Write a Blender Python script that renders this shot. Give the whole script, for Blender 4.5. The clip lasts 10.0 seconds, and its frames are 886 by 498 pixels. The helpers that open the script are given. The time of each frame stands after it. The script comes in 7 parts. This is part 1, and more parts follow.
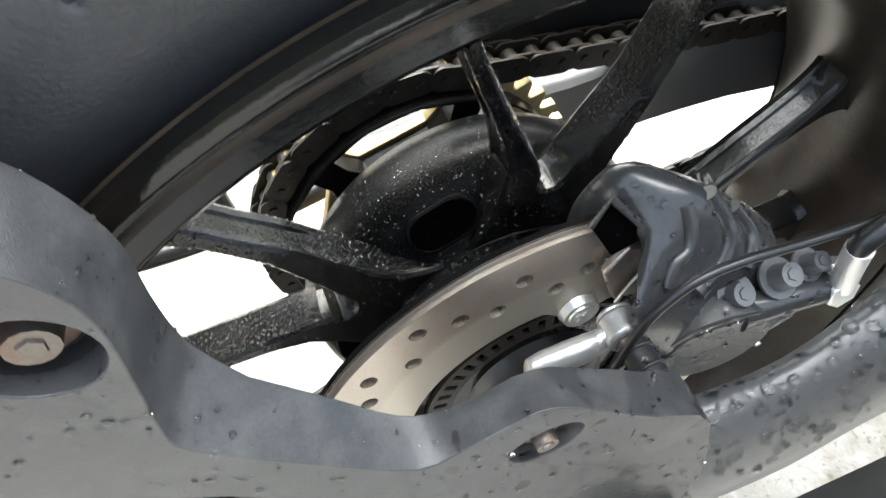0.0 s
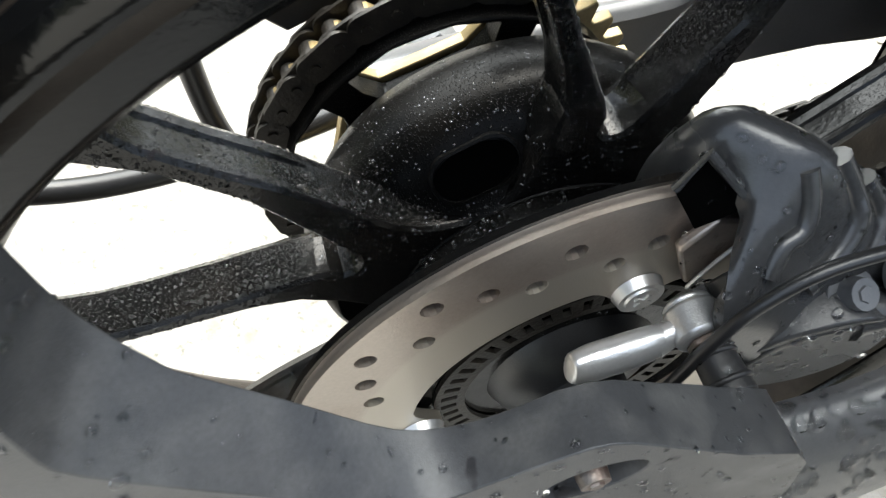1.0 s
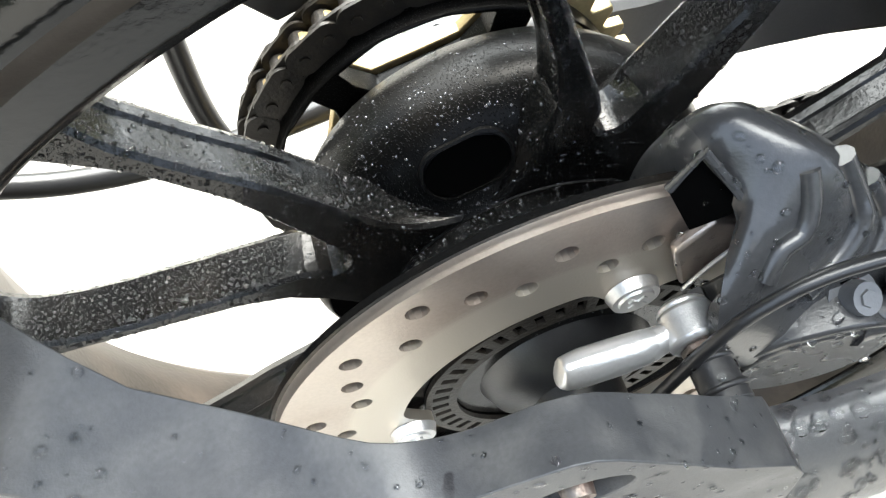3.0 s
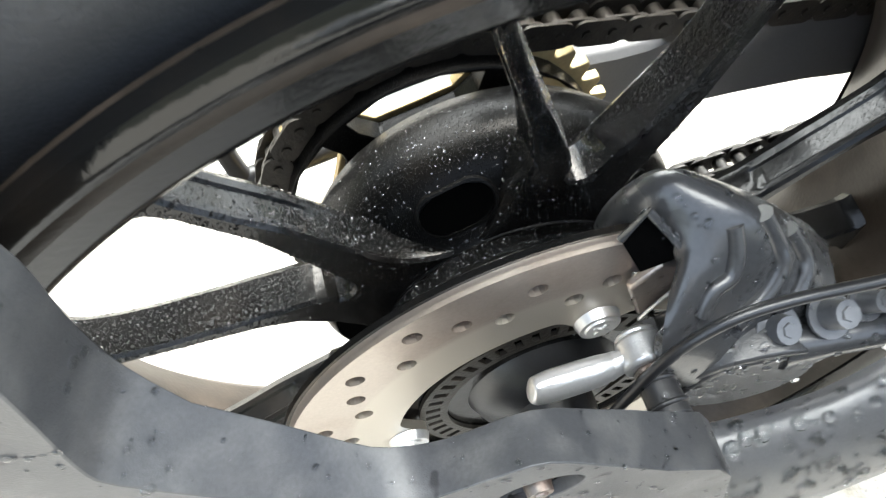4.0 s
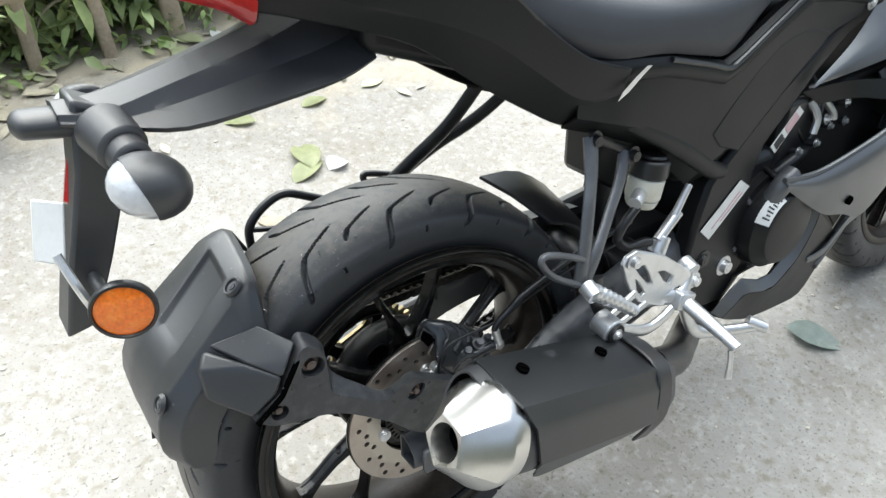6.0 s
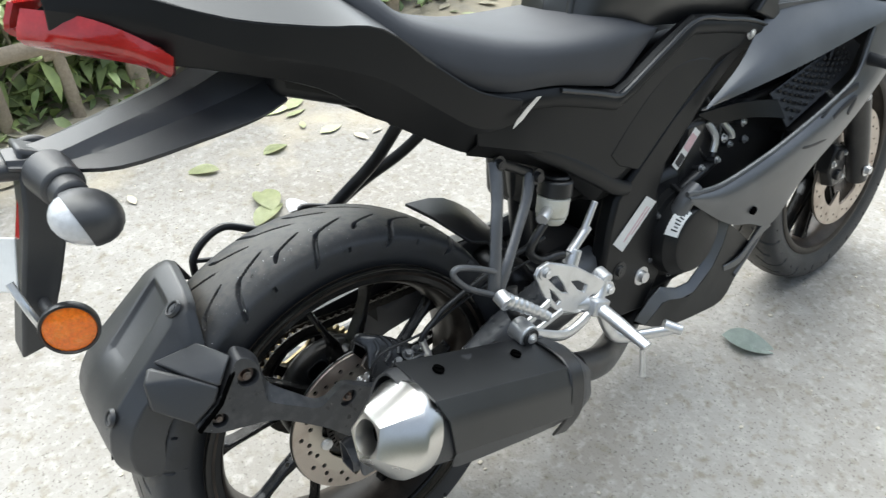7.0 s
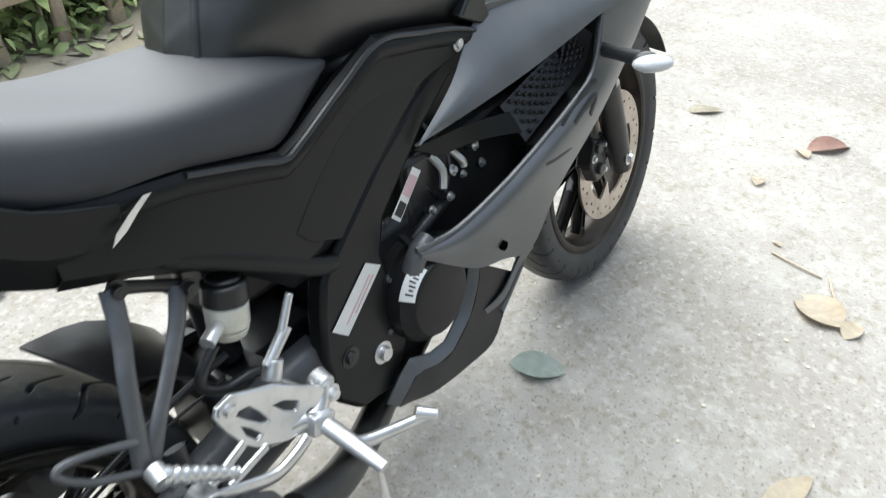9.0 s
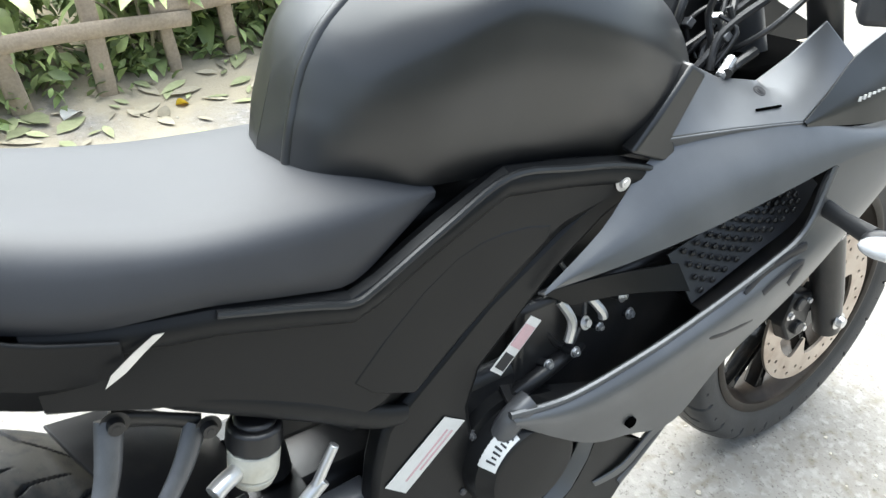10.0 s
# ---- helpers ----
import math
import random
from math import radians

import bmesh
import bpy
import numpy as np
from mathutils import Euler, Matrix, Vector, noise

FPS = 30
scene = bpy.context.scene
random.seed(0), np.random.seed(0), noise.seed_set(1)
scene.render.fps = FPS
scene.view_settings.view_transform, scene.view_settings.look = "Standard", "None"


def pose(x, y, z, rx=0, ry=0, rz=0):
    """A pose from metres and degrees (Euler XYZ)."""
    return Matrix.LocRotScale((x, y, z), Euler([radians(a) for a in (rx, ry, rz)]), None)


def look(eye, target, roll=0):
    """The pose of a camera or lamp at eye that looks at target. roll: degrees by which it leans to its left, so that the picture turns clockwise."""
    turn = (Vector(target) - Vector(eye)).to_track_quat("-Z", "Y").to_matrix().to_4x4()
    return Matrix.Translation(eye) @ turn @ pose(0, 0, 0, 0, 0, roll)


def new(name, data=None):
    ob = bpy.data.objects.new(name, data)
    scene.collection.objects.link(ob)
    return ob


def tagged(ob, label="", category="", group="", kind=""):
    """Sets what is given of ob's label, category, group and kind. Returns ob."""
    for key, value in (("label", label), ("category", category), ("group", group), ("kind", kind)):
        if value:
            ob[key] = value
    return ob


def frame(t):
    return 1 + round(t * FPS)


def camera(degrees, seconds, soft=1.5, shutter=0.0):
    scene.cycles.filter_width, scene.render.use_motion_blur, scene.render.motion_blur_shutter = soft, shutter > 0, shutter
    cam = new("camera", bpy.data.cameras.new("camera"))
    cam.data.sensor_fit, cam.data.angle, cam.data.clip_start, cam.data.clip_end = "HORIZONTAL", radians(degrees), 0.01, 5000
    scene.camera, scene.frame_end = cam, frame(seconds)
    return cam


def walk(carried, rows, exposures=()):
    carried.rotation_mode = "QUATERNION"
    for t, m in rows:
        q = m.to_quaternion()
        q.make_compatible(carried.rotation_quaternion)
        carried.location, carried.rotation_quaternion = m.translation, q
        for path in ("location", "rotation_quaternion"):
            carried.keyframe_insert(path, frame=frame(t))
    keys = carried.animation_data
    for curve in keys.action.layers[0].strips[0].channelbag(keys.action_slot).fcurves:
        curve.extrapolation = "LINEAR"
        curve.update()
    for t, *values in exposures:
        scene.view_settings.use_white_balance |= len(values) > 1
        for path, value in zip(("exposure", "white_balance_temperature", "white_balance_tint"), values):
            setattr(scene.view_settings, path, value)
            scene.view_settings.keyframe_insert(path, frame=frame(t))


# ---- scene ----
# The motorcycle leans left on its side stand: parts and camera rows are laid out upright, then leaned.
BIKE = pose(0, 0, 0, -10.1, 0, 0)
cam = camera(61.84, 10.0, soft=1.3, shutter=0.35)
PATH = [
    # seconds, x, y, z, rx, ry, rz
    (0.0, -0.1241, -0.1903, 0.6107, 40.05, -3.50, -22.04),
    (0.5, -0.1154, -0.1838, 0.5937, 37.10, -4.51, -18.10),
    (1.0, -0.1081, -0.1525, 0.5645, 35.39, -5.19, -17.13),
    (1.5, -0.0958, -0.1444, 0.5535, 33.89, -5.23, -17.07),
    (2.0, -0.0956, -0.1475, 0.5599, 34.07, -4.21, -16.43),
    (2.5, -0.0970, -0.1460, 0.5607, 34.04, -4.39, -16.68),
    (4.0, -0.1039, -0.1612, 0.5981, 34.97, -4.93, -16.19),
    (4.5, -0.1320, -0.2064, 0.6912, 37.45, -5.55, -20.27),
    (4.7, -0.1804, -0.2545, 0.7373, 44.23, -6.97, -28.59),
    (5.0, -0.2444, -0.3478, 0.8577, 47.02, -2.71, -35.55),
    (5.2, -0.3170, -0.4193, 0.9093, 49.59, -1.62, -39.88),
    (5.5, -0.3317, -0.5342, 0.9552, 52.32, 1.00, -39.67),
    (6.0, -0.3824, -0.6549, 0.9852, 58.50, 1.07, -35.53),
    (7.4, -0.3630, -0.8451, 1.0148, 62.72, 3.51, -39.54),
    (7.5, -0.3466, -0.8573, 1.0175, 63.16, 3.12, -40.26),
    (8.0, -0.2550, -0.8567, 1.0140, 62.77, 3.15, -45.39),
    (8.2, -0.2081, -0.8250, 1.0183, 61.01, 3.09, -48.66),
    (8.5, -0.1586, -0.7850, 1.0310, 61.04, 3.95, -52.17),
    (9.0, -0.0264, -0.7067, 0.9963, 58.61, 5.56, -53.36),
    (9.5, 0.1330, -0.6571, 1.0012, 62.05, 0.28, -38.60),
    (9.7, 0.1703, -0.6568, 1.0311, 61.73, 0.84, -34.16),
    (10.0, 0.2028, -0.6169, 1.0429, 60.61, 0.91, -33.21),
]
EXPOSURES = [(t, ev, 6550 if t < 5.3 else 6300, 4) for t, ev in ((0.0, 2.75), (1.0, 2.12), (1.5, 2.22), (2.0, 2.75), (2.5, 3.05), (4.0, 3.1), (4.5, 3.3), (4.8, 3.25), (5.2, 2.95), (5.6, 1.92), (6.0, 1.24), (7.5, 1.10), (8.5, 1.14), (9.0, 1.12), (9.5, 1.55), (10.0, 1.68))]
walk(cam, [(t, BIKE @ pose(x, y, z, rx, ry, rz)) for t, x, y, z, rx, ry, rz in PATH], EXPOSURES)

# ---- light: bright overcast sky with a soft, high sun ----
SUN_EL, SUN_AZ = radians(58), radians(14)
world = bpy.data.worlds.new("overcast_sky")
scene.world = world
world.use_nodes = True
wn = world.node_tree.nodes
sky = wn.new("ShaderNodeTexSky")
sky.sky_type, sky.sun_disc = "NISHITA", False
sky.sun_elevation, sky.sun_rotation = SUN_EL, SUN_AZ
sky.air_density, sky.dust_density, sky.ozone_density = 1.0, 4.0, 1.0
hsv = wn.new("ShaderNodeHueSaturation")
hsv.inputs["Saturation"].default_value = 0.6
world.node_tree.links.new(sky.outputs[0], hsv.inputs["Color"])
world.node_tree.links.new(hsv.outputs[0], wn["Background"].inputs["Color"])
wn["Background"].inputs["Strength"].default_value = 0.14
sun = new("sun", bpy.data.lights.new("sun", "SUN"))
sun.data.energy, sun.data.angle, sun.data.color = 3.4, radians(95), (1.0, 1.0, 0.99)
sun.matrix_world = look((math.sin(SUN_AZ) * math.cos(SUN_EL) * 9, math.cos(SUN_AZ) * math.cos(SUN_EL) * 9, math.sin(SUN_EL) * 9), (0, 0, 0))

# ---- materials ----
def material(name, color, rough=0.5, metal=0.0, grain=0.0, grain_scale=300.0, spots=0.0, spot_scale=14.0, spot_color=None, bump=0.0, bump_scale=600.0,
             rough_var=0.1, coat=0.0, transmission=0.0, ior=1.5, beads=0.0, bead_scale=850.0):
    """A surface with fine grain, larger stains, uneven gloss and relief, all at real size."""
    m = bpy.data.materials.new(name)
    m.use_nodes = True
    nt = m.node_tree
    b = nt.nodes["Principled BSDF"]
    b.inputs["Metallic"].default_value = metal
    b.inputs["Coat Weight"].default_value = coat
    b.inputs["Transmission Weight"].default_value = transmission
    b.inputs["IOR"].default_value = ior
    tc = nt.nodes.new("ShaderNodeTexCoord")
    big = nt.nodes.new("ShaderNodeTexNoise")
    big.inputs["Scale"].default_value, big.inputs["Detail"].default_value = spot_scale, 5
    nt.links.new(tc.outputs["Object"], big.inputs["Vector"])
    ramp = nt.nodes.new("ShaderNodeMapRange")
    ramp.inputs["From Min"].default_value, ramp.inputs["From Max"].default_value = 0.48, 0.68
    ramp.inputs["To Max"].default_value = spots
    nt.links.new(big.outputs["Fac"], ramp.inputs["Value"])
    mix = nt.nodes.new("ShaderNodeMix")
    mix.data_type = "RGBA"
    mix.inputs["A"].default_value = (*color, 1)
    mix.inputs["B"].default_value = (*(spot_color or [c * 1.8 + 0.02 for c in color]), 1)
    nt.links.new(ramp.outputs["Result"], mix.inputs["Factor"])
    fine = nt.nodes.new("ShaderNodeTexNoise")
    fine.inputs["Scale"].default_value, fine.inputs["Detail"].default_value = grain_scale, 3
    nt.links.new(tc.outputs["Object"], fine.inputs["Vector"])
    val = nt.nodes.new("ShaderNodeMapRange")
    val.inputs["To Min"].default_value, val.inputs["To Max"].default_value = 1 - grain, 1 + grain
    nt.links.new(fine.outputs["Fac"], val.inputs["Value"])
    hs = nt.nodes.new("ShaderNodeHueSaturation")
    nt.links.new(val.outputs["Result"], hs.inputs["Value"])
    nt.links.new(mix.outputs["Result"], hs.inputs["Color"])
    nt.links.new(hs.outputs["Color"], b.inputs["Base Color"])
    rv = nt.nodes.new("ShaderNodeMapRange")
    rv.inputs["To Min"].default_value, rv.inputs["To Max"].default_value = max(rough - rough_var, 0.02), min(rough + rough_var, 1)
    nt.links.new(big.outputs["Fac"], rv.inputs["Value"])
    nt.links.new(rv.outputs["Result"], b.inputs["Roughness"])
    if bump:
        bn = nt.nodes.new("ShaderNodeTexNoise")
        bn.inputs["Scale"].default_value, bn.inputs["Detail"].default_value = bump_scale, 4
        nt.links.new(tc.outputs["Object"], bn.inputs["Vector"])
        bp = nt.nodes.new("ShaderNodeBump")
        bp.inputs["Strength"].default_value, bp.inputs["Distance"].default_value = bump, 0.001
        nt.links.new(bn.outputs["Fac"], bp.inputs["Height"])
        nt.links.new(bp.outputs["Normal"], b.inputs["Normal"])
    if beads:
        # a dense film of standing water beads
        vo = nt.nodes.new("ShaderNodeTexVoronoi")
        vo.inputs["Scale"].default_value = bead_scale
        nt.links.new(tc.outputs["Object"], vo.inputs["Vector"])
        dome = nt.nodes.new("ShaderNodeMapRange")
        dome.inputs["From Min"].default_value, dome.inputs["From Max"].default_value = 0.36, 0.05
        nt.links.new(vo.outputs["Distance"], dome.inputs["Value"])
        wet = nt.nodes.new("ShaderNodeBump")
        wet.inputs["Strength"].default_value, wet.inputs["Distance"].default_value = beads, 0.003
        patch = nt.nodes.new("ShaderNodeMath")
        patch.operation = "MULTIPLY"
        nt.links.new(dome.outputs["Result"], patch.inputs[0])
        nt.links.new(rv.outputs["Result"], patch.inputs[1])
        nt.links.new(patch.outputs[0], wet.inputs["Height"])
        if bump:
            nt.links.new(bp.outputs["Normal"], wet.inputs["Normal"])
        nt.links.new(wet.outputs["Normal"], b.inputs["Normal"])
    return m


PLASTIC = material("black_plastic", (0.028, 0.029, 0.032), 0.42, grain=0.25, grain_scale=900, spots=0.35, spot_scale=18, spot_color=(0.050, 0.048, 0.046), bump=0.12, bump_scale=2200, ior=1.6)
PAINT = material("matte_black_paint", (0.010, 0.0105, 0.0114), 0.36, metal=0.0, grain=0.1, grain_scale=1500, spots=0.25, spot_scale=9, bump=0.05, bump_scale=1800, rough_var=0.05, ior=1.68)
FAIRING = material("matte_grey_paint", (0.150, 0.154, 0.160), 0.42, metal=0.7, grain=0.1, grain_scale=1500, spots=0.2, spot_scale=9, bump=0.05, bump_scale=1800, rough_var=0.05, ior=1.6)
PANEL = material("satin_black_panel", (0.0080, 0.0083, 0.0090), 0.42, grain=0.2, grain_scale=800, spots=0.3, spot_scale=12, spot_color=(0.011, 0.0105, 0.010), bump=0.08, bump_scale=2200, ior=1.36)
VINYL = material("seat_vinyl", (0.033, 0.0350, 0.041), 0.56, grain=0.15, grain_scale=1200, spots=0.15, spot_scale=10, bump=0.12, bump_scale=2600, rough_var=0.06, ior=1.5)
GLOSS = material("gloss_black_wheel", (0.0045, 0.0045, 0.0045), 0.15, grain=0.2, grain_scale=400, spots=0.3, spot_scale=30, spot_color=(0.02, 0.015, 0.011), bump=0.10, bump_scale=420, rough_var=0.07, ior=1.40)
WET_GLOSS = material("wet_black_spokes", (0.0045, 0.0045, 0.0045), 0.17, grain=0.2, grain_scale=400, spots=0.3, spot_scale=30, spot_color=(0.02, 0.015, 0.011), bump=0.10, bump_scale=420, rough_var=0.09, ior=1.38, beads=0.32, bead_scale=1650)
CARRIER_GLOSS = material("wet_gloss_carrier", (0.004, 0.004, 0.004), 0.13, grain=0.2, grain_scale=400, spots=0.3, spot_scale=30, spot_color=(0.012, 0.010, 0.008), bump=0.25, bump_scale=160, rough_var=0.06, ior=1.45, beads=0.12, bead_scale=900)
# wet wheel black with reflections muted, in place of shade from overhead
HUB_BLACK = material("wet_black_muted_hub", (0.0035, 0.0035, 0.0035), 0.30, grain=0.2, grain_scale=400, spots=0.3, spot_scale=30, spot_color=(0.012, 0.010, 0.008), bump=0.10, bump_scale=420, rough_var=0.06, ior=1.17, beads=0.36, bead_scale=1150)
RIMDUST = material("dusty_black_rim", (0.021, 0.0165, 0.0130), 0.36, grain=0.3, grain_scale=300, spots=0.6, spot_scale=20, spot_color=(0.070, 0.054, 0.043), bump=0.15, bump_scale=500, rough_var=0.10, ior=1.27)
RUBBER = material("tyre_rubber", (0.038, 0.0395, 0.043), 0.48, grain=0.25, grain_scale=500, spots=0.6, spot_scale=16, spot_color=(0.034, 0.033, 0.031), bump=0.3, bump_scale=700, ior=1.42)
STEEL = material("brake_disc_steel", (0.50, 0.44, 0.385), 0.36, metal=0.85, grain=0.12, grain_scale=700, spots=0.5, spot_scale=25, spot_color=(0.33, 0.25, 0.2), bump=0.1, bump_scale=1200)
SILVER = material("cast_aluminium", (0.70, 0.70, 0.70), 0.32, metal=0.8, grain=0.08, grain_scale=700, spots=0.3, spot_scale=40, spot_color=(0.42, 0.4, 0.38), bump=0.15, bump_scale=1100)
ALU = material("grey_painted_metal", (0.10, 0.102, 0.107), 0.36, metal=0.3, grain=0.1, grain_scale=700, spots=0.3, spot_scale=30, bump=0.12, bump_scale=1100)
BRUSHED = material("brushed_steel", (0.66, 0.65, 0.63), 0.3, metal=1.0, grain=0.06, grain_scale=500, spots=0.3, spot_scale=20, spot_color=(0.5, 0.48, 0.45), bump=0.06, bump_scale=900)
BRONZE = material("sprocket_greased_steel", (0.5, 0.39, 0.2), 0.45, metal=0.4, grain=0.2, grain_scale=400, spots=0.6, spot_scale=35, spot_color=(0.3, 0.2, 0.08), bump=0.2)
CHAIN = material("oiled_chain", (0.022, 0.019, 0.016), 0.42, metal=0.3, grain=0.3, grain_scale=500, spots=0.5, spot_scale=60, spot_color=(0.055, 0.045, 0.035), bump=0.3)
CASTING = material("black_engine_casting", (0.016, 0.016, 0.017), 0.32, grain=0.2, grain_scale=500, spots=0.4, spot_scale=25, spot_color=(0.05, 0.045, 0.04), bump=0.14, bump_scale=1600)
CALIPER_GREY = material("wet_grey_casting", (0.030, 0.0305, 0.032), 0.27, grain=0.2, grain_scale=500, spots=0.4, spot_scale=25, spot_color=(0.055, 0.053, 0.05), bump=0.1, bump_scale=1500, coat=0.2)
RUSTY = material("tarnished_bolt_steel", (0.13, 0.115, 0.105), 0.42, metal=0.7, grain=0.2, grain_scale=700, spots=0.6, spot_scale=60, spot_color=(0.16, 0.08, 0.05), bump=0.2, bump_scale=900)
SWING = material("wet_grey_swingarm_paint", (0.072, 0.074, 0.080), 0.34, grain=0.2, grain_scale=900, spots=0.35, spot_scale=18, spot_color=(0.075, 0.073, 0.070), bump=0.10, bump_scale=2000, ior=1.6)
HOSE = material("rubber_hose", (0.014, 0.014, 0.015), 0.35, grain=0.1, bump=0.1)
ORANGE = material("orange_reflector_lens", (0.85, 0.17, 0.006), 0.25, grain=0.4, grain_scale=350, spots=0.5, spot_scale=90, spot_color=(0.95, 0.30, 0.03), bump=1.0, bump_scale=180, coat=0.3)
RED = material("red_lens", (0.33, 0.008, 0.008), 0.15, grain=0.2, grain_scale=300, spots=0.3, spot_scale=30, spot_color=(0.7, 0.05, 0.04), bump=0.3, bump_scale=260, coat=0.7)
CLEAR = material("clear_lens", (0.55, 0.56, 0.58), 0.08, grain=0.15, grain_scale=200, spots=0.4, spot_scale=60, spot_color=(0.55, 0.56, 0.58), bump=0.9, bump_scale=160, coat=0.8)
WHITE = material("white_sticker", (0.72, 0.72, 0.7), 0.4, grain=0.05, spots=0.3, spot_scale=40, spot_color=(0.55, 0.54, 0.52))
PINK = material("pink_label", (0.6, 0.4, 0.42), 0.45, grain=0.1, spots=0.3, spot_scale=60, spot_color=(0.5, 0.45, 0.45))
INK = material("print_ink", (0.022, 0.022, 0.025), 0.5, grain=0.1)
AMBER_PLASTIC = material("fluid_bottle_plastic", (0.6, 0.58, 0.5), 0.35, grain=0.1, spots=0.4, spot_scale=50, spot_color=(0.45, 0.4, 0.28), coat=0.2)
# near-zero black that paints shade into holes, gaps and interiors
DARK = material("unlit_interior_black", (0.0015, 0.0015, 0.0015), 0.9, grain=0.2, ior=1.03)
STAY_GREY = material("water_marked_plastic", (0.033, 0.034, 0.037), 0.44, grain=0.3, grain_scale=900, spots=0.6, spot_scale=55, spot_color=(0.085, 0.084, 0.083), bump=0.12, bump_scale=2200, rough_var=0.2, ior=1.5)
nodes, links = STAY_GREY.node_tree.nodes, STAY_GREY.node_tree.links
surface = nodes["Principled BSDF"]
dry = surface.inputs["Base Color"].links[0].from_socket
patches = nodes.new("ShaderNodeTexNoise")
patches.inputs["Scale"].default_value, patches.inputs["Detail"].default_value = 48, 2.5
links.new(nodes["Texture Coordinate"].outputs["Object"], patches.inputs["Vector"])
blot = nodes.new("ShaderNodeMapRange")
blot.inputs["From Min"].default_value, blot.inputs["From Max"].default_value = 0.690, 0.702
links.new(patches.outputs["Fac"], blot.inputs["Value"])
soak = nodes.new("ShaderNodeMix")
soak.data_type = "RGBA"
soak.inputs["B"].default_value = (0.010, 0.010, 0.012, 1)
links.new(blot.outputs["Result"], soak.inputs["Factor"])
links.new(dry, soak.inputs["A"])
links.new(soak.outputs["Result"], surface.inputs["Base Color"])
# fine water beads; a trace of white stands in for their glint
MIST = material("glint_white_water_beads", (0.9, 0.92, 0.95), 0.08, transmission=0.9, ior=1.33, rough_var=0.02)
WATER = material("water", (0.95, 0.96, 0.97), 0.03, grain=0.0, transmission=1.0, ior=1.33, rough_var=0.02)


# ---- building helpers ----
def finish(bm, angle=38):
    bmesh.ops.recalc_face_normals(bm, faces=bm.faces)
    lim = radians(angle)
    for e in bm.edges:
        e.smooth = len(e.link_faces) == 2 and e.calc_face_angle(0) < lim
    for fc in bm.faces:
        fc.smooth = True


def part(name, bm, mat, parent, label="", bevel=0.0, sub=0, angle=38):
    """Links a bmesh as one mesh object under a thing or a part."""
    finish(bm, angle)
    me = bpy.data.meshes.new(name)
    bm.to_mesh(me)
    bm.free()
    me.materials.append(mat)
    ob = new(name, me)
    ob.parent = parent
    if label:
        ob["label"] = label
    if bevel:
        b = ob.modifiers.new("bevel", "BEVEL")
        b.width, b.segments, b.limit_method, b.angle_limit = bevel, 2, "ANGLE", radians(35)
    if sub:
        s = ob.modifiers.new("smooth", "SUBSURF")
        s.levels = s.render_levels = sub
    return ob


def B():
    return bmesh.new()


def spline(pts, n, closed=False):
    """n points a stretch along a smooth curve through pts."""
    p = np.array(pts, float)
    k = len(p)
    out = []
    for i in range(k if closed else k - 1):
        a, b, c, d = (p[j % k] if closed else p[min(max(j, 0), k - 1)] for j in (i - 1, i, i + 1, i + 2))
        for u in np.linspace(0, 1, n, endpoint=False):
            out.append(0.5 * (2 * b + (c - a) * u + (2 * a - 5 * b + 4 * c - d) * u * u + (3 * b - 3 * c + d - a) * u ** 3))
    if not closed:
        out.append(p[-1])
    return np.array(out)


def box(bm, c, s, rot=(0, 0, 0)):
    m = pose(*c, *rot) @ Matrix.Diagonal((*s, 1))
    bmesh.ops.create_cube(bm, size=1, matrix=m)
    return bm


def cyl(bm, a, b, r, r2=None, seg=20, caps=True):
    a, b = Vector(a), Vector(b)
    d = b - a
    m = Matrix.Translation((a + b) / 2) @ d.to_track_quat("Z", "Y").to_matrix().to_4x4()
    bmesh.ops.create_cone(bm, cap_ends=caps, segments=seg, radius1=r, radius2=r if r2 is None else r2, depth=d.length, matrix=m)
    return bm


def ball(bm, c, r, scale=(1, 1, 1), seg=14):
    bmesh.ops.create_uvsphere(bm, u_segments=seg, v_segments=max(seg // 2, 6), radius=r, matrix=Matrix.Translation(c) @ Matrix.Diagonal((*scale, 1)))
    return bm


def tube(bm, pts, r, seg=10, n=6, smooth=True, flat=1.0, radii=None):
    """A round (or flattened) bar along a curve."""
    p = spline(pts, n) if smooth and len(pts) > 2 else np.array(pts, float)
    rr = np.interp(np.linspace(0, 1, len(p)), np.linspace(0, 1, len(radii)), radii) if radii else np.full(len(p), r)
    up = Vector((0, 1, 0))
    rings = []
    for i, q in enumerate(p):
        t = Vector(p[min(i + 1, len(p) - 1)] - p[max(i - 1, 0)]).normalized()
        s = t.cross(up)
        s = s.normalized() if s.length > 1e-3 else t.cross(Vector((1, 0, 0))).normalized()
        w = s.cross(t).normalized()
        rings.append([bm.verts.new(Vector(q) + float(rr[i]) * (math.cos(a) * s + flat * math.sin(a) * w)) for a in np.linspace(0, 2 * math.pi, seg, endpoint=False).tolist()])
    for a, b in zip(rings, rings[1:]):
        for j in range(seg):
            bm.faces.new((a[j], a[(j + 1) % seg], b[(j + 1) % seg], b[j]))
    bm.faces.new(rings[0]), bm.faces.new(rings[-1])
    return bm


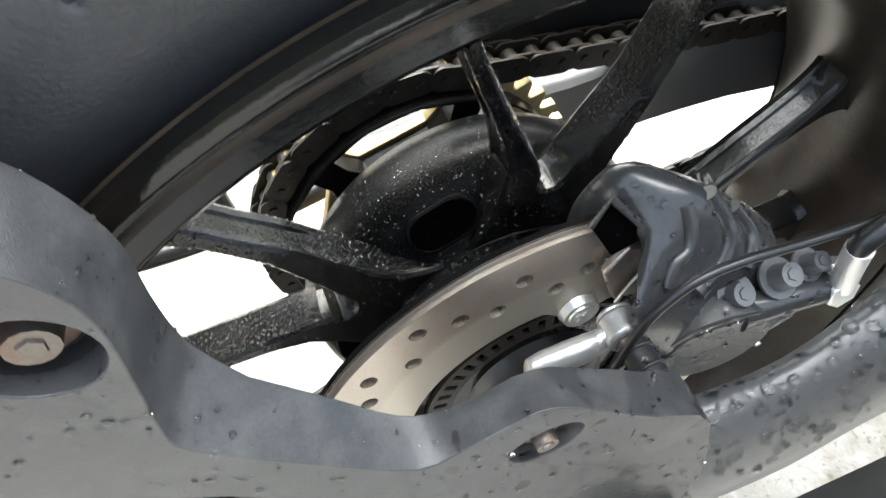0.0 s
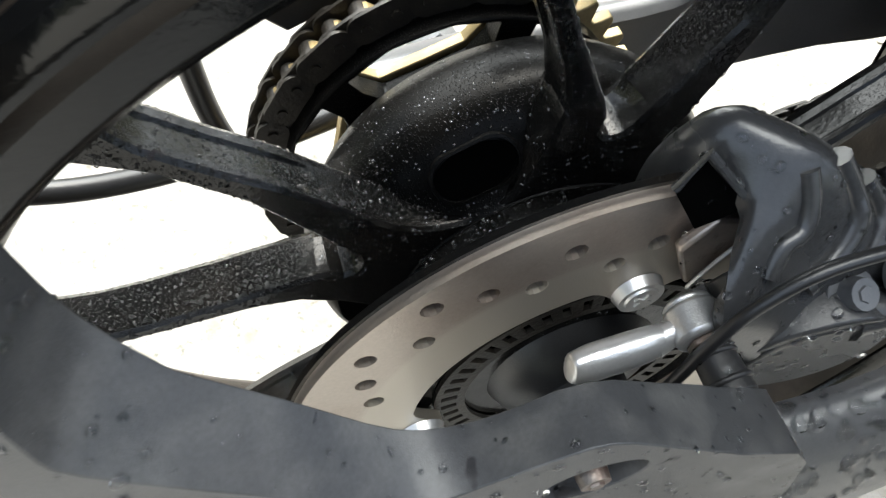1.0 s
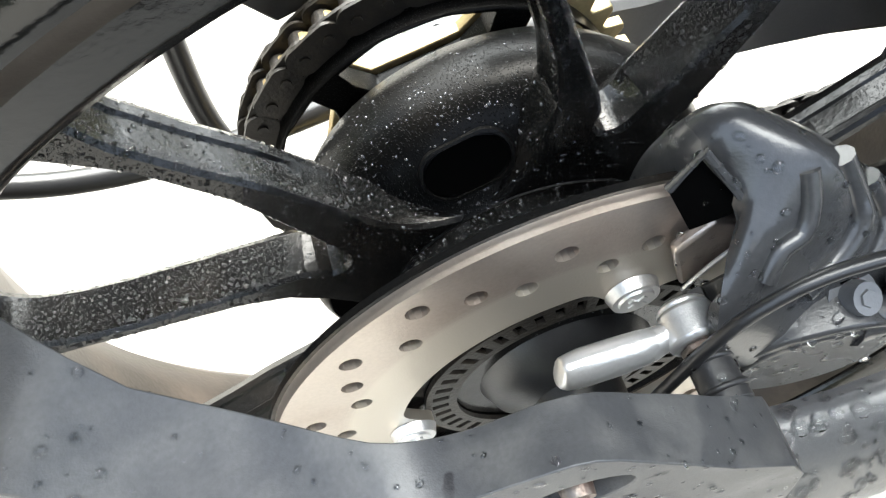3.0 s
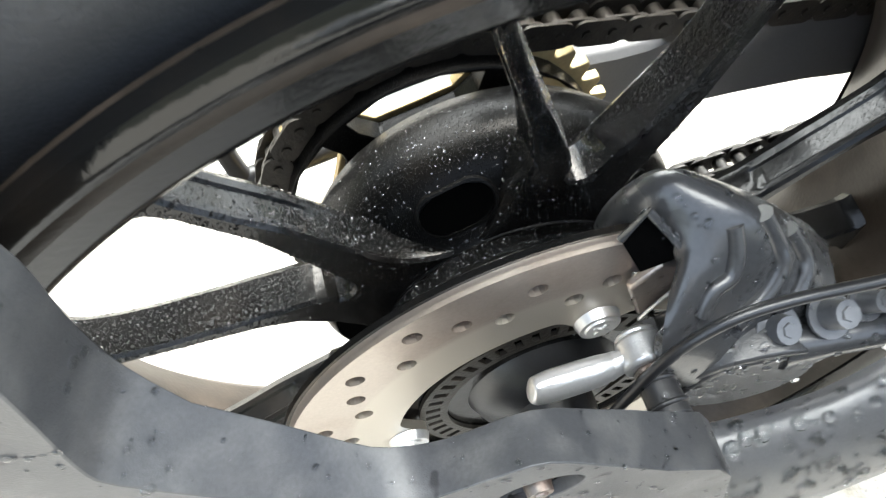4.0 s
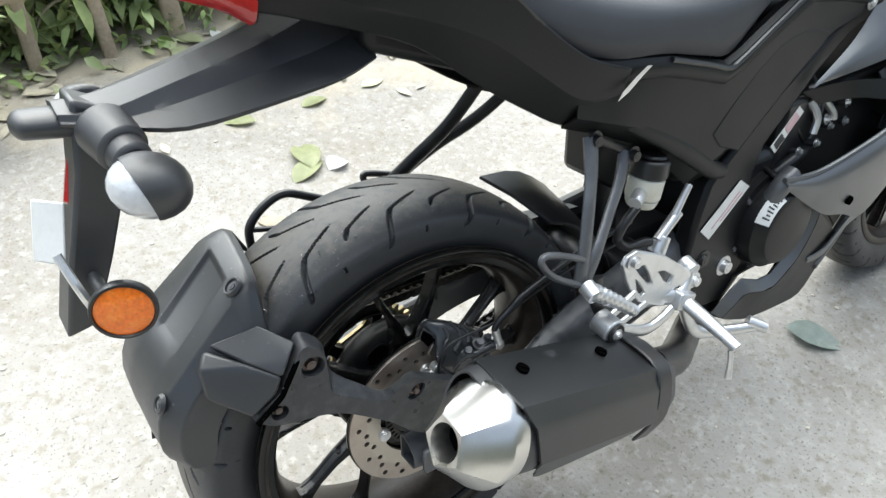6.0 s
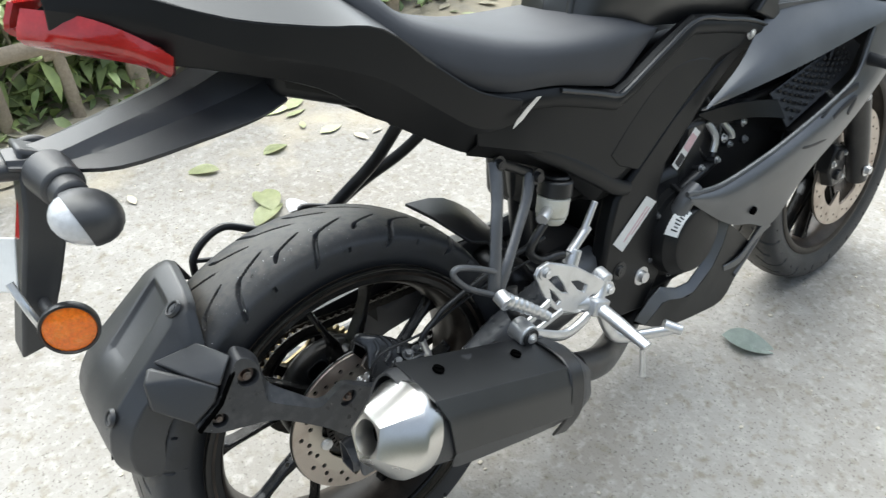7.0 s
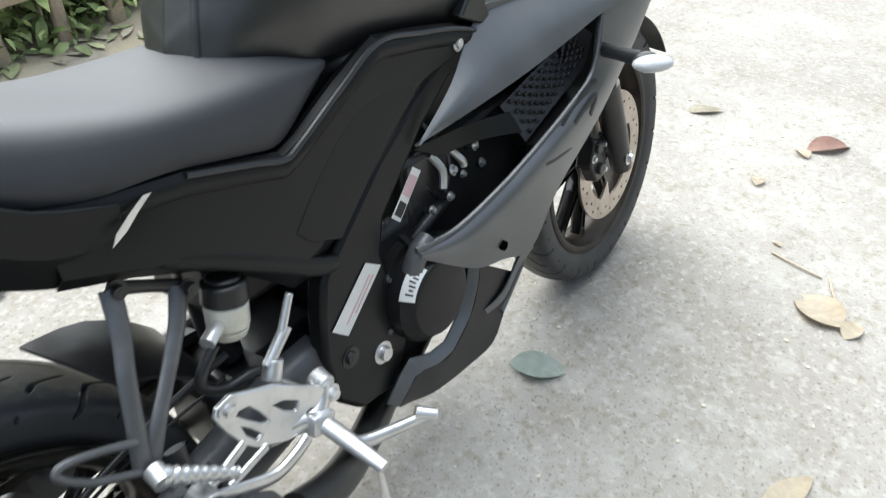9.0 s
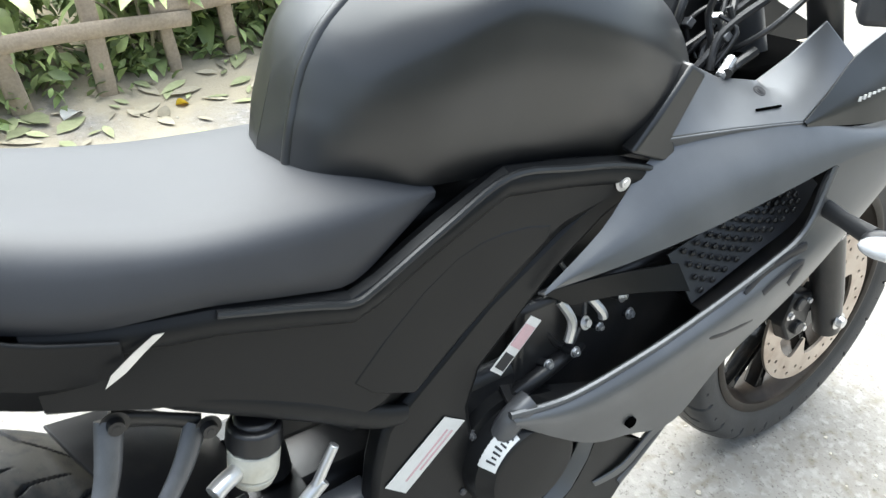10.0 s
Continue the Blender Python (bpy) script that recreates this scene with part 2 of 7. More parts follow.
def lathe(bm, prof, c=(0, 0, 0), seg=96, closed=True, arc=None):
    """Turns a profile of (radius, y) round the y axis through c."""
    rings = []
    angles = np.linspace(0, 2 * math.pi, seg, endpoint=False) if arc is None else np.linspace(radians(arc[0]), radians(arc[1]), seg)
    for a in angles:
        rings.append([bm.verts.new((c[0] + r * math.cos(a), c[1] + y, c[2] + r * math.sin(a))) for r, y in prof])
    n = len(prof)
    for i in range(len(rings) if arc is None else len(rings) - 1):
        a, b = rings[i], rings[(i + 1) % len(rings)]
        for j in range(n if closed else n - 1):
            bm.faces.new((a[j], a[(j + 1) % n], b[(j + 1) % n], b[j]))
    if arc is not None and closed:
        bm.faces.new(rings[0]), bm.faces.new(rings[-1])
    return bm


def plate(bm, outline, y0, y1, holes=()):
    """A flat plate in the xz plane with holes cut through it, between y0 and y1. y0, y1: numbers or functions of (x, z)."""
    f0 = y0 if callable(y0) else (lambda x, z: y0)
    f1 = y1 if callable(y1) else (lambda x, z: y1)
    edges = []
    for loop in (outline, *holes):
        vs = [bm.verts.new((x, 0, z)) for x, z in loop]
        edges += [bm.edges.new((vs[i], vs[(i + 1) % len(vs)])) for i in range(len(vs))]
    res = bmesh.ops.triangle_fill(bm, edges=edges, use_beauty=True, use_dissolve=False)
    faces = [g for g in res["geom"] if isinstance(g, bmesh.types.BMFace)]
    ext = bmesh.ops.extrude_face_region(bm, geom=faces)
    top = {v for v in ext["geom"] if isinstance(v, bmesh.types.BMVert)}
    low = {v for e in edges for v in e.verts} | {v for fc in faces if fc.is_valid for v in fc.verts}
    for v in low - top:
        v.co.y = f0(v.co.x, v.co.z)
    for v in top:
        v.co.y = f1(v.co.x, v.co.z)
    return bm


def circle(c, r, n=20, start=0.0):
    return [(c[0] + r * math.cos(start + 2 * math.pi * i / n), c[1] + r * math.sin(start + 2 * math.pi * i / n)) for i in range(n)]


def sheet(bm, rows, thick, nu=4, nv=4, su=True, sv=True, out=(0, -1, 0)):
    """A curved panel of a given thickness through rows of points. su, sv: whether it bends smoothly across and along the rows."""
    g = [np.array(r, float) for r in rows]
    lin = lambda p, n: np.vstack([p[i] + (p[i + 1] - p[i]) * u for i in range(len(p) - 1) for u in np.linspace(0, 1, n, endpoint=False)] + [p[-1]])
    g = np.array([spline(r, nv) if sv else lin(r, nv) for r in g])
    g = np.stack([spline(g[:, j], nu) if su else lin(g[:, j], nu) for j in range(g.shape[1])], 1)
    du, dv = np.gradient(g, axis=0), np.gradient(g, axis=1)
    nrm = np.cross(du, dv)
    nrm /= np.linalg.norm(nrm, axis=2, keepdims=True) + 1e-12
    if (nrm @ np.array(out)).mean() < 0:
        nrm = -nrm
    a = [[bm.verts.new(p) for p in r] for r in g]
    b = [[bm.verts.new(p) for p in r] for r in g - nrm * thick]
    h, w = g.shape[:2]
    for i in range(h - 1):
        for j in range(w - 1):
            bm.faces.new((a[i][j], a[i][j + 1], a[i + 1][j + 1], a[i + 1][j]))
            bm.faces.new((b[i][j], b[i + 1][j], b[i + 1][j + 1], b[i][j + 1]))
    for j in range(w - 1):
        bm.faces.new((a[0][j], b[0][j], b[0][j + 1], a[0][j + 1]))
        bm.faces.new((a[-1][j], a[-1][j + 1], b[-1][j + 1], b[-1][j]))
    for i in range(h - 1):
        bm.faces.new((a[i][0], a[i + 1][0], b[i + 1][0], b[i][0]))
        bm.faces.new((a[i][-1], b[i][-1], b[i + 1][-1], a[i + 1][-1]))
    return bm


def mirrored(row):
    """A half row of (x, y, z) from the right side to the middle, and its mirror image."""
    return list(row) + [(x, -y, z) for x, y, z in reversed(row[:-1] if abs(row[-1][1]) < 1e-6 else row)]


def shift(bm, m):
    bmesh.ops.transform(bm, matrix=m, verts=bm.verts)
    return bm


def bolt(parent, at, r=0.006, h=0.005, direction=(0, -1, 0), mat=None, label="", name="bolt", washer=True):
    """A hex-socket bolt head on a washer."""
    bm = B()
    d = Vector(direction).normalized()
    a = Vector(at)
    if washer:
        cyl(bm, a, a + d * 0.0012, r * 1.55, seg=18)
    cyl(bm, a + d * 0.0012, a + d * h, r, r * 0.88, seg=6 if not washer else 14)
    cyl(bm, a + d * h, a + d * (h + 0.0006), r * 0.5, r * 0.45, seg=6)
    return part(name, bm, mat or SILVER, parent, label)

# ---- ground ----
def ground_material():
    m = bpy.data.materials.new("dusty_concrete")
    m.use_nodes = True
    nt = m.node_tree
    b = nt.nodes["Principled BSDF"]
    tc = nt.nodes.new("ShaderNodeTexCoord")

    def tex(scale, detail, lo, hi, kind="ShaderNodeTexNoise"):
        n = nt.nodes.new(kind)
        n.inputs["Scale"].default_value = scale
        if kind == "ShaderNodeTexNoise":
            n.inputs["Detail"].default_value = detail
        nt.links.new(tc.outputs["Object"], n.inputs["Vector"])
        r = nt.nodes.new("ShaderNodeMapRange")
        r.inputs["From Min"].default_value, r.inputs["From Max"].default_value = lo, hi
        nt.links.new(n.outputs[0], r.inputs["Value"])
        return r.outputs["Result"]

    def blend(a, bcol, fac, amount=1.0):
        k = nt.nodes.new("ShaderNodeMath")
        k.operation = "MULTIPLY"
        k.inputs[1].default_value = amount
        nt.links.new(fac, k.inputs[0])
        x = nt.nodes.new("ShaderNodeMix")
        x.data_type = "RGBA"
        nt.links.new(k.outputs[0], x.inputs["Factor"])
        if isinstance(a, tuple):
            x.inputs["A"].default_value = (*a, 1)
        else:
            nt.links.new(a, x.inputs["A"])
        x.inputs["B"].default_value = (*bcol, 1)
        return x.outputs["Result"]

    c = blend((0.238, 0.224, 0.203), (0.307, 0.295, 0.275), tex(1.6, 6, 0.4, 0.65))
    c = blend(c, (0.208, 0.189, 0.163), tex(3.1, 8, 0.47, 0.70), 0.7)
    c = blend(c, (0.397, 0.38, 0.352), tex(60, 3, 0.52, 0.68), 0.50)
    c = blend(c, (0.17, 0.147, 0.106), tex(42, 4, 0.54, 0.72), 0.62)
    c = blend(c, (0.10, 0.093, 0.078), tex(160, 2, 0.59, 0.72), 0.70)
    c = blend(c, (0.397, 0.385, 0.362), tex(9, 6, 0.55, 0.75), 0.5)
    # soil and leaf litter towards the fence
    sep = nt.nodes.new("ShaderNodeSeparateXYZ")
    nt.links.new(tc.outputs["Object"], sep.inputs[0])
    wob = nt.nodes.new("ShaderNodeMath")
    wob.operation = "MULTIPLY_ADD"
    wob.inputs[1].default_value = 0.9
    nt.links.new(tex(3.5, 5, 0.3, 0.7), wob.inputs[0])
    nt.links.new(sep.outputs["Y"], wob.inputs[2])
    edge = nt.nodes.new("ShaderNodeMapRange")
    edge.inputs["From Min"].default_value, edge.inputs["From Max"].default_value = 1.75, 2.3
    nt.links.new(wob.outputs[0], edge.inputs["Value"])
    c = blend(c, (0.42, 0.365, 0.265), edge.outputs["Result"], 0.9)
    nt.links.new(c, b.inputs["Base Color"])
    b.inputs["Roughness"].default_value = 0.92
    h = nt.nodes.new("ShaderNodeTexNoise")
    h.inputs["Scale"].default_value, h.inputs["Detail"].default_value = 120, 6
    nt.links.new(tc.outputs["Object"], h.inputs["Vector"])
    bp = nt.nodes.new("ShaderNodeBump")
    bp.inputs["Strength"].default_value, bp.inputs["Distance"].default_value = 0.6, 0.003
    nt.links.new(h.outputs["Fac"], bp.inputs["Height"])
    nt.links.new(bp.outputs["Normal"], b.inputs["Normal"])
    return m


def ground():
    bm = B()
    xs = sorted({round(v, 3) for v in [*np.linspace(-2, 4.5, 131), *np.linspace(-30, 30, 31), -200, -80, 80, 200]})
    ys = sorted({round(v, 3) for v in [*np.linspace(-2.5, 4, 131), *np.linspace(-30, 30, 31), -200, -80, 80, 200]})

    def height(x, y):
        near = max(0.0, 1 - max(abs(x - 1) / 4, abs(y) / 4))
        h = 0.006 * noise.noise((x * 1.3, y * 1.3, 0)) + 0.003 * noise.noise((x * 5, y * 5, 3))
        h += 0.10 * min(max((y - 1.75) / 0.6, 0), 1) * (1 + 0.5 * noise.noise((x * 2, y * 2, 7)))
        return 0.006 + h * (near if y < 1.5 else 1)
    v = [[bm.verts.new((x, y, height(x, y))) for y in ys] for x in xs]
    for i in range(len(xs) - 1):
        for j in range(len(ys) - 1):
            bm.faces.new((v[i][j], v[i + 1][j], v[i + 1][j + 1], v[i][j + 1]))
    ob = part("ground", bm, ground_material(), None)
    return tagged(ob, "pale dusty concrete yard with worn specks and soil", "ground", kind="structure")


ground()

# ---- the motorcycle: x forward, y to its left, z up, rear axle over the origin ----
bike = new("motorcycle")
bike.matrix_world = BIKE
tagged(bike, "matte black sport motorcycle leaning on its side stand, wet rear", "motorcycle")
AX = (0.0, 0.0, 0.310)
FX = (1.335, 0.0, 0.302)
PAIRS = [154.5 + 72 * k for k in range(5)]


def polar(r, deg, c=AX):
    return c[0] + r * math.cos(radians(deg)), c[2] + r * math.sin(radians(deg))


def tread_material(c, R):
    """Rubber with pale road dust on the crown of the tread."""
    m = RUBBER.copy()
    m.name = "dusty_tyre_rubber"
    nt = m.node_tree
    b = nt.nodes["Principled BSDF"]
    geo = nt.nodes.new("ShaderNodeTexCoord")
    sub = nt.nodes.new("ShaderNodeVectorMath")
    sub.operation = "SUBTRACT"
    sub.inputs[1].default_value = c
    nt.links.new(geo.outputs["Object"], sub.inputs[0])
    flat = nt.nodes.new("ShaderNodeVectorMath")
    flat.operation = "MULTIPLY"
    flat.inputs[1].default_value = (1, 0, 1)
    nt.links.new(sub.outputs[0], flat.inputs[0])
    ln = nt.nodes.new("ShaderNodeVectorMath")
    ln.operation = "LENGTH"
    nt.links.new(flat.outputs[0], ln.inputs[0])
    nz = nt.nodes.new("ShaderNodeTexNoise")
    nz.inputs["Scale"].default_value, nz.inputs["Detail"].default_value = 90, 6
    nt.links.new(geo.outputs["Object"], nz.inputs["Vector"])
    add = nt.nodes.new("ShaderNodeMath")
    add.operation = "MULTIPLY_ADD"
    add.inputs[1].default_value = 0.022
    nt.links.new(nz.outputs["Fac"], add.inputs[0])
    nt.links.new(ln.outputs["Value"], add.inputs[2])
    mp = nt.nodes.new("ShaderNodeMapRange")
    mp.inputs["From Min"].default_value, mp.inputs["From Max"].default_value, mp.inputs["To Max"].default_value = R + 0.0040, R + 0.0110, 0.38
    nt.links.new(add.outputs[0], mp.inputs["Value"])
    mix = nt.nodes.new("ShaderNodeMix")
    mix.data_type = "RGBA"
    mix.inputs["B"].default_value = (0.14, 0.122, 0.098, 1)
    nt.links.new(mp.outputs["Result"], mix.inputs["Factor"])
    nt.links.new(b.inputs["Base Color"].links[0].from_socket, mix.inputs["A"])
    nt.links.new(mix.outputs["Result"], b.inputs["Base Color"])
    return m


def tyre(parent, c, R, half, bead, pitch, name="tyre", label=""):
    """A tyre with curved tread grooves cut into it."""
    k = half / 0.07
    key = [(bead - 0.010, 0.052 * k), (bead + 0.008, 0.059 * k), (bead + 0.022, 0.066 * k), (bead + 0.040, 0.0700 * k)]
    sh = R - (bead + 0.040)
    key += [(R - 0.62 * sh, 0.0690 * k), (R - 0.38 * sh, 0.0610 * k), (R - 0.2 * sh, 0.0470 * k), (R - 0.07 * sh, 0.0290 * k), (R - 0.012 * sh, 0.013 * k), (R, 0.0)]
    half_prof = spline([(r, -y, 0) for r, y in key], 8)[:, :2]
    prof = np.vstack([half_prof, [(r, -y) for r, y in half_prof[-2::-1]]])
    n = 1500
    arc = np.concatenate([[0], np.cumsum(np.linalg.norm(np.diff(prof, axis=0), axis=1))])
    arc = (arc - arc[-1] / 2) / (arc[-1] / 2)
    bm = B()
    rings = []
    step = 2 * math.pi / pitch
    for i in range(n):
        a = 2 * math.pi * i / n
        ring = []
        for j, (r, y) in enumerate(prof):
            s = arc[j]
            depth = 0.0
            u = abs(s)
            side = 0.0 if s < 0 else 0.5
            for lo, hi, off, wide in ((0.075, 0.625, 0.0, 0.0036), (0.095, 0.350, 0.5, 0.0034), (0.535, 0.590, -0.14, 0.0020)):
                # grooves sweep forward towards the crown, then run almost straight down the flank
                if lo < u < hi:
                    sweep = float(np.interp(u, (0.08, 0.10, 0.24, 0.34, 0.62), (-1.2, 0.0, 8.3, 10.2, 13.8))) if wide > 0.003 else 0.0
                    ph = ((a - radians(16.0 + sweep * 16 / pitch)) / step + side + off) % 1.0
                    d = min(ph, 1 - ph) * step * r
                    taper = min((u - lo) / 0.05, (hi - u) / 0.05, 1) if wide > 0.003 else 1
                    w = wide * (0.5 + 0.5 * taper)
                    depth = max(depth, 0.0060 * min(max((w - d) / 0.0015, 0), 1) * min(taper * 1.5, 1))
            rr = r - depth * (0.9 if u < 0.6 else 0.5)
            yy = y - (math.copysign(depth * 0.7, y) if u > 0.5 else 0)
            ring.append(bm.verts.new((c[0] + rr * math.cos(a), c[1] + yy, c[2] + rr * math.sin(a))))
        rings.append(ring)
    m = len(prof)
    for i in range(n):
        p, q = rings[i], rings[(i + 1) % n]
        for j in range(m - 1):
            bm.faces.new((p[j], p[j + 1], q[j + 1], q[j]))
    return part(name, bm, tread_material(c, R), parent, label, angle=32)


def rim(c, lip, barrel, half):
    """The rim's turned barrel with its two flanges."""
    bm = B()
    h = half
    prof = [(lip, -h), (lip - 0.008, -h - 0.0015), (lip - 0.016, -h + 0.002), (barrel + 0.012, -h + 0.010), (barrel + 0.004, -h * 0.55), (barrel, -h * 0.2), (barrel, h * 0.2),
            (barrel + 0.004, h * 0.55), (barrel + 0.012, h - 0.010), (lip - 0.016, h - 0.002), (lip - 0.008, h + 0.0015), (lip, h), (lip + 0.001, h - 0.005),
            (lip - 0.015, h - 0.008), (barrel + 0.012, 0), (lip - 0.015, -h + 0.008), (lip + 0.001, -h + 0.005)]
    return lathe(bm, prof, c, 160)


def spoke(parent, c, hub_deg, rim_deg, r0, r1, w0, wm, w1, d0, d1, mat):
    """One cast spoke: flared at the ends, with a raised spine and a sunk channel on its outer face."""
    bm = B()
    p0, p1 = np.array(polar(r0, hub_deg, c)), np.array(polar(r1, rim_deg, c))
    ax = (p1 - p0) / np.linalg.norm(p1 - p0)
    sd = np.array([-ax[1], ax[0]])
    rings = []
    for t in np.linspace(0, 1, 15):
        w = np.interp(t, [0, 0.18, 0.6, 0.88, 1], [w0, wm * 1.02, wm, wm * 1.12, w1]) / 2
        d = np.interp(t, [0, 1], [d0, d1])
        sink = 0.004 * min(max((t - 0.10) / 0.05, 0), 1) * min(max((0.93 - t) / 0.05, 0), 1)
        p = p0 + (p1 - p0) * t
        sec = [(-w, 0.55 * d), (-w, -0.62 * d), (-0.86 * w, -0.92 * d), (-0.62 * w, -d), (-0.5 * w, -d + sink), (0.5 * w, -d + sink), (0.62 * w, -d), (0.86 * w, -0.92 * d), (w, -0.62 * d), (w, 0.55 * d), (0.6 * w, d), (-0.6 * w, d)]
        rings.append([bm.verts.new((p[0] + sd[0] * a, c[1] + y, p[1] + sd[1] * a)) for a, y in sec])
    for a, b in zip(rings, rings[1:]):
        for j in range(12):
            bm.faces.new((a[j], a[(j + 1) % 12], b[(j + 1) % 12], b[j]))
    bm.faces.new(rings[0]), bm.faces.new(rings[-1])
    return part("spoke", bm, mat, parent, angle=28)


# rear wheel: rim, spokes, hub, disc, sensor ring, sprocket, tyre
rear = part("rear_wheel", rim(AX, 0.230, 0.192, 0.062), RIMDUST, bike, "black cast rear wheel with five spoke pairs")
part("rim_flange", lathe(B(), [(0.2312, -0.0600), (0.2302, -0.0640), (0.2270, -0.0655), (0.2238, -0.0642), (0.2205, -0.0622), (0.2110, -0.0605), (0.2078, -0.0585), (0.2068, -0.0545), (0.2075, -0.0530), (0.2300, -0.0560)], AX, 200), GLOSS, rear, "glossy black rim flange", angle=50)
tyre(rear, (-0.006, 0.006, 0.309), 0.288, 0.069, 0.2235, 16, label="grey-black wet rubber tyre with curved tread grooves")
# half angles of a spoke's outer and inner edge, seen from the middle of its pair: the leading and the trailing spoke differ
OUTER = {-1: ((0.098, 16.0), (0.128, 15.6), (0.150, 14.6), (0.172, 14.2), (0.186, 15.0), (0.200, 18.0)),
         1: ((0.098, 13.0), (0.115, 14.2), (0.124, 15.5), (0.143, 17.8), (0.160, 19.2), (0.175, 20.4), (0.188, 22.0), (0.200, 25.0))}
INNER = {-1: ((0.0915, 5.2), (0.105, 7.8), (0.120, 9.8), (0.134, 11.3), (0.164, 11.6), (0.188, 10.0), (0.200, 6.0)),
         1: ((0.0915, 3.2), (0.100, 5.4), (0.107, 7.8), (0.125, 12.2), (0.1375, 14.2), (0.150, 16.0), (0.165, 17.3), (0.180, 17.6), (0.190, 16.2), (0.200, 12.0))}
half_angle = lambda table, r: float(np.interp(r, [p[0] for p in table], [p[1] for p in table]))


def rear_spoke(mid, s):
    """One cast spoke: a narrow front face, flanks that widen backwards, and a shallow panel sunk into the outer flank."""
    bm = B()
    rings = []
    for r in np.linspace(0.0955, 0.200, 30).tolist():
        sunk = 0.0008 * min(max((r - 0.118) / 0.004, 0), 1) * min(max((0.186 - r) / 0.003, 0), 1)
        sec = [("o", -0.0016, -0.0101), ("o", -0.0002, -0.0086), ("o", 0.0, -0.0064), ("o", -sunk, -0.0056), ("o", -sunk, 0.0030), ("o", 0.0004, 0.0040), ("o", 0.0006, 0.0070), ("o", -0.0022, 0.0112),
               ("i", -0.0018, 0.0112), ("i", 0.0026, 0.0070), ("i", -0.0002, -0.0086), ("i", -0.0016, -0.0101)]
        ring = []
        for side, grow, y in sec:
            deg = half_angle((OUTER if side == "o" else INNER)[s], r) + (1 if side == "o" else -1) * math.degrees(grow / r)
            x, z = polar(r, mid + s * deg)
            ring.append(bm.verts.new((x, y, z)))
        rings.append(ring)
    n = len(rings[0])
    for a, b in zip(rings, rings[1:]):
        for j in range(n):
            bm.faces.new((a[j], a[(j + 1) % n], b[(j + 1) % n], b[j]))
    bm.faces.new(rings[0]), bm.faces.new(rings[-1])
    return part("spoke", bm, WET_GLOSS, rear, angle=28)


for mid in PAIRS:
    for s in (-1, 1):
        rear_spoke(mid, s)


def hub_flange():
    """The web that joins the spoke roots: deep round bays between the pairs, a small cup inside each pair."""
    bay = [(0.0775, 17.4), (0.0725, 19.2), (0.0682, 22.0), (0.0645, 25.4), (0.0620, 29.0), (0.0608, 32.5)]
    half = {q: [(0.083, 0.0), (0.0838, 2.0), (0.0860, 3.6), (0.0915, INNER[q][0][1]), (0.098, half_angle(INNER[q], 0.098)), (0.098, OUTER[q][0][1]), (0.090, 0.5 * OUTER[q][0][1] + 8.0), (0.083, 0.25 * OUTER[q][0][1] + 12.3)] + bay for q in (-1, 1)}
    loop = []
    for mid in PAIRS:
        loop += [polar(r, mid - d) for r, d in reversed(half[-1][1:])] + [polar(r, mid + d) for r, d in half[1]] + [polar(0.0605, mid + 36)]
    p = np.array(loop)
    t = np.roll(p, -1, 0) - np.roll(p, 1, 0)
    nrm = np.stack([t[:, 1], -t[:, 0]], 1) / np.linalg.norm(t, axis=1, keepdims=True)
    bm = B()
    rings = []
    for y, g in ((-0.0099, -0.0016), (-0.0085, 0.0), (0.0070, 0.0006), (0.0112, -0.002)):
        q = p + nrm * g
        rings.append([bm.verts.new((x, y, z)) for x, z in q.tolist()])
    n = len(loop)
    for a, b in zip(rings, rings[1:]):
        for j in range(n):
            bm.faces.new((a[j], a[(j + 1) % n], b[(j + 1) % n], b[j]))
    for ring in (rings[0], rings[-1]):
        bmesh.ops.triangle_fill(bm, edges=[bm.edges.get((ring[j], ring[(j + 1) % n])) for j in range(n)], use_beauty=True, use_dissolve=False)
    return bm


part("hub_flange", hub_flange(), WET_GLOSS, rear, "glossy black scalloped hub flange", angle=28)
CARRIER = [(0.03, -0.049), (0.072, -0.049), (0.0782, -0.0465), (0.0792, -0.0455), (0.0795, -0.0312), (0.0780, -0.0292), (0.070, -0.0225), (0.0635, -0.0135), (0.0603, -0.0108), (0.03, -0.0108)]
part("disc_carrier", lathe(B(), CARRIER, AX, 120), CARRIER_GLOSS, rear, "glossy wet black disc carrier", angle=40)
DRUM = [(0.03, -0.0104), (0.0600, -0.0104), (0.0606, -0.0092), (0.0650, -0.0045), (0.0722, 0.0004), (0.0800, 0.0056), (0.0855, 0.0120), (0.0880, 0.020), (0.0876, 0.034), (0.0810, 0.046), (0.0660, 0.052), (0.0580, 0.060), (0.03, 0.060)]
part("hub_drum", lathe(B(), DRUM, AX, 120), HUB_BLACK, rear, "wet black hub drum", angle=40)


def hub_pocket():
    """The rounded slot in the hub drum: a low lip, to frame a black disc."""
    bm = B()
    n = 32
    loop = []
    for i in range(n):
        a = 2 * math.pi * i / n
        cx = 0.0068 if math.cos(a) > 0 else -0.0068
        loop.append((cx + 0.0086 * math.cos(a), 0.0086 * math.sin(a)))
    rings = []
    for k, h in ((1.22, -0.0030), (1.12, 0.0011), (1.0, 0.0014), (0.96, 0.0004)):
        rings.append([bm.verts.new((x * (1 + (k - 1) * 0.6), z * k, h)) for x, z in loop])
    for a, b in zip(rings, rings[1:]):
        for j in range(n):
            bm.faces.new((a[j], a[(j + 1) % n], b[(j + 1) % n], b[j]))
    return bm


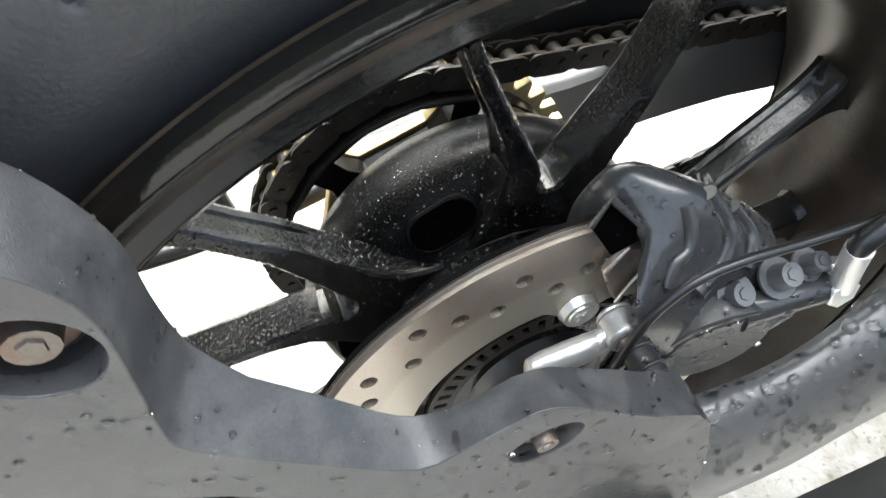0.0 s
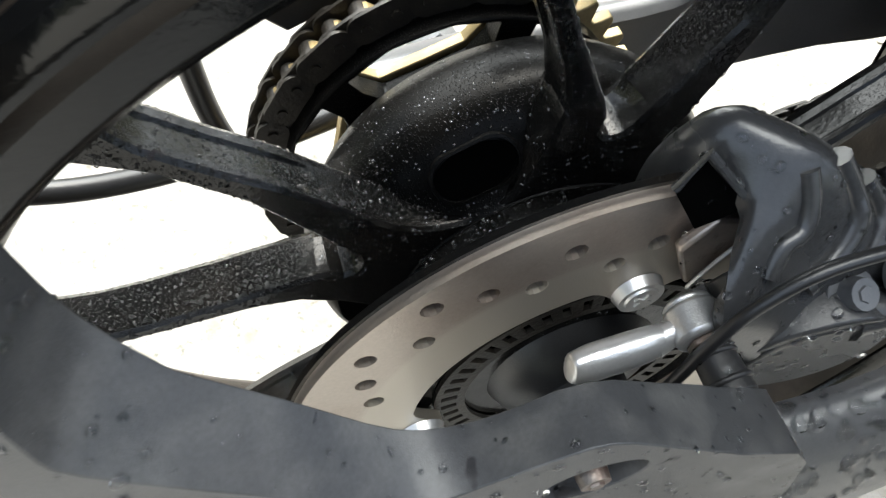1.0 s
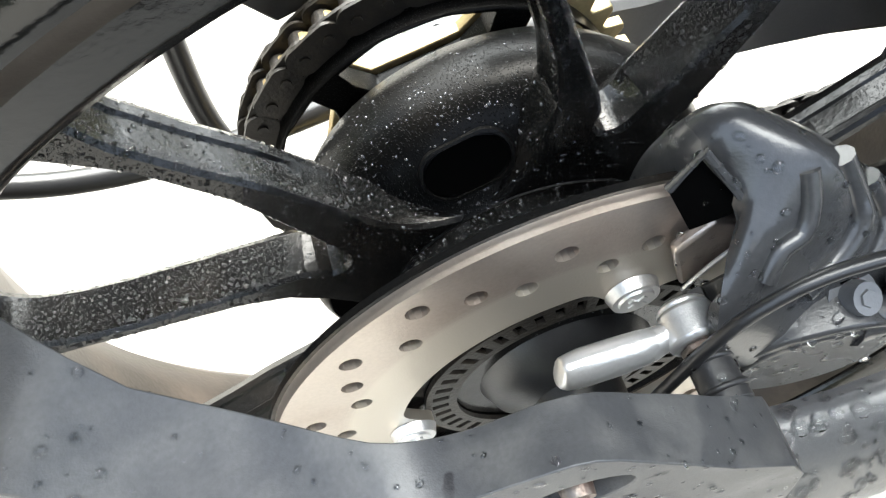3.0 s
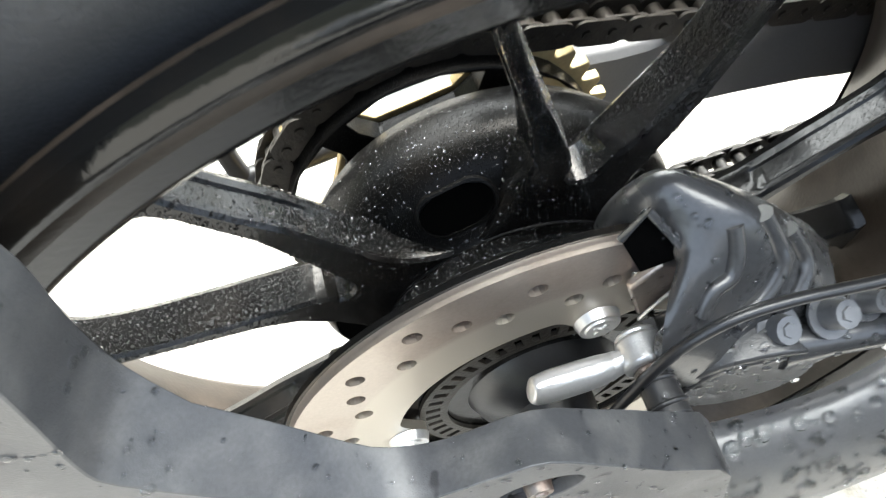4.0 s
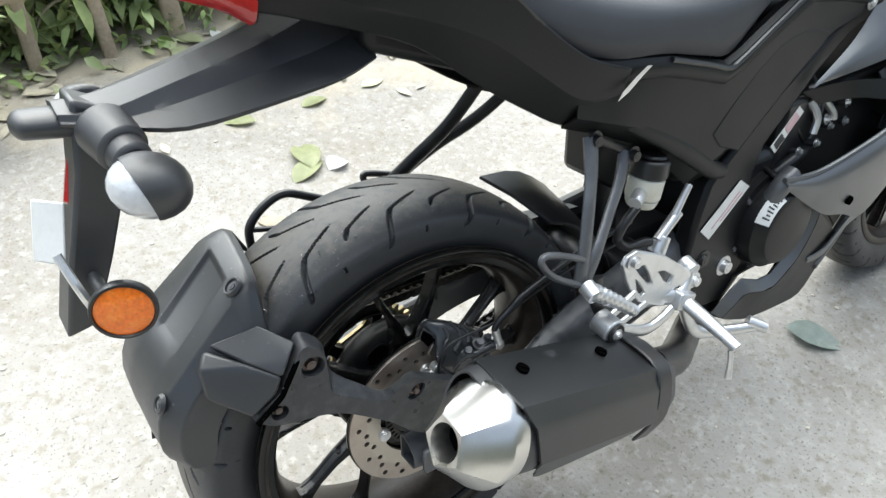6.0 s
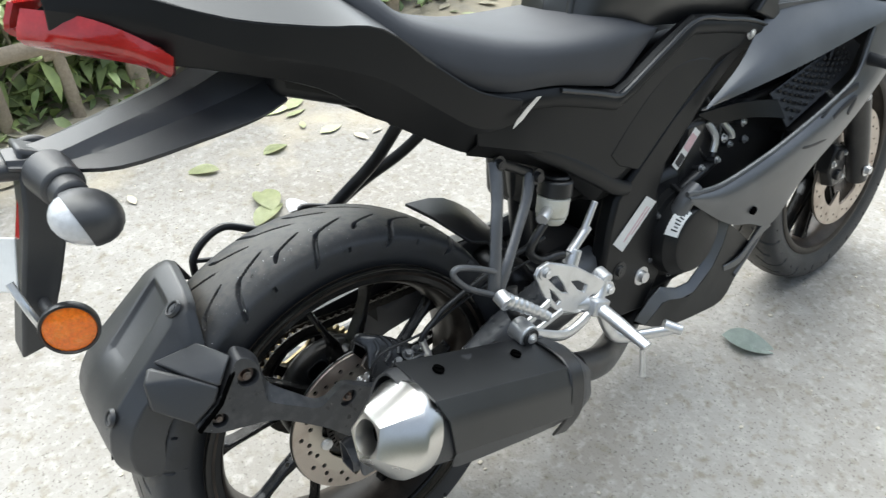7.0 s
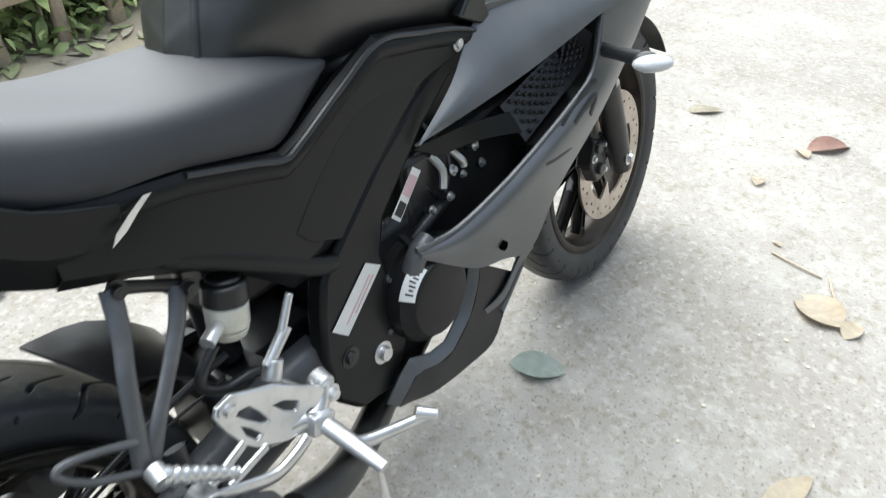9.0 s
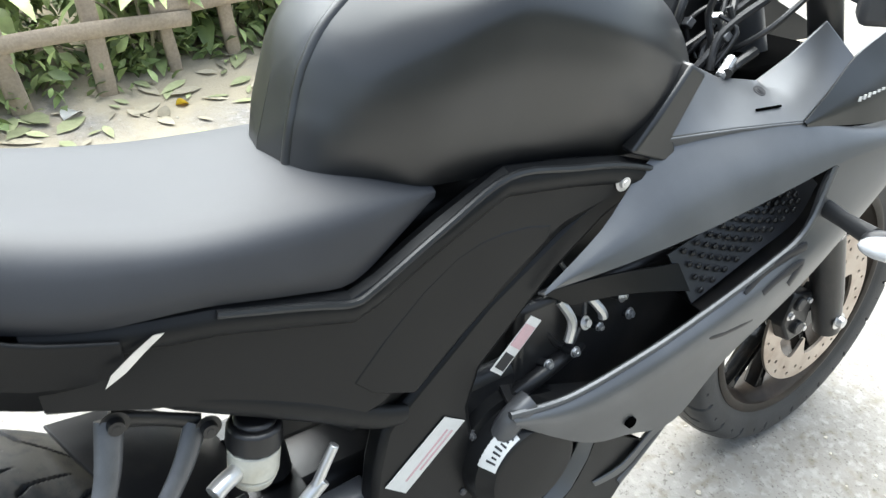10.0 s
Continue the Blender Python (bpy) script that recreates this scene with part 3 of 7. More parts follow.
for mid in PAIRS:
    deg = mid - 39
    x, z = polar(0.0728, deg)
    rad = Vector((0.57 * math.cos(radians(deg)), -0.82, 0.57 * math.sin(radians(deg)))).normalized()
    tang = Vector((math.sin(radians(deg)), 0, -math.cos(radians(deg))))
    mat = Matrix((tang, rad.cross(tang), rad)).transposed().to_4x4()
    pk = part("hub_slot", shift(hub_pocket(), Matrix.Translation((x, 0.0005, z)) @ mat), HUB_BLACK, rear, "rounded slot in the hub, its shaded hollow a black disc")
    # black disc on the uncut drum paints the shade of a hollow
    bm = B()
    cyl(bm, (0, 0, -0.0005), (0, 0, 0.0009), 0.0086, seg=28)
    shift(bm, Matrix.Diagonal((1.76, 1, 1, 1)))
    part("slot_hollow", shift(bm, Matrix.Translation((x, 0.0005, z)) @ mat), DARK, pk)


def disc_material(c, r_in):
    """Disc steel, paler inside the swept band."""
    m = STEEL.copy()
    m.name = "worn_disc_steel"
    nt = m.node_tree
    b = nt.nodes["Principled BSDF"]
    tc = nt.nodes.new("ShaderNodeTexCoord")
    sub = nt.nodes.new("ShaderNodeVectorMath")
    sub.operation = "SUBTRACT"
    sub.inputs[1].default_value = c
    nt.links.new(tc.outputs["Object"], sub.inputs[0])
    flat = nt.nodes.new("ShaderNodeVectorMath")
    flat.operation = "MULTIPLY"
    flat.inputs[1].default_value = (1, 0, 1)
    nt.links.new(sub.outputs[0], flat.inputs[0])
    ln = nt.nodes.new("ShaderNodeVectorMath")
    ln.operation = "LENGTH"
    nt.links.new(flat.outputs[0], ln.inputs[0])
    rings = nt.nodes.new("ShaderNodeTexNoise")
    rings.noise_dimensions = "1D"
    rings.inputs["Scale"].default_value, rings.inputs["Detail"].default_value = 900, 3
    nt.links.new(ln.outputs["Value"], rings.inputs["W"])
    add = nt.nodes.new("ShaderNodeMath")
    add.operation = "MULTIPLY_ADD"
    add.inputs[1].default_value = 0.004
    nt.links.new(rings.outputs["Fac"], add.inputs[0])
    nt.links.new(ln.outputs["Value"], add.inputs[2])
    mp = nt.nodes.new("ShaderNodeMapRange")
    mp.inputs["From Min"].default_value, mp.inputs["From Max"].default_value = r_in + 0.0035, r_in
    nt.links.new(add.outputs[0], mp.inputs["Value"])
    mix = nt.nodes.new("ShaderNodeMix")
    mix.data_type = "RGBA"
    mix.inputs["B"].default_value = (0.56, 0.51, 0.44, 1)
    nt.links.new(mp.outputs["Result"], mix.inputs["Factor"])
    nt.links.new(b.inputs["Base Color"].links[0].from_socket, mix.inputs["A"])
    nt.links.new(mix.outputs["Result"], b.inputs["Base Color"])
    return m


def brake_disc(c, y0, y1, R, rin, holes, arms, tabs):
    """A drilled disc with a scalloped inner edge."""
    outer = [polar(R, d, c) for d in range(0, 360, 2)]
    inner = []
    for d in range(0, 360, 2):
        near = min(abs((d - a + 180) % 360 - 180) for a in arms)
        r = rin if near > 16 else rin - tabs * (0.5 + 0.5 * math.cos(math.pi * near / 16))
        inner.append(polar(r, d, c))
    hl = [inner] + [circle(polar(r, d, c), 0.0036, 12) for r, d in holes]
    return plate(B(), outer, y0, y1, hl)


RADII = [0.088, 0.081, 0.095, 0.084, 0.092, 0.101, 0.088, 0.100, 0.092, 0.084, 0.097, 0.086]
HOLES = [(RADII[k % 12], 88 + 8.37 * k) for k in range(43)]
ARMS = [86, 191, 296]
disc = part("brake_disc", brake_disc(AX, -0.0558, -0.0515, 0.110, 0.066, HOLES, ARMS, 0.012), disc_material(AX, 0.086), rear, "brown-grey drilled steel brake disc", angle=25)
# black edge ring; its inner part is added to darken the drilled holes
part("disc_rim_face", lathe(B(), [(0.1088, -0.0519), (0.1115, -0.0519), (0.1115, -0.0495), (0.072, -0.0495), (0.072, -0.0513), (0.088, -0.0513)], AX, 120), GLOSS, disc)
for d in ARMS:
    x, z = polar(0.0625, d)
    bm = B()
    cyl(bm, (x, -0.056, z), (x, -0.0595, z), 0.0088, 0.0078, seg=24)
    cyl(bm, (x, -0.0595, z), (x, -0.0603, z), 0.006, 0.0056, seg=24)
    box(bm, (x, -0.0604, z), (0.0068, 0.001, 0.0016), (0, 30, 0))
    box(bm, (x, -0.0604, z), (0.0016, 0.001, 0.0068), (0, 30, 0))
    part("disc_bolt", bm, SILVER, disc, "bright steel button-head disc bolt")


def tone_ring():
    outer = [polar(0.056, d) for d in range(0, 360, 3)]
    hl = [[polar(0.044, d) for d in range(0, 360, 4)]]
    for k in range(44):
        d = k * 360 / 44
        hl.append([polar(0.0472, d - 1.9), polar(0.0472, d + 1.9), polar(0.0535, d + 1.8), polar(0.0535, d - 1.8)])
    return plate(B(), outer, -0.0515, -0.0495, hl)


part("sensor_ring", tone_ring(), CHAIN, rear, "dark slotted speed sensor ring", angle=25)
part("axle_spacer", lathe(B(), [(0.008, -0.078), (0.016, -0.078), (0.017, -0.062), (0.030, -0.056), (0.036, -0.046), (0.008, -0.046)], AX, 48), CASTING, rear)


SP, SP_Y, TEETH = (-0.010, 0.0, 0.310), 0.0755, 43
PITCH = 0.0127
R_CH = TEETH * PITCH / (2 * math.pi)
FS = (0.445, 0.372)


def window(mid, grow=0.0):
    """One angular opening between the arms of sprocket and carrier."""
    inner = [(-24.5, 0.0700), (-20.5, 0.0585), (-2, 0.0556), (17, 0.0595), (23.5, 0.0690)]
    outer = [(24, 0.0770), (9, 0.0785), (-9, 0.0785), (-24.5, 0.0768)]
    return [polar(r - grow, mid - d, SP) for d, r in inner] + [polar(r + grow * 0.3, mid - d, SP) for d, r in outer]


def sprocket():
    out = []
    for k in range(TEETH):
        for f, r in ((0.0, 0.0028), (0.18, 0.0036), (0.34, -0.001), (0.5, -0.0042), (0.66, -0.0042), (0.82, -0.001)):
            out.append(polar(R_CH + r, 360 * (k + f) / TEETH, SP))
    return plate(B(), out, SP_Y - 0.003, SP_Y + 0.003, [circle((SP[0], SP[2]), 0.045, 48)] + [window(108 + 60 * k) for k in range(6)])


part("sprocket", sprocket(), BRONZE, rear, "greasy cream-coloured toothed rear sprocket", bevel=0.0006, angle=25)
part("sprocket_carrier", plate(B(), circle((SP[0], SP[2]), 0.0802, 120), SP_Y - 0.016, SP_Y - 0.0035, [circle((SP[0], SP[2]), 0.040, 48)] + [window(108 + 60 * k, 0.0022) for k in range(6)]), HUB_BLACK, rear, "black sprocket carrier with angular windows", bevel=0.0012, angle=25)

# drive chain: one link repeated round the sprocket and along both runs


def chain_points():
    pts = []
    n_arc = 24
    for k in range(n_arc):
        pts.append(polar(R_CH, 78 + k * 360 / TEETH, SP))
    lowest, highest = pts[-1], pts[0]
    top, low = [], []
    for a, b, lst in ((highest, (FS[0], FS[1] + 0.026), top), (lowest, (FS[0], FS[1] - 0.026), low)):
        a, b = np.array(a), np.array(b)
        L = np.linalg.norm(b - a)
        for i in range(1, int(L / PITCH)):
            p = a + (b - a) * i * PITCH / L
            p[1] -= 0.006 * math.sin(math.pi * i * PITCH / L)
            lst.append(tuple(p))
    return top[::-1] + pts + low


def link_mesh(wide):
    """Two figure-eight side plates with the pin ends and rollers between."""
    bm = B()
    out = []
    for i in range(24):
        a = 2 * math.pi * i / 24
        r = 0.0073
        cx = PITCH / 2 if math.cos(a) >= 0 else -PITCH / 2
        waist = 1 - 0.06 * (abs(math.sin(a)) ** 6)
        out.append((cx + r * math.cos(a) if abs(math.cos(a)) > 0.2 else cx * 0.35, r * math.sin(a) * waist))
    for s in (-1, 1):
        y = s * wide
        plate(bm, out, y - 0.0008, y + 0.0008)
    for s in (-1, 1):
        cyl(bm, (s * PITCH / 2, -wide - 0.002, 0), (s * PITCH / 2, wide + 0.002, 0), 0.0022, seg=10)
        cyl(bm, (s * PITCH / 2, -0.004, 0), (s * PITCH / 2, 0.004, 0), 0.0044, seg=12)
    return bm


chain_bar = B()
cyl(chain_bar, (FS[0], SP_Y - 0.007, FS[1]), (FS[0], SP_Y + 0.007, FS[1]), 0.030, seg=30)
chain = part("drive_chain", chain_bar, CHAIN, bike, "oily dark roller chain round the sprockets", bevel=0.001)
cps = chain_points()
protos = []
for wide in (0.0056, 0.0074):
    bm = link_mesh(wide)
    finish(bm)
    me = bpy.data.meshes.new("link")
    bm.to_mesh(me)
    bm.free()
    me.materials.append(CHAIN)
    protos.append(me)
for i, (p, q) in enumerate(zip(cps, cps[1:])):
    ob = new("link", protos[i % 2])
    ob.parent = chain
    ob.matrix_basis = pose((p[0] + q[0]) / 2, SP_Y, (p[1] + q[1]) / 2, 0, -math.degrees(math.atan2(q[1] - p[1], q[0] - p[0])), 0)


def lerp_y(xs, ys):
    return lambda x, z: float(np.interp(x, xs, ys))


# tyre hugger stay: a thick moulded bar from the axle back to the hugger
# its outer face ends in a crease, from which the top slopes inwards: pairs of outer (x, z) and inner (x, z)
STAY = [((0.015, 0.389), (0.022, 0.3795)), ((-0.012, 0.408), (-0.006, 0.403)), ((-0.032, 0.421), (-0.028, 0.417)), ((-0.050, 0.4315), (-0.0485, 0.428)), ((-0.062, 0.4270), (-0.066, 0.4200)), ((-0.074, 0.4195), (-0.076, 0.4165)), ((-0.087, 0.4135), (-0.088, 0.4195)), ((-0.114, 0.428), (-0.108, 0.437)),
        ((-0.1405, 0.4450), (-0.131, 0.458)), ((-0.1450, 0.4560), (-0.1365, 0.468)), ((-0.1455, 0.476), (-0.1390, 0.483)), ((-0.1465, 0.496), (-0.1405, 0.499)), ((-0.1505, 0.508), (-0.1460, 0.511)), ((-0.160, 0.5165), (-0.155, 0.518)), ((-0.170, 0.515), (-0.166, 0.5205)), ((-0.180, 0.499), (-0.180, 0.499)), ((-0.1925, 0.4825), (-0.1925, 0.4825)),
        ((-0.1965, 0.473), (-0.1965, 0.473)), ((-0.2255, 0.4535), (-0.2255, 0.4535)), ((-0.2235, 0.4440), (-0.2235, 0.4440)), ((-0.212, 0.4345), (-0.212, 0.4345)), ((-0.198, 0.4290), (-0.198, 0.4290)), ((-0.170, 0.4235), (-0.170, 0.4235)), ((-0.137, 0.4160), (-0.137, 0.4160)), ((-0.100, 0.3920), (-0.100, 0.3920)), ((-0.078, 0.3740), (-0.078, 0.3740)), ((-0.044, 0.3420), (-0.044, 0.3420)), ((0.031, 0.3080), (0.031, 0.3080))]
stay_out = lerp_y([-0.22, -0.16, -0.09, -0.045, 0.012, 0.05], [-0.094, -0.099, -0.113, -0.1172, -0.1228, -0.124])
stay_in = lerp_y([-0.22, -0.16, -0.135, -0.09, -0.05, 0.05], [-0.070, -0.076, -0.091, -0.098, -0.102, -0.103])


def stay_bar():
    slot = [(-0.048 + 0.0125 * math.cos(a) * 0.82 - 0.0085 * math.sin(a) * 0.57, 0.409 + 0.0125 * math.cos(a) * 0.57 + 0.0085 * math.sin(a) * 0.82) for a in np.linspace(0, 6.2832, 24, endpoint=False).tolist()]
    loops = spline([(*o, *i) for o, i in STAY], 3, True).tolist()
    bm = plate(B(), [(p[0], p[1]) for p in loops], stay_out, stay_in, [circle((-0.160, 0.490), 0.0125, 28), circle((-0.201, 0.447), 0.0095, 24), slot])
    for v in bm.verts:
        for ox, oz, ix, iz in loops:
            if abs(v.co.x - ox) + abs(v.co.z - oz) < 1e-5 and v.co.y > stay_out(ox, oz) + 0.004:
                v.co.x, v.co.z = ix, iz
                break
    return bm


stay = part("hugger_stay", stay_bar(), STAY_GREY, bike, "grey-black moulded plastic stay with recessed bolts", bevel=0.0030)


def socket_boss(parent, at, r, slot=0.0, tilt=0.0, deep=0.009):
    """A dished bolt seat sunk into the stay, with the bolt at its bottom."""
    bm = lathe(B(), [(0.0, deep), (r * 0.86, deep), (r * 0.97, deep * 0.6), (r * 1.0, 0.0015), (r * 1.06, 0.0015), (r * 1.06, deep + 0.002), (0.0, deep + 0.002)], (0, 0, 0), 40)
    shift(bm, pose(*at) @ pose(0, 0, 0, 0, tilt, 0) @ Matrix.Diagonal((1 + slot, 1, 1, 1)))
    ring = part("bolt_seat", bm, CASTING, parent)
    bolt(ring, (at[0], at[1] + deep, at[2]), r * 0.46, 0.0062, mat=RUSTY, washer=True)


socket_boss(stay, (-0.160, stay_out(-0.16, 0), 0.490), 0.0130)
socket_boss(stay, (-0.201, stay_out(-0.2, 0), 0.447), 0.0100)
socket_boss(stay, (-0.048, stay_out(-0.05, 0), 0.409), 0.0088, 0.45, -35, 0.005)


# hugger: moulded shell over the back of the tyre, in facets
def hugger():
    bm = B()
    rows = []
    c = (-0.006, 0.0, 0.309)
    # across the tyre: y, radius, slant of the front edge, whether the column lies in the sunk pocket
    prof = [(-0.062, 0.266, 11.0, 0), (-0.057, 0.292, 9.5, 0), (-0.034, 0.3165, 4.0, 0), (-0.024, 0.3195, 2.6, 0), (-0.004, 0.3205, 1.5, 0), (0.002, 0.3205, 1.2, 1), (0.056, 0.3195, -0.5, 1), (0.062, 0.3200, -0.6, 0), (0.079, 0.3175, -0.8, 0), (0.092, 0.308, -0.8, 0), (0.096, 0.268, 0.0, 0)]
    for deg, k, sunk in ((121.6, -0.014, 0), (122.6, -0.003, 0), (124.2, 0.0, 0), (126.6, 0.0015, 0), (127.8, 0.0015, 1), (143.5, 0.0035, 1), (145.0, 0.0050, 0), (148.5, 0.0090, 0), (152.0, 0.0115, 0), (155.5, 0.0110, 0), (159, 0.0070, 0), (162, 0.0005, 0), (164.2, -0.008, 0), (165.0, -0.022, 0)):
        slant = max(0.0, (140 - deg) / 20)
        out = 0.012 * min(max((deg - 132) / 6, 0), 1)
        rows.append([(c[0] + (r + (out if y == -0.057 else out * 0.3 if y == -0.034 else 0) + k - 0.006 * sunk * p) * math.cos(radians(deg + sl * slant)), y if y < 0.07 else y + 0.030 * min(max((deg - 122) / 16, 0), 1), c[2] + (r + (out if y == -0.057 else out * 0.3 if y == -0.034 else 0) + k - 0.006 * sunk * p) * math.sin(radians(deg + sl * slant))) for y, r, sl, p in prof])
    return sheet(bm, rows, 0.004, 1, 1, False, False, (-0.7, 0, 0.7))


hug = part("hugger", hugger(), PLASTIC, bike, "grey-black moulded tyre hugger with dusty specks", bevel=0.0045, angle=34)


for deg, y, far in ((127.6, -0.021, 0.3222), (152.0, -0.030, 0.3335)):
    n = Vector((math.cos(radians(deg)), 0, math.sin(radians(deg))))
    at = Vector((-0.006, y, 0.309)) + n * far
    bm = lathe(B(), [(0.0072, 0.0), (0.0078, -0.0022), (0.0094, -0.0026), (0.0106, -0.0012), (0.0112, 0.0015)], (0, 0, 0), 28, False)
    part("screw_ring", shift(bm, Matrix.Translation(at) @ (-n).to_track_quat("Y", "Z").to_matrix().to_4x4()), PLASTIC, hug)
    bolt(hug, at - n * 0.001, 0.0045, 0.0026, n, ALU, name="screw")
box_at = pose(-0.196, 0.090, 0.553, 0, -50, 0)
part("clip_lug", shift(box(B(), (0, 0, 0), (0.010, 0.008, 0.008)), box_at), PLASTIC, hug, bevel=0.0015)


def hull(points):
    """The crisp-faceted block spanned by its corners."""
    bm = B()
    vs = [bm.verts.new(p) for p in points]
    res = bmesh.ops.convex_hull(bm, input=vs)
    bmesh.ops.delete(bm, geom=[v for v in bm.verts if not v.link_faces], context="VERTS")
    return bm


# the faceted arm that joins hugger and stay: a bright sloped wedge above, a bar below
arm = part("stay_arm", hull([(-0.2437, -0.0415, 0.5215), (-0.1957, -0.0565, 0.5340), (-0.1700, -0.0850, 0.5190), (-0.2216, -0.0760, 0.5110), (-0.1825, -0.0955, 0.5110), (-0.1938, -0.1000, 0.4946), (-0.232, -0.030, 0.490), (-0.176, -0.060, 0.490)]), PLASTIC, hug, "faceted moulded arm that meets the stay", bevel=0.0020, angle=30)
part("arm_bar", hull([(-0.2500, -0.0425, 0.5180), (-0.2225, -0.0768, 0.5108), (-0.1945, -0.1002, 0.4946), (-0.2030, -0.1010, 0.4765), (-0.2290, -0.0965, 0.4560), (-0.2640, -0.0660, 0.4765), (-0.2620, -0.0600, 0.5110), (-0.256, -0.020, 0.480), (-0.212, -0.070, 0.456), (-0.188, -0.075, 0.480)]), PLASTIC, arm, bevel=0.0035, angle=40)
part("arm_gap", tube(B(), [(-0.160, -0.080, 0.517), (-0.168, -0.0935, 0.510), (-0.190, -0.1005, 0.484), (-0.198, -0.1030, 0.474), (-0.208, -0.1010, 0.464), (-0.226, -0.0965, 0.446)], 0.0030, 8, 4, False), DARK, hug)

# swingarm: boxed arms on both sides of the wheel, cross brace and axle blocks
for side, up in ((-1, 0.0), (1, 0.024)):
    rows = []
    for x, z, hh, yi, yo in ((-0.055, 0.302, 0.020, 0.088, 0.116), (0.0, 0.302, 0.024, 0.090, 0.122), (0.05, 0.304, 0.028, 0.094, 0.123), (0.10, 0.308, 0.030, 0.094, 0.123), (0.14, 0.328, 0.033, 0.090, 0.122), (0.22, 0.352, 0.040, 0.080, 0.120), (0.36, 0.376, 0.046, 0.070, 0.110), (0.44, 0.388, 0.040, 0.068, 0.106)):
        rows.append([(x, side * a, z + b * hh + up) for a, b in ((yi, -1), (yo - 0.005, -1), (yo, -0.75), (yo, -0.02), (yo - 0.004, 0.28), (yo - 0.013, 0.74), (yi + 0.007, 0.96), (yi + 0.002, 1), (yi - 0.004, 0.85), (yi - 0.004, -1), (yi, -1))])
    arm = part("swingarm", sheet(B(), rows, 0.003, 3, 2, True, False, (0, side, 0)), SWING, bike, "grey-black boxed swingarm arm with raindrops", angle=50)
    bm = box(B(), (-0.012, side * 0.126, 0.302), (0.075, 0.010, 0.036))
    blk = part("axle_block", bm, ALU, arm, "grey axle adjuster block", bevel=0.004)
    bm = B()
    cyl(bm, (0, side * 0.130, 0.311), (0, side * 0.146, 0.311), 0.015, 0.014, seg=6)
    cyl(bm, (0, side * 0.146, 0.311), (0, side * 0.150, 0.311), 0.008, seg=20)
    part("axle_nut", bm, ALU, arm)
part("swingarm_bridge", box(B(), (0.365, 0, 0.385), (0.07, 0.16, 0.06)), CASTING, bike, bevel=0.012)

# caliper over the front upper edge of the disc
CAL_ROWS = [[(0.004, -0.036, 0.390), (0.004, -0.036, 0.412), (0.013, -0.036, 0.424), (0.032, -0.036, 0.414), (0.064, -0.036, 0.394), (0.103, -0.036, 0.362)],
            [(0.004, -0.047, 0.413), (0.003, -0.047, 0.432), (0.012, -0.047, 0.442), (0.032, -0.047, 0.432), (0.065, -0.047, 0.410), (0.104, -0.047, 0.378)],
            [(0.012, -0.064, 0.423), (0.013, -0.064, 0.430), (0.020, -0.064, 0.438), (0.032, -0.064, 0.438), (0.055, -0.064, 0.422), (0.080, -0.064, 0.402)],
            [(0.008, -0.074, 0.416), (0.012, -0.074, 0.424), (0.026, -0.074, 0.424), (0.040, -0.074, 0.422), (0.056, -0.074, 0.414), (0.076, -0.074, 0.402)],
            [(0.004, -0.084, 0.408), (0.012, -0.084, 0.408), (0.026, -0.084, 0.404), (0.042, -0.084, 0.402), (0.058, -0.084, 0.400), (0.076, -0.084, 0.396)],
            [(0.006, -0.089, 0.396), (0.018, -0.090, 0.390), (0.030, -0.091, 0.388), (0.044, -0.091, 0.386), (0.062, -0.091, 0.384), (0.080, -0.090, 0.382)],
            [(0.012, -0.086, 0.384), (0.030, -0.088, 0.368), (0.044, -0.089, 0.356), (0.060, -0.089, 0.358), (0.074, -0.088, 0.362), (0.090, -0.086, 0.366)],
            [(0.014, -0.066, 0.384), (0.030, -0.066, 0.366), (0.044, -0.066, 0.352), (0.060, -0.066, 0.352), (0.074, -0.066, 0.354), (0.092, -0.066, 0.358)]]
cal = part("brake_caliper", sheet(B(), CAL_ROWS, 0.004, 3, 4, True, True, (0, -0.4, 1)), CALIPER_GREY, bike, "wet dark grey brake caliper with bolts", angle=60)
# black block laid on the caliper as the shade of its opening
part("pad_window", hull([(-0.003, -0.056, 0.424), (0.002, -0.056, 0.436), (0.016, -0.066, 0.4225), (0.006, -0.062, 0.410)]), DARK, cal, bevel=0.001)
part("window_rim", tube(B(), [(-0.003, -0.057, 0.425), (0.002, -0.057, 0.4375), (0.017, -0.067, 0.4225)], 0.0014, 8, 4, False), CALIPER_GREY, cal)


def on_caliper(x, y):
    """The height of the caliper's upper face."""
    zs = [float(np.interp(x, [p[0] for p in r], [p[2] for p in r])) for r in CAL_ROWS[1:6]]
    return float(np.interp(-y, [-r[2][1] for r in CAL_ROWS[1:6]], zs))


for pts, r in (([(0.0255, -0.066), (0.027, -0.071), (0.026, -0.075), (0.020, -0.077), (0.017, -0.081)], 0.0030), ([(0.036, -0.064), (0.043, -0.069), (0.045, -0.074), (0.040, -0.079), (0.030, -0.083)], 0.0036), ([(0.050, -0.065), (0.057, -0.070), (0.057, -0.075), (0.053, -0.080)], 0.0034), ([(0.026, -0.0895), (0.040, -0.091), (0.060, -0.091), (0.078, -0.089)], 0.0022)):
    part("cast_ridge", tube(B(), [(x, y, on_caliper(x, y) + 0.0004) for x, y in pts], r, 10, 6), CALIPER_GREY, cal)
bm = B()
cyl(bm, (0.046, -0.066, 0.378), (0.044, -0.0905, 0.374), 0.0275, 0.0265, seg=40)
cyl(bm, (0.044, -0.0905, 0.374), (0.0438, -0.0925, 0.3738), 0.0235, 0.0225, seg=40)
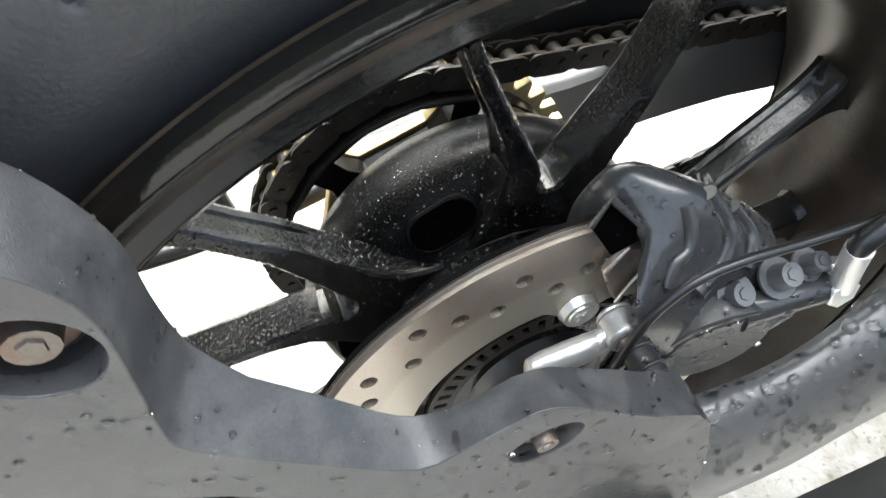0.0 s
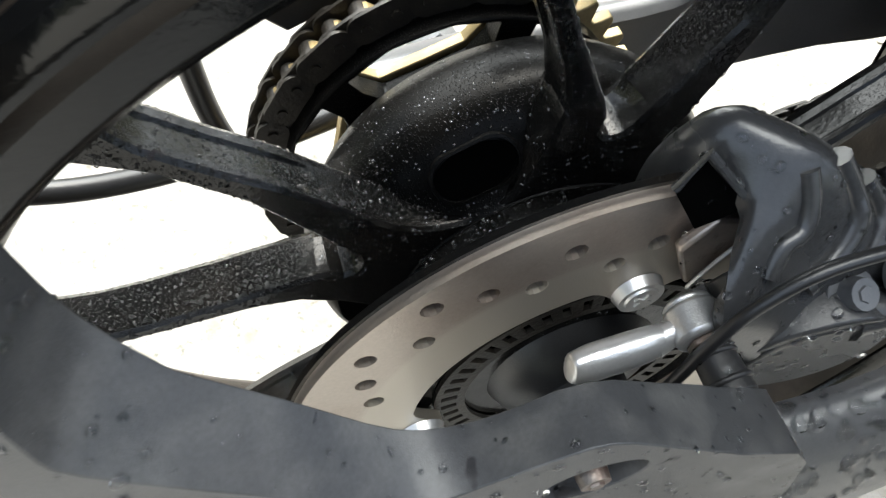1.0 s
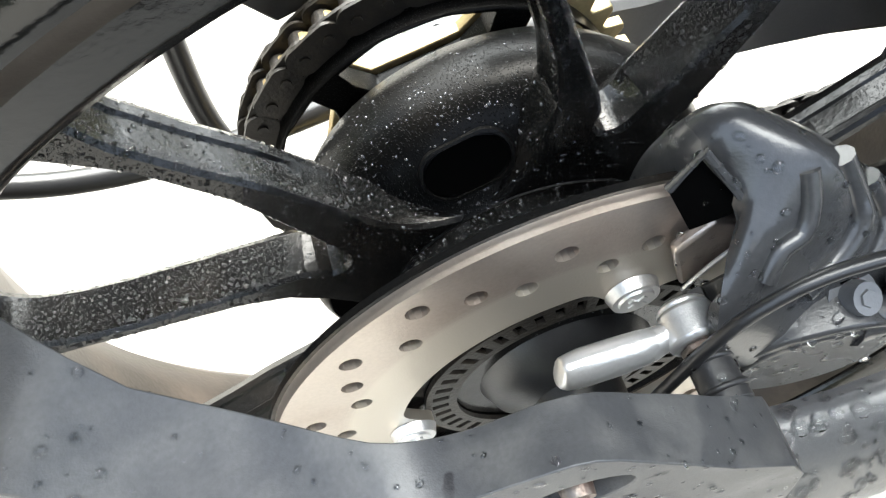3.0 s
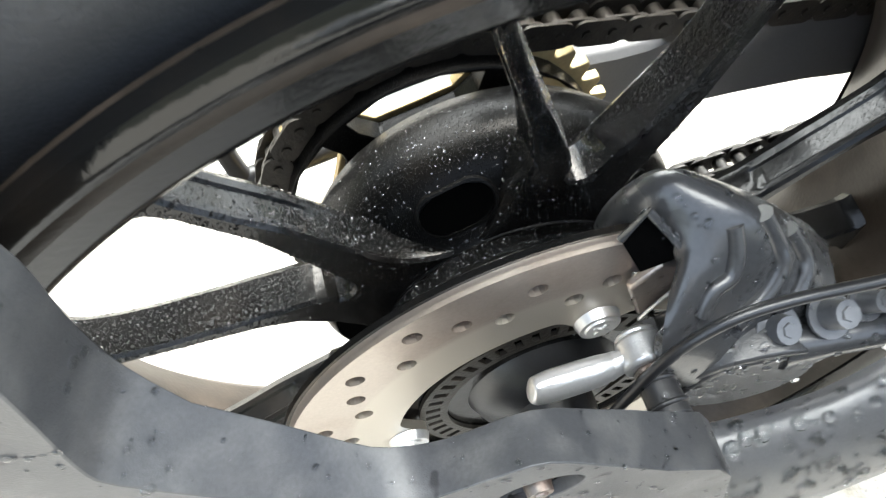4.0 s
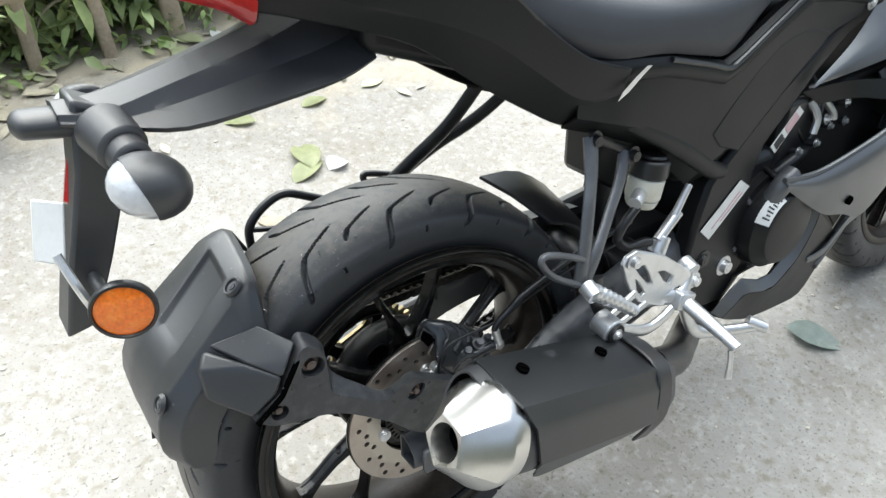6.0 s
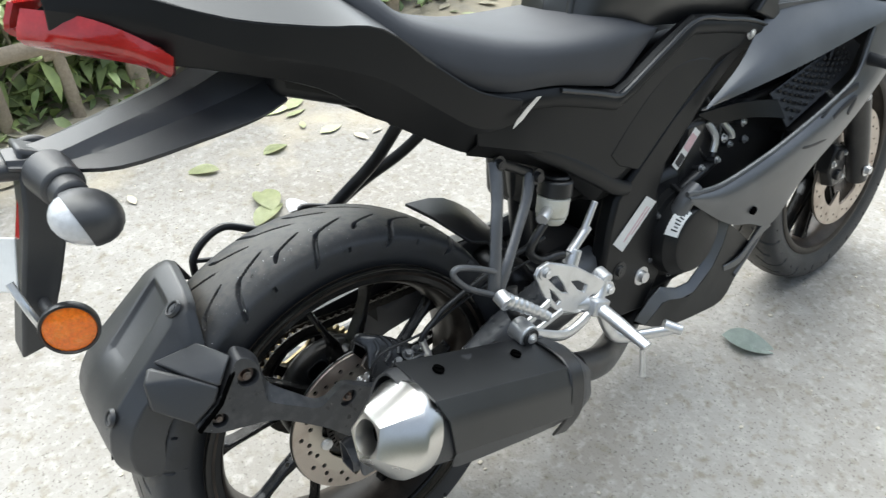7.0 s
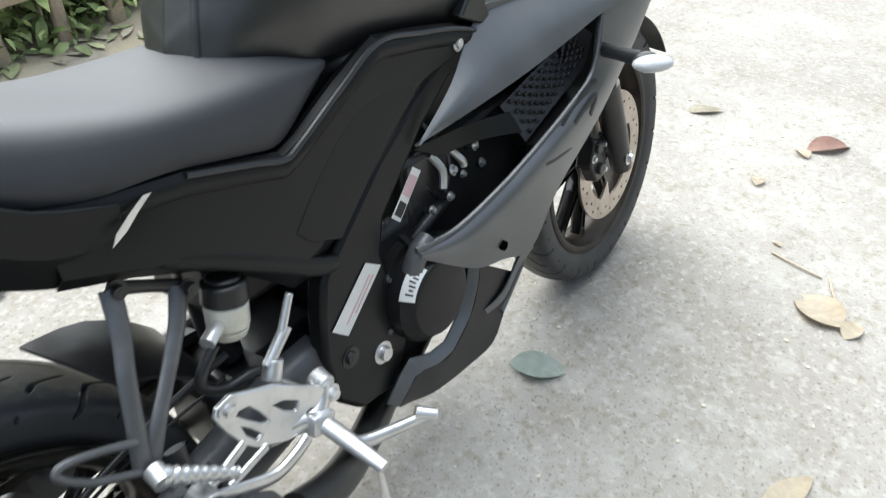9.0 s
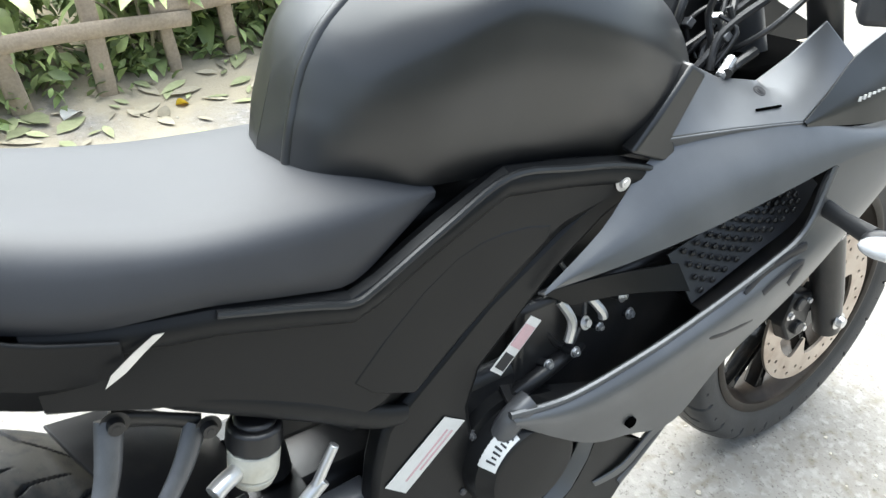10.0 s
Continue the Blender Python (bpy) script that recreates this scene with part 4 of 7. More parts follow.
part("piston_housing", bm, CALIPER_GREY, cal, bevel=0.003)
for at, r in (((0.047, -0.086, 0.400), 0.0052), ((0.074, -0.088, 0.388), 0.0044)):
    bolt(cal, at, r, 0.006, (0, -0.55, 0.83), ALU)
bm = plate(B(), [(0.006, 0.400), (0.014, 0.412), (0.028, 0.408), (0.026, 0.392), (0.0165, 0.3785)], -0.0615, -0.0575)
part("brake_pad", bm, STEEL, cal, bevel=0.0012)
part("pad_clip", tube(B(), [(0.0275, -0.0625, 0.404), (0.0245, -0.064, 0.4035), (0.019, -0.064, 0.394), (0.0145, -0.064, 0.383), (0.0158, -0.0635, 0.3815), (0.0172, -0.063, 0.3835)], 0.0007, 6, 5), SILVER, cal)
# bright slide-pin lug with its rubber boot
bm = B()
cyl(bm, (0.0052, -0.0850, 0.3905), (0.0056, -0.0745, 0.3905), 0.0078, 0.0080, seg=32)
cyl(bm, (0.0056, -0.0745, 0.3905), (0.0057, -0.0720, 0.3905), 0.0080, 0.0060, seg=32)
lug = part("pin_lug", bm, SILVER, cal, "bright cast aluminium slide-pin lug", bevel=0.0014)
part("lug_arm", tube(B(), [(-0.0322, -0.0805, 0.3820), (-0.0308, -0.0805, 0.3821), (-0.0250, -0.0803, 0.3830), (-0.0150, -0.0800, 0.3840), (-0.0080, -0.0798, 0.3850), (-0.0040, -0.0795, 0.3858)], 0.0068, 16, 4, True, 0.72, [0.0034, 0.0060, 0.0070, 0.0070, 0.0066, 0.0056]), SILVER, lug, "rounded arm of the lug")
part("lug_neck", tube(B(), [(-0.0060, -0.0797, 0.3853), (-0.0015, -0.0795, 0.3872), (0.0030, -0.0795, 0.3890)], 0.0052, 14, 4, True, 0.8, [0.0060, 0.0048, 0.0060]), SILVER, lug)
bm = B()
cyl(bm, (0.0052, -0.0850, 0.3905), (0.0052, -0.0872, 0.3905), 0.0056, seg=6)
part("pin_hexagon", bm, RUSTY, lug, bevel=0.0006)
bm = B()
cyl(bm, (0.0052, -0.0872, 0.3905), (0.0058, -0.1025, 0.3895), 0.0058, 0.0064, seg=28)
cyl(bm, (0.0053, -0.0895, 0.3903), (0.0053, -0.0912, 0.3902), 0.0067, seg=28)
cyl(bm, (0.0056, -0.0975, 0.3899), (0.0057, -0.0992, 0.3898), 0.0071, seg=28)
part("rubber_boot", bm, HOSE, cal, bevel=0.0007)
part("brake_hose", tube(B(), [(-0.004, -0.0900, 0.368), (-0.0015, -0.0900, 0.385), (0.001, -0.0900, 0.400), (0.006, -0.0900, 0.4145), (0.0176, -0.0900, 0.4262), (0.035, -0.0900, 0.4295), (0.065, -0.0902, 0.4290), (0.10, -0.0905, 0.4310), (0.136, -0.092, 0.445), (0.20, -0.095, 0.462), (0.30, -0.095, 0.47)], 0.0019, 10, 8), HOSE, bike, "thin black rear brake hose")
line = part("brake_line", tube(B(), [(0.0905, -0.0950, 0.3990), (0.0850, -0.0955, 0.4150), (0.0825, -0.0958, 0.4250), (0.0890, -0.0960, 0.4340), (0.105, -0.0965, 0.4450), (0.130, -0.0970, 0.4600), (0.22, -0.097, 0.485), (0.31, -0.098, 0.50)], 0.0042, 12, 8), HOSE, bike, "black brake line with a bright crimped end")
part("crimped_end", tube(B(), [(0.0905, -0.0950, 0.3985), (0.0855, -0.0955, 0.4135), (0.0828, -0.0958, 0.4240)], 0.0050, 14, 4), SILVER, line, "bright crimped metal sleeve")
bm = B()
cyl(bm, (0.0900, -0.0905, 0.3960), (0.0895, -0.0990, 0.3970), 0.0072, 0.0070, seg=6)
cyl(bm, (0.0900, -0.0905, 0.3960), (0.0905, -0.0860, 0.3955), 0.0088, 0.0088, seg=20)
part("banjo_bolt", bm, SILVER, line, "bright hexagonal banjo bolt", bevel=0.0006)
part("caliper_neck", tube(B(), [(0.050, -0.088, 0.392), (0.066, -0.0905, 0.394), (0.086, -0.0915, 0.3955)], 0.0062, 14, 4, True, 1.0, [0.0085, 0.0062, 0.0070]), CALIPER_GREY, cal)
for at, r in (((0.064, -0.0865, 0.4035), 0.0052), ((0.078, -0.0855, 0.4045), 0.0042)):
    bolt(cal, at, r, 0.009, (0, -0.5, 0.86), ALU)

# ---- exhaust ----
EXA, EXB = Vector((-0.049, -0.2215, 0.4335)), Vector((0.271, -0.199, 0.322))
EXD = (EXB - EXA).normalized()
EXM = Matrix.Translation(EXA) @ Matrix((EXD, Vector((0, 1, 0)) - EXD * EXD.y, EXD.cross(Vector((0, 1, 0))))).transposed().to_4x4()


def muffler_section(s, k=1.0, cut=0.0):
    """Five-sided rounded section in the muffler's own frame: along, across, up."""
    pts = [(-0.050, 0.030), (-0.040, 0.046), (0.018, 0.060), (0.040, 0.058), (0.056, 0.034), (0.058, -0.018), (0.040, -0.040), (0.0, -0.048), (-0.044, -0.040), (-0.062, -0.008)]
    return [(s, a * k, b * k) for a, b in pts]


def muffler():
    bm = B()
    rows = []
    for s, k, dz in ((0.0, 0.86, 0), (0.012, 0.92, 0), (0.12, 0.96, 0), (0.24, 0.94, 0), (0.30, 0.86, 0), (0.325, 0.72, 0)):
        sec = muffler_section(s, k)
        rows.append(sec + [sec[0]])
    sheet(bm, rows, 0.003, 3, 4, False, True, (0, -1, 0))
    return shift(bm, EXM)


exh = part("exhaust_muffler", muffler(), PLASTIC, bike, "matte black five-sided muffler with a bright end cap", angle=24)
# heat shield lying on the upper outer faces
rows = []
for s, lo in ((0.016, -0.034), (0.07, -0.042), (0.16, -0.038), (0.235, -0.032), (0.262, -0.028)):
    rows.append([(s + (0.0 if i < 3 else 0.012 * i - 0.02 if s < 0.05 else 0), a * 1.0, b * 1.0) for i, (a, b) in enumerate(((0.055, 0.034), (0.036, 0.060), (-0.040, 0.050), (-0.054, 0.028), (-0.064, -0.010), (-0.050, lo)))])
part("heat_shield", shift(sheet(B(), rows, 0.003, 4, 4, True, False, (0, -1, 0)), EXM), PAINT, exh, "satin black heat shield with slots", bevel=0.002, angle=24)
for at in ((0.0266, -0.2105, 0.4690), (0.1559, -0.2035, 0.4235)):
    n = (EXM.to_3x3() @ Vector((0, -0.2, 1))).normalized()
    bm = B()
    cyl(bm, (0, 0, -0.002), (0, 0, 0.0016), 0.0075, seg=20)
    box(bm, (0.0, 0, 0.0018), (0.012, 0.004, 0.003))
    m = Matrix.Translation(at) @ n.to_track_quat("Z", "X").to_matrix().to_4x4()
    part("shield_screw", shift(bm, m), DARK, exh)
bm = lathe(B(), [(0.046, -0.024), (0.059, -0.024), (0.062, -0.016), (0.063, 0.0), (0.056, 0.004)], (0, 0, 0), 48)


def end_cap():
    """Bright tapered cap with flats cut towards a slanted round outlet."""
    bm = B()
    n = 60
    rings = []
    for s, r, flat in ((0.024, 0.0550, 0), (0.012, 0.0562, 0), (0.002, 0.0562, 0.0), (-0.003, 0.0548, 0.1), (-0.038, 0.0315, 0.95), (-0.0425, 0.0262, 0.9), (-0.0420, 0.0200, 0), (-0.035, 0.0185, 0), (-0.012, 0.0175, 0)):
        ring = []
        for i in range(n):
            a = 2 * math.pi * i / n
            sector = (a + math.pi / 5) % (2 * math.pi / 5) - math.pi / 5
            rr = r * (1 - flat + flat * math.cos(math.pi / 5) / math.cos(sector) * 1.06)
            ring.append(bm.verts.new((s + 0.10 * rr * math.sin(a + 0.9), rr * math.cos(a + 0.4), rr * math.sin(a + 0.4))))
        rings.append(ring)
    for a, b in zip(rings, rings[1:]):
        for j in range(n):
            bm.faces.new((a[j], a[(j + 1) % n], b[(j + 1) % n], b[j]))
    return shift(bm, EXM @ Matrix.Translation((0, -0.004, -0.002)))


cap = part("end_cap", end_cap(), BRUSHED, exh, "bright brushed steel end cap with a round outlet", angle=22)
bm = B()
cyl(bm, (-0.016, 0, 0), (-0.018, 0, 0), 0.0182, seg=32)
part("outlet", shift(bm, EXM @ Matrix.Translation((0, -0.004, -0.002))), DARK, cap)
bolt(cap, (-0.0600, -0.2640, 0.4215), 0.0042, 0.004, (-0.3, -0.9, -0.1), DARK, name="cap_screw")
rows = [[(s, a * 1.02, b * 1.02) for a, b in ((0.050, 0.040), (0.020, 0.060), (-0.040, 0.050), (-0.060, -0.004), (-0.046, -0.05))] for s in (0.255, 0.285)]
part("muffler_band", shift(sheet(B(), rows, 0.004, 3, 5, False, True, (0, -1, 0)), EXM), CASTING, exh, bevel=0.002)
part("exhaust_pipe", tube(B(), [(0.285, -0.185, 0.322), (0.36, -0.165, 0.285), (0.46, -0.11, 0.235), (0.58, -0.05, 0.21), (0.74, 0.0, 0.22), (0.86, 0.02, 0.32)], 0.024, 16, 6), CASTING, exh)

# ---- pillion hangers, foot controls and brackets on the right side ----
def flat_leg(pts, width, thick):
    """A flat cast leg, tapered and with a rounded face."""
    return tube(B(), pts, width, 12, 5, True, thick / width, [width * 1.05, width * 0.9, width * 0.85, width])


hang = part("pillion_hanger", flat_leg([(0.219, -0.098, 0.642), (0.206, -0.116, 0.605), (0.190, -0.132, 0.574), (0.172, -0.148, 0.520), (0.164, -0.152, 0.486)], 0.0112, 0.0065), ALU, bike, "grey cast pillion footrest hanger")
part("rear_arm", flat_leg([(0.282, -0.098, 0.607), (0.262, -0.112, 0.580), (0.234, -0.126, 0.552), (0.196, -0.146, 0.520), (0.176, -0.150, 0.490)], 0.0105, 0.0065), ALU, hang)
part("top_bar", flat_leg([(0.219, -0.096, 0.642), (0.240, -0.096, 0.632), (0.262, -0.096, 0.620), (0.284, -0.097, 0.607)], 0.008, 0.005), CASTING, hang)
part("lower_arm", tube(B(), [(0.200, -0.146, 0.480), (0.20, -0.150, 0.45), (0.225, -0.152, 0.405)], 0.012, 10, 5, True, 0.5), CASTING, hang)
part("strap_loop", tube(B(), [(0.168, -0.151, 0.520), (0.136, -0.153, 0.538), (0.106, -0.154, 0.550), (0.098, -0.155, 0.543), (0.118, -0.156, 0.518), (0.160, -0.155, 0.490)], 0.0042, 10, 6), ALU, hang, "bent grey guard rod")
for at in ((0.222, -0.102, 0.640), (0.290, -0.104, 0.603)):
    bolt(hang, at, 0.0075, 0.008, mat=CASTING)
bm = B()
cyl(bm, (0.170, -0.158, 0.486), (0.168, -0.176, 0.480), 0.011, 0.010, seg=18)
tube(bm, [(0.170, -0.170, 0.484), (0.200, -0.178, 0.463), (0.234, -0.184, 0.436)], 0.009, 14, 18, True, 0.85, [0.011, 0.011] + [0.0112 - 0.0002 * k - (0.0018 if k % 2 else 0) for k in range(16)] + [0.0075])
part("pillion_peg", bm, SILVER, hang, "folded bright aluminium pillion peg with ribs")
bm = B()
cyl(bm, (0.198, -0.158, 0.425), (0.198, -0.186, 0.421), 0.0165, 0.0165, seg=28)
mount = part("muffler_mount", bm, SILVER, hang, "silver muffler mount with a rubber bush", bevel=0.002)
bm = B()
cyl(bm, (0.198, -0.186, 0.421), (0.198, -0.190, 0.4205), 0.0125, seg=24)
part("bush", bm, HOSE, mount)
bolt(mount, (0.198, -0.190, 0.4205), 0.005, 0.005)

HEEL = [(0.249, 0.476), (0.256, 0.486), (0.275, 0.489), (0.330, 0.462), (0.384, 0.420), (0.394, 0.404), (0.386, 0.386), (0.360, 0.378), (0.320, 0.388), (0.282, 0.410), (0.270, 0.424), (0.256, 0.452)]
heel = part("heel_plate", plate(B(), HEEL, lambda x, z: -0.149 + 0.1 * (z - 0.44), lambda x, z: -0.142 + 0.1 * (z - 0.44), [[(0.270, 0.467), (0.290, 0.462), (0.300, 0.446), (0.308, 0.428), (0.298, 0.432), (0.284, 0.448)], [(0.274, 0.446), (0.283, 0.436), (0.294, 0.420), (0.286, 0.417), (0.276, 0.432)], [(0.318, 0.442), (0.332, 0.438), (0.350, 0.424), (0.343, 0.414), (0.330, 0.424)], [(0.346, 0.402), (0.362, 0.404), (0.372, 0.394), (0.358, 0.390)]]), SILVER, bike, "angular cast aluminium heel plate with cut-outs", bevel=0.0018)
for at in ((0.398, -0.150, 0.398), (0.266, -0.147, 0.478)):
    bolt(heel, at, 0.008, 0.008)
foot = part("rider_footrest", tube(B(), [(0.366, -0.150, 0.385), (0.368, -0.2, 0.371), (0.369, -0.252, 0.356)], 0.0105, 14, 6, True, 0.8, [0.0125, 0.011, 0.0085]), SILVER, bike, "bright aluminium rider footrest with grooves")
part("feeler_bolt", tube(B(), [(0.366, -0.245, 0.350), (0.365, -0.249, 0.330), (0.362, -0.252, 0.308)], 0.0042, 8, 3, True, 1.0, [0.0036, 0.0036, 0.0052]), SILVER, foot)
part("footrest_bracket", tube(B(), [(0.305, -0.140, 0.398), (0.340, -0.148, 0.392), (0.366, -0.152, 0.388), (0.384, -0.148, 0.398), (0.395, -0.14, 0.42)], 0.012, 12, 6, True, 0.7), SILVER, foot)
bm = B()
box(bm, (0.364, -0.158, 0.384), (0.034, 0.022, 0.026), (0, 20, 0))
part("clevis", bm, SILVER, foot, bevel=0.003)
part("brace_rod", tube(B(), [(0.206, -0.162, 0.420), (0.236, -0.157, 0.424), (0.268, -0.152, 0.430)], 0.0062, 10, 4, True, 0.7), SILVER, foot)
part("lower_brace", tube(B(), [(0.232, -0.163, 0.404), (0.262, -0.158, 0.404), (0.292, -0.153, 0.404)], 0.0055, 10, 4, True, 0.7), SILVER, foot)
part("second_brace", tube(B(), [(0.205, -0.170, 0.416), (0.245, -0.168, 0.392), (0.284, -0.166, 0.373), (0.316, -0.163, 0.372), (0.342, -0.160, 0.378)], 0.0085, 10, 4, True, 0.7), SILVER, foot)
pedal = part("brake_pedal", tube(B(), [(0.372, -0.158, 0.372), (0.388, -0.160, 0.336), (0.412, -0.163, 0.308), (0.455, -0.178, 0.299), (0.508, -0.204, 0.300)], 0.009, 12, 6, True, 0.8, [0.0085, 0.009, 0.010, 0.0095, 0.009]), SILVER, bike, "bright cast brake pedal")
bm = B()
cyl(bm, (0.492, -0.190, 0.308), (0.512, -0.212, 0.298), 0.0098, 0.0088, seg=16)
part("toe_piece", bm, SILVER, pedal, bevel=0.002)
bm = B()
cyl(bm, (0.395, -0.128, 0.418), (0.394, -0.150, 0.412), 0.014, 0.013, seg=24)
part("pedal_pivot", bm, SILVER, pedal, bevel=0.002)
bm = B()
cyl(bm, (0.340, -0.122, 0.470), (0.380, -0.119, 0.500), 0.0072, 0.0078, seg=16)
cyl(bm, (0.368, -0.120, 0.491), (0.396, -0.118, 0.536), 0.0056, 0.0050, seg=14)
cyl(bm, (0.340, -0.123, 0.452), (0.352, -0.122, 0.474), 0.0125, 0.011, seg=18)
mast = part("rear_master_cylinder", bm, SILVER, bike, "bright rear brake master cylinder", bevel=0.001)
part("push_rod", tube(B(), [(0.340, -0.124, 0.455), (0.365, -0.130, 0.425), (0.382, -0.136, 0.402)], 0.004, 8, 3), SILVER, mast)
bm = B()
cyl(bm, (0.319, -0.102, 0.522), (0.321, -0.102, 0.534), 0.0185, 0.023, seg=28)
cyl(bm, (0.321, -0.102, 0.534), (0.326, -0.102, 0.564), 0.0235, 0.0242, seg=28)
res = part("fluid_reservoir", bm, AMBER_PLASTIC, bike, "cloudy white brake fluid bottle with a black cap", bevel=0.003)
bm = B()
cyl(bm, (0.326, -0.102, 0.564), (0.330, -0.102, 0.588), 0.0262, 0.0250, seg=14)
cyl(bm, (0.330, -0.102, 0.588), (0.331, -0.102, 0.594), 0.0200, 0.0190, seg=14)
part("cap", bm, HOSE, res, bevel=0.003)
part("outlet_elbow", tube(B(), [(0.306, -0.110, 0.548), (0.290, -0.120, 0.550), (0.278, -0.126, 0.548)], 0.0088, 10, 4), SILVER, res)
part("feed_hose", tube(B(), [(0.286, -0.124, 0.540), (0.264, -0.124, 0.520), (0.262, -0.120, 0.498), (0.286, -0.118, 0.478), (0.318, -0.118, 0.474), (0.33, -0.118, 0.470)], 0.0064, 10, 7), HOSE, res)

# frame spar and pivot plate
SPAR = [(0.452, 0.512), (0.470, 0.532), (0.579, 0.622), (0.681, 0.684), (0.770, 0.720), (0.800, 0.700), (0.735, 0.676), (0.669, 0.631), (0.573, 0.544), (0.558, 0.500), (0.566, 0.440), (0.583, 0.390), (0.580, 0.335), (0.543, 0.281), (0.473, 0.290), (0.436, 0.330), (0.430, 0.404), (0.440, 0.470)]
spar = part("frame_spar", plate(B(), SPAR, -0.112, -0.080), PANEL, bike, "satin black frame spar and pivot plate", bevel=0.007)
part("left_spar", plate(B(), SPAR, 0.080, 0.112), PANEL, bike, bevel=0.007)
bolt(spar, (0.528, -0.112, 0.352), 0.011, 0.010, label="bright pivot bolt")
bolt(spar, (0.470, -0.112, 0.385), 0.010, 0.006, mat=CASTING)


def decal(parent, quad, mat, name, label, y=-0.1135, lines=0):
    """A thin sticker on a near-upright face; quad: (x, z) corners, in order."""
    lf = y if callable(y) else (lambda x, z: y)
    st = part(name, plate(B(), quad, lambda x, z: lf(x, z) - 0.0006, lambda x, z: lf(x, z)), mat, parent, label)
    q = [np.array(p) for p in quad]
    for i in range(lines):
        u0, u1 = (i + 0.6) / (lines + 0.6), (i + 0.9) / (lines + 0.6)
        L = lambda u, a, b: tuple((q[0] * (1 - u) + q[1] * u) * (1 - a) + (q[3] * (1 - u) + q[2] * u) * a)
        bar = [L(u0, 0.12, 0), L(u0, 0.85 - 0.2 * (i % 2), 0), L(u1, 0.85 - 0.2 * (i % 2), 0), L(u1, 0.12, 0)]
        part("print_bar", plate(B(), bar, lambda x, z: lf(x, z) - 0.0010, lambda x, z: lf(x, z) - 0.0006), INK, st)
    return st


decal(spar, [(0.524, 0.502), (0.550, 0.484), (0.472, 0.420), (0.448, 0.442)], WHITE, "frame_sticker", "white frame sticker with two thin lines of print", lines=0)
decal(spar, [(0.526, 0.484), (0.528, 0.4825), (0.474, 0.4370), (0.472, 0.4385)], PINK, "print_line", "", -0.1142)
decal(spar, [(0.532, 0.480), (0.534, 0.4785), (0.492, 0.4435), (0.490, 0.4450)], PINK, "print_line", "", -0.1142)
decal(spar, [(0.637, 0.588), (0.652, 0.576), (0.598, 0.524), (0.583, 0.538)], WHITE, "warning_label", "small white and pink warning label")
decal(spar, [(0.630, 0.581), (0.643, 0.570), (0.622, 0.549), (0.609, 0.561)], PINK, "label_panel", "", -0.1142)
decal(spar, [(0.604, 0.554), (0.615, 0.543), (0.600, 0.529), (0.589, 0.540)], INK, "label_print", "", -0.1142)

# engine: crankcase, round clutch cover with a plate, cylinder, hoses
eng = part("engine_block", box(B(), (0.66, 0, 0.40), (0.26, 0.19, 0.24)), CASTING, bike, "black engine casting behind the frame spar", bevel=0.02)
part("cylinder", box(B(), (0.79, 0, 0.52), (0.14, 0.15, 0.22), (0, 38, 0)), CASTING, eng, bevel=0.01)
for k in range(6):
    part("cooling_fin", box(B(), (0.755 + 0.018 * k, 0, 0.475 + 0.022 * k), (0.15, 0.165, 0.004), (0, 38, 0)), CASTING, eng, bevel=0.001)
CC = (0.622, 0.402)
cc = lathe(B(), [(0.0, -0.153), (0.052, -0.153), (0.058, -0.151), (0.0615, -0.146), (0.0660, -0.140), (0.0720, -0.134), (0.0735, -0.126), (0.0740, -0.112), (0.082, -0.109), (0.084, -0.095), (0.0, -0.095)], (CC[0], 0.0, CC[1]), 72)
cover = part("clutch_cover", cc, PANEL, eng, "round black clutch cover with a printed plate", angle=24)
for k in range(6):
    x, z = CC[0] + 0.079 * math.cos(radians(60 * k + 20)), CC[1] + 0.079 * math.sin(radians(60 * k + 20))
    bolt(cover, (x, -0.109, z), 0.0045, 0.006, mat=ALU)


def ring_patch(r0, r1, d0, d1, n=6):
    return [(CC[0] + r1 * math.cos(radians(d)), CC[1] + r1 * math.sin(radians(d))) for d in np.linspace(d0, d1, n)] + [(CC[0] + r0 * math.cos(radians(d)), CC[1] + r0 * math.sin(radians(d))) for d in np.linspace(d1, d0, n)]


cone = lambda x, z: float(np.interp(math.hypot(x - CC[0], z - CC[1]), [0.058, 0.0615, 0.0660, 0.0720, 0.0735, 0.082], [-0.151, -0.146, -0.140, -0.134, -0.126, -0.110]))
part("cover_plate", plate(B(), ring_patch(0.0605, 0.0725, 112, 158, 10), lambda x, z: cone(x, z) - 0.0022, lambda x, z: cone(x, z) + 0.001), WHITE, cover, "curved white plate with dark print")
for k in range(7):
    part("print_bar", plate(B(), ring_patch(0.0630 + 0.001 * (k % 2), 0.0700 - 0.0012 * (k % 3), 117 + 5.2 * k, 119.2 + 5.2 * k, 3), lambda x, z: cone(x, z) - 0.0028, lambda x, z: cone(x, z) - 0.002), INK, cover)
# dark block added for the shade deep in the engine bay
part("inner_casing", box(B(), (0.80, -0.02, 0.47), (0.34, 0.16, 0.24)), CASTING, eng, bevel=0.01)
part("radiator_hose", tube(B(), [(0.62, -0.10, 0.47), (0.66, -0.11, 0.495), (0.71, -0.10, 0.50), (0.76, -0.08, 0.49)], 0.010, 12, 6), HOSE, eng)
part("hose_elbow", tube(B(), [(0.590, -0.128, 0.452), (0.600, -0.136, 0.480), (0.622, -0.136, 0.492)], 0.015, 12, 5), ALU, eng, "grey hose elbow")
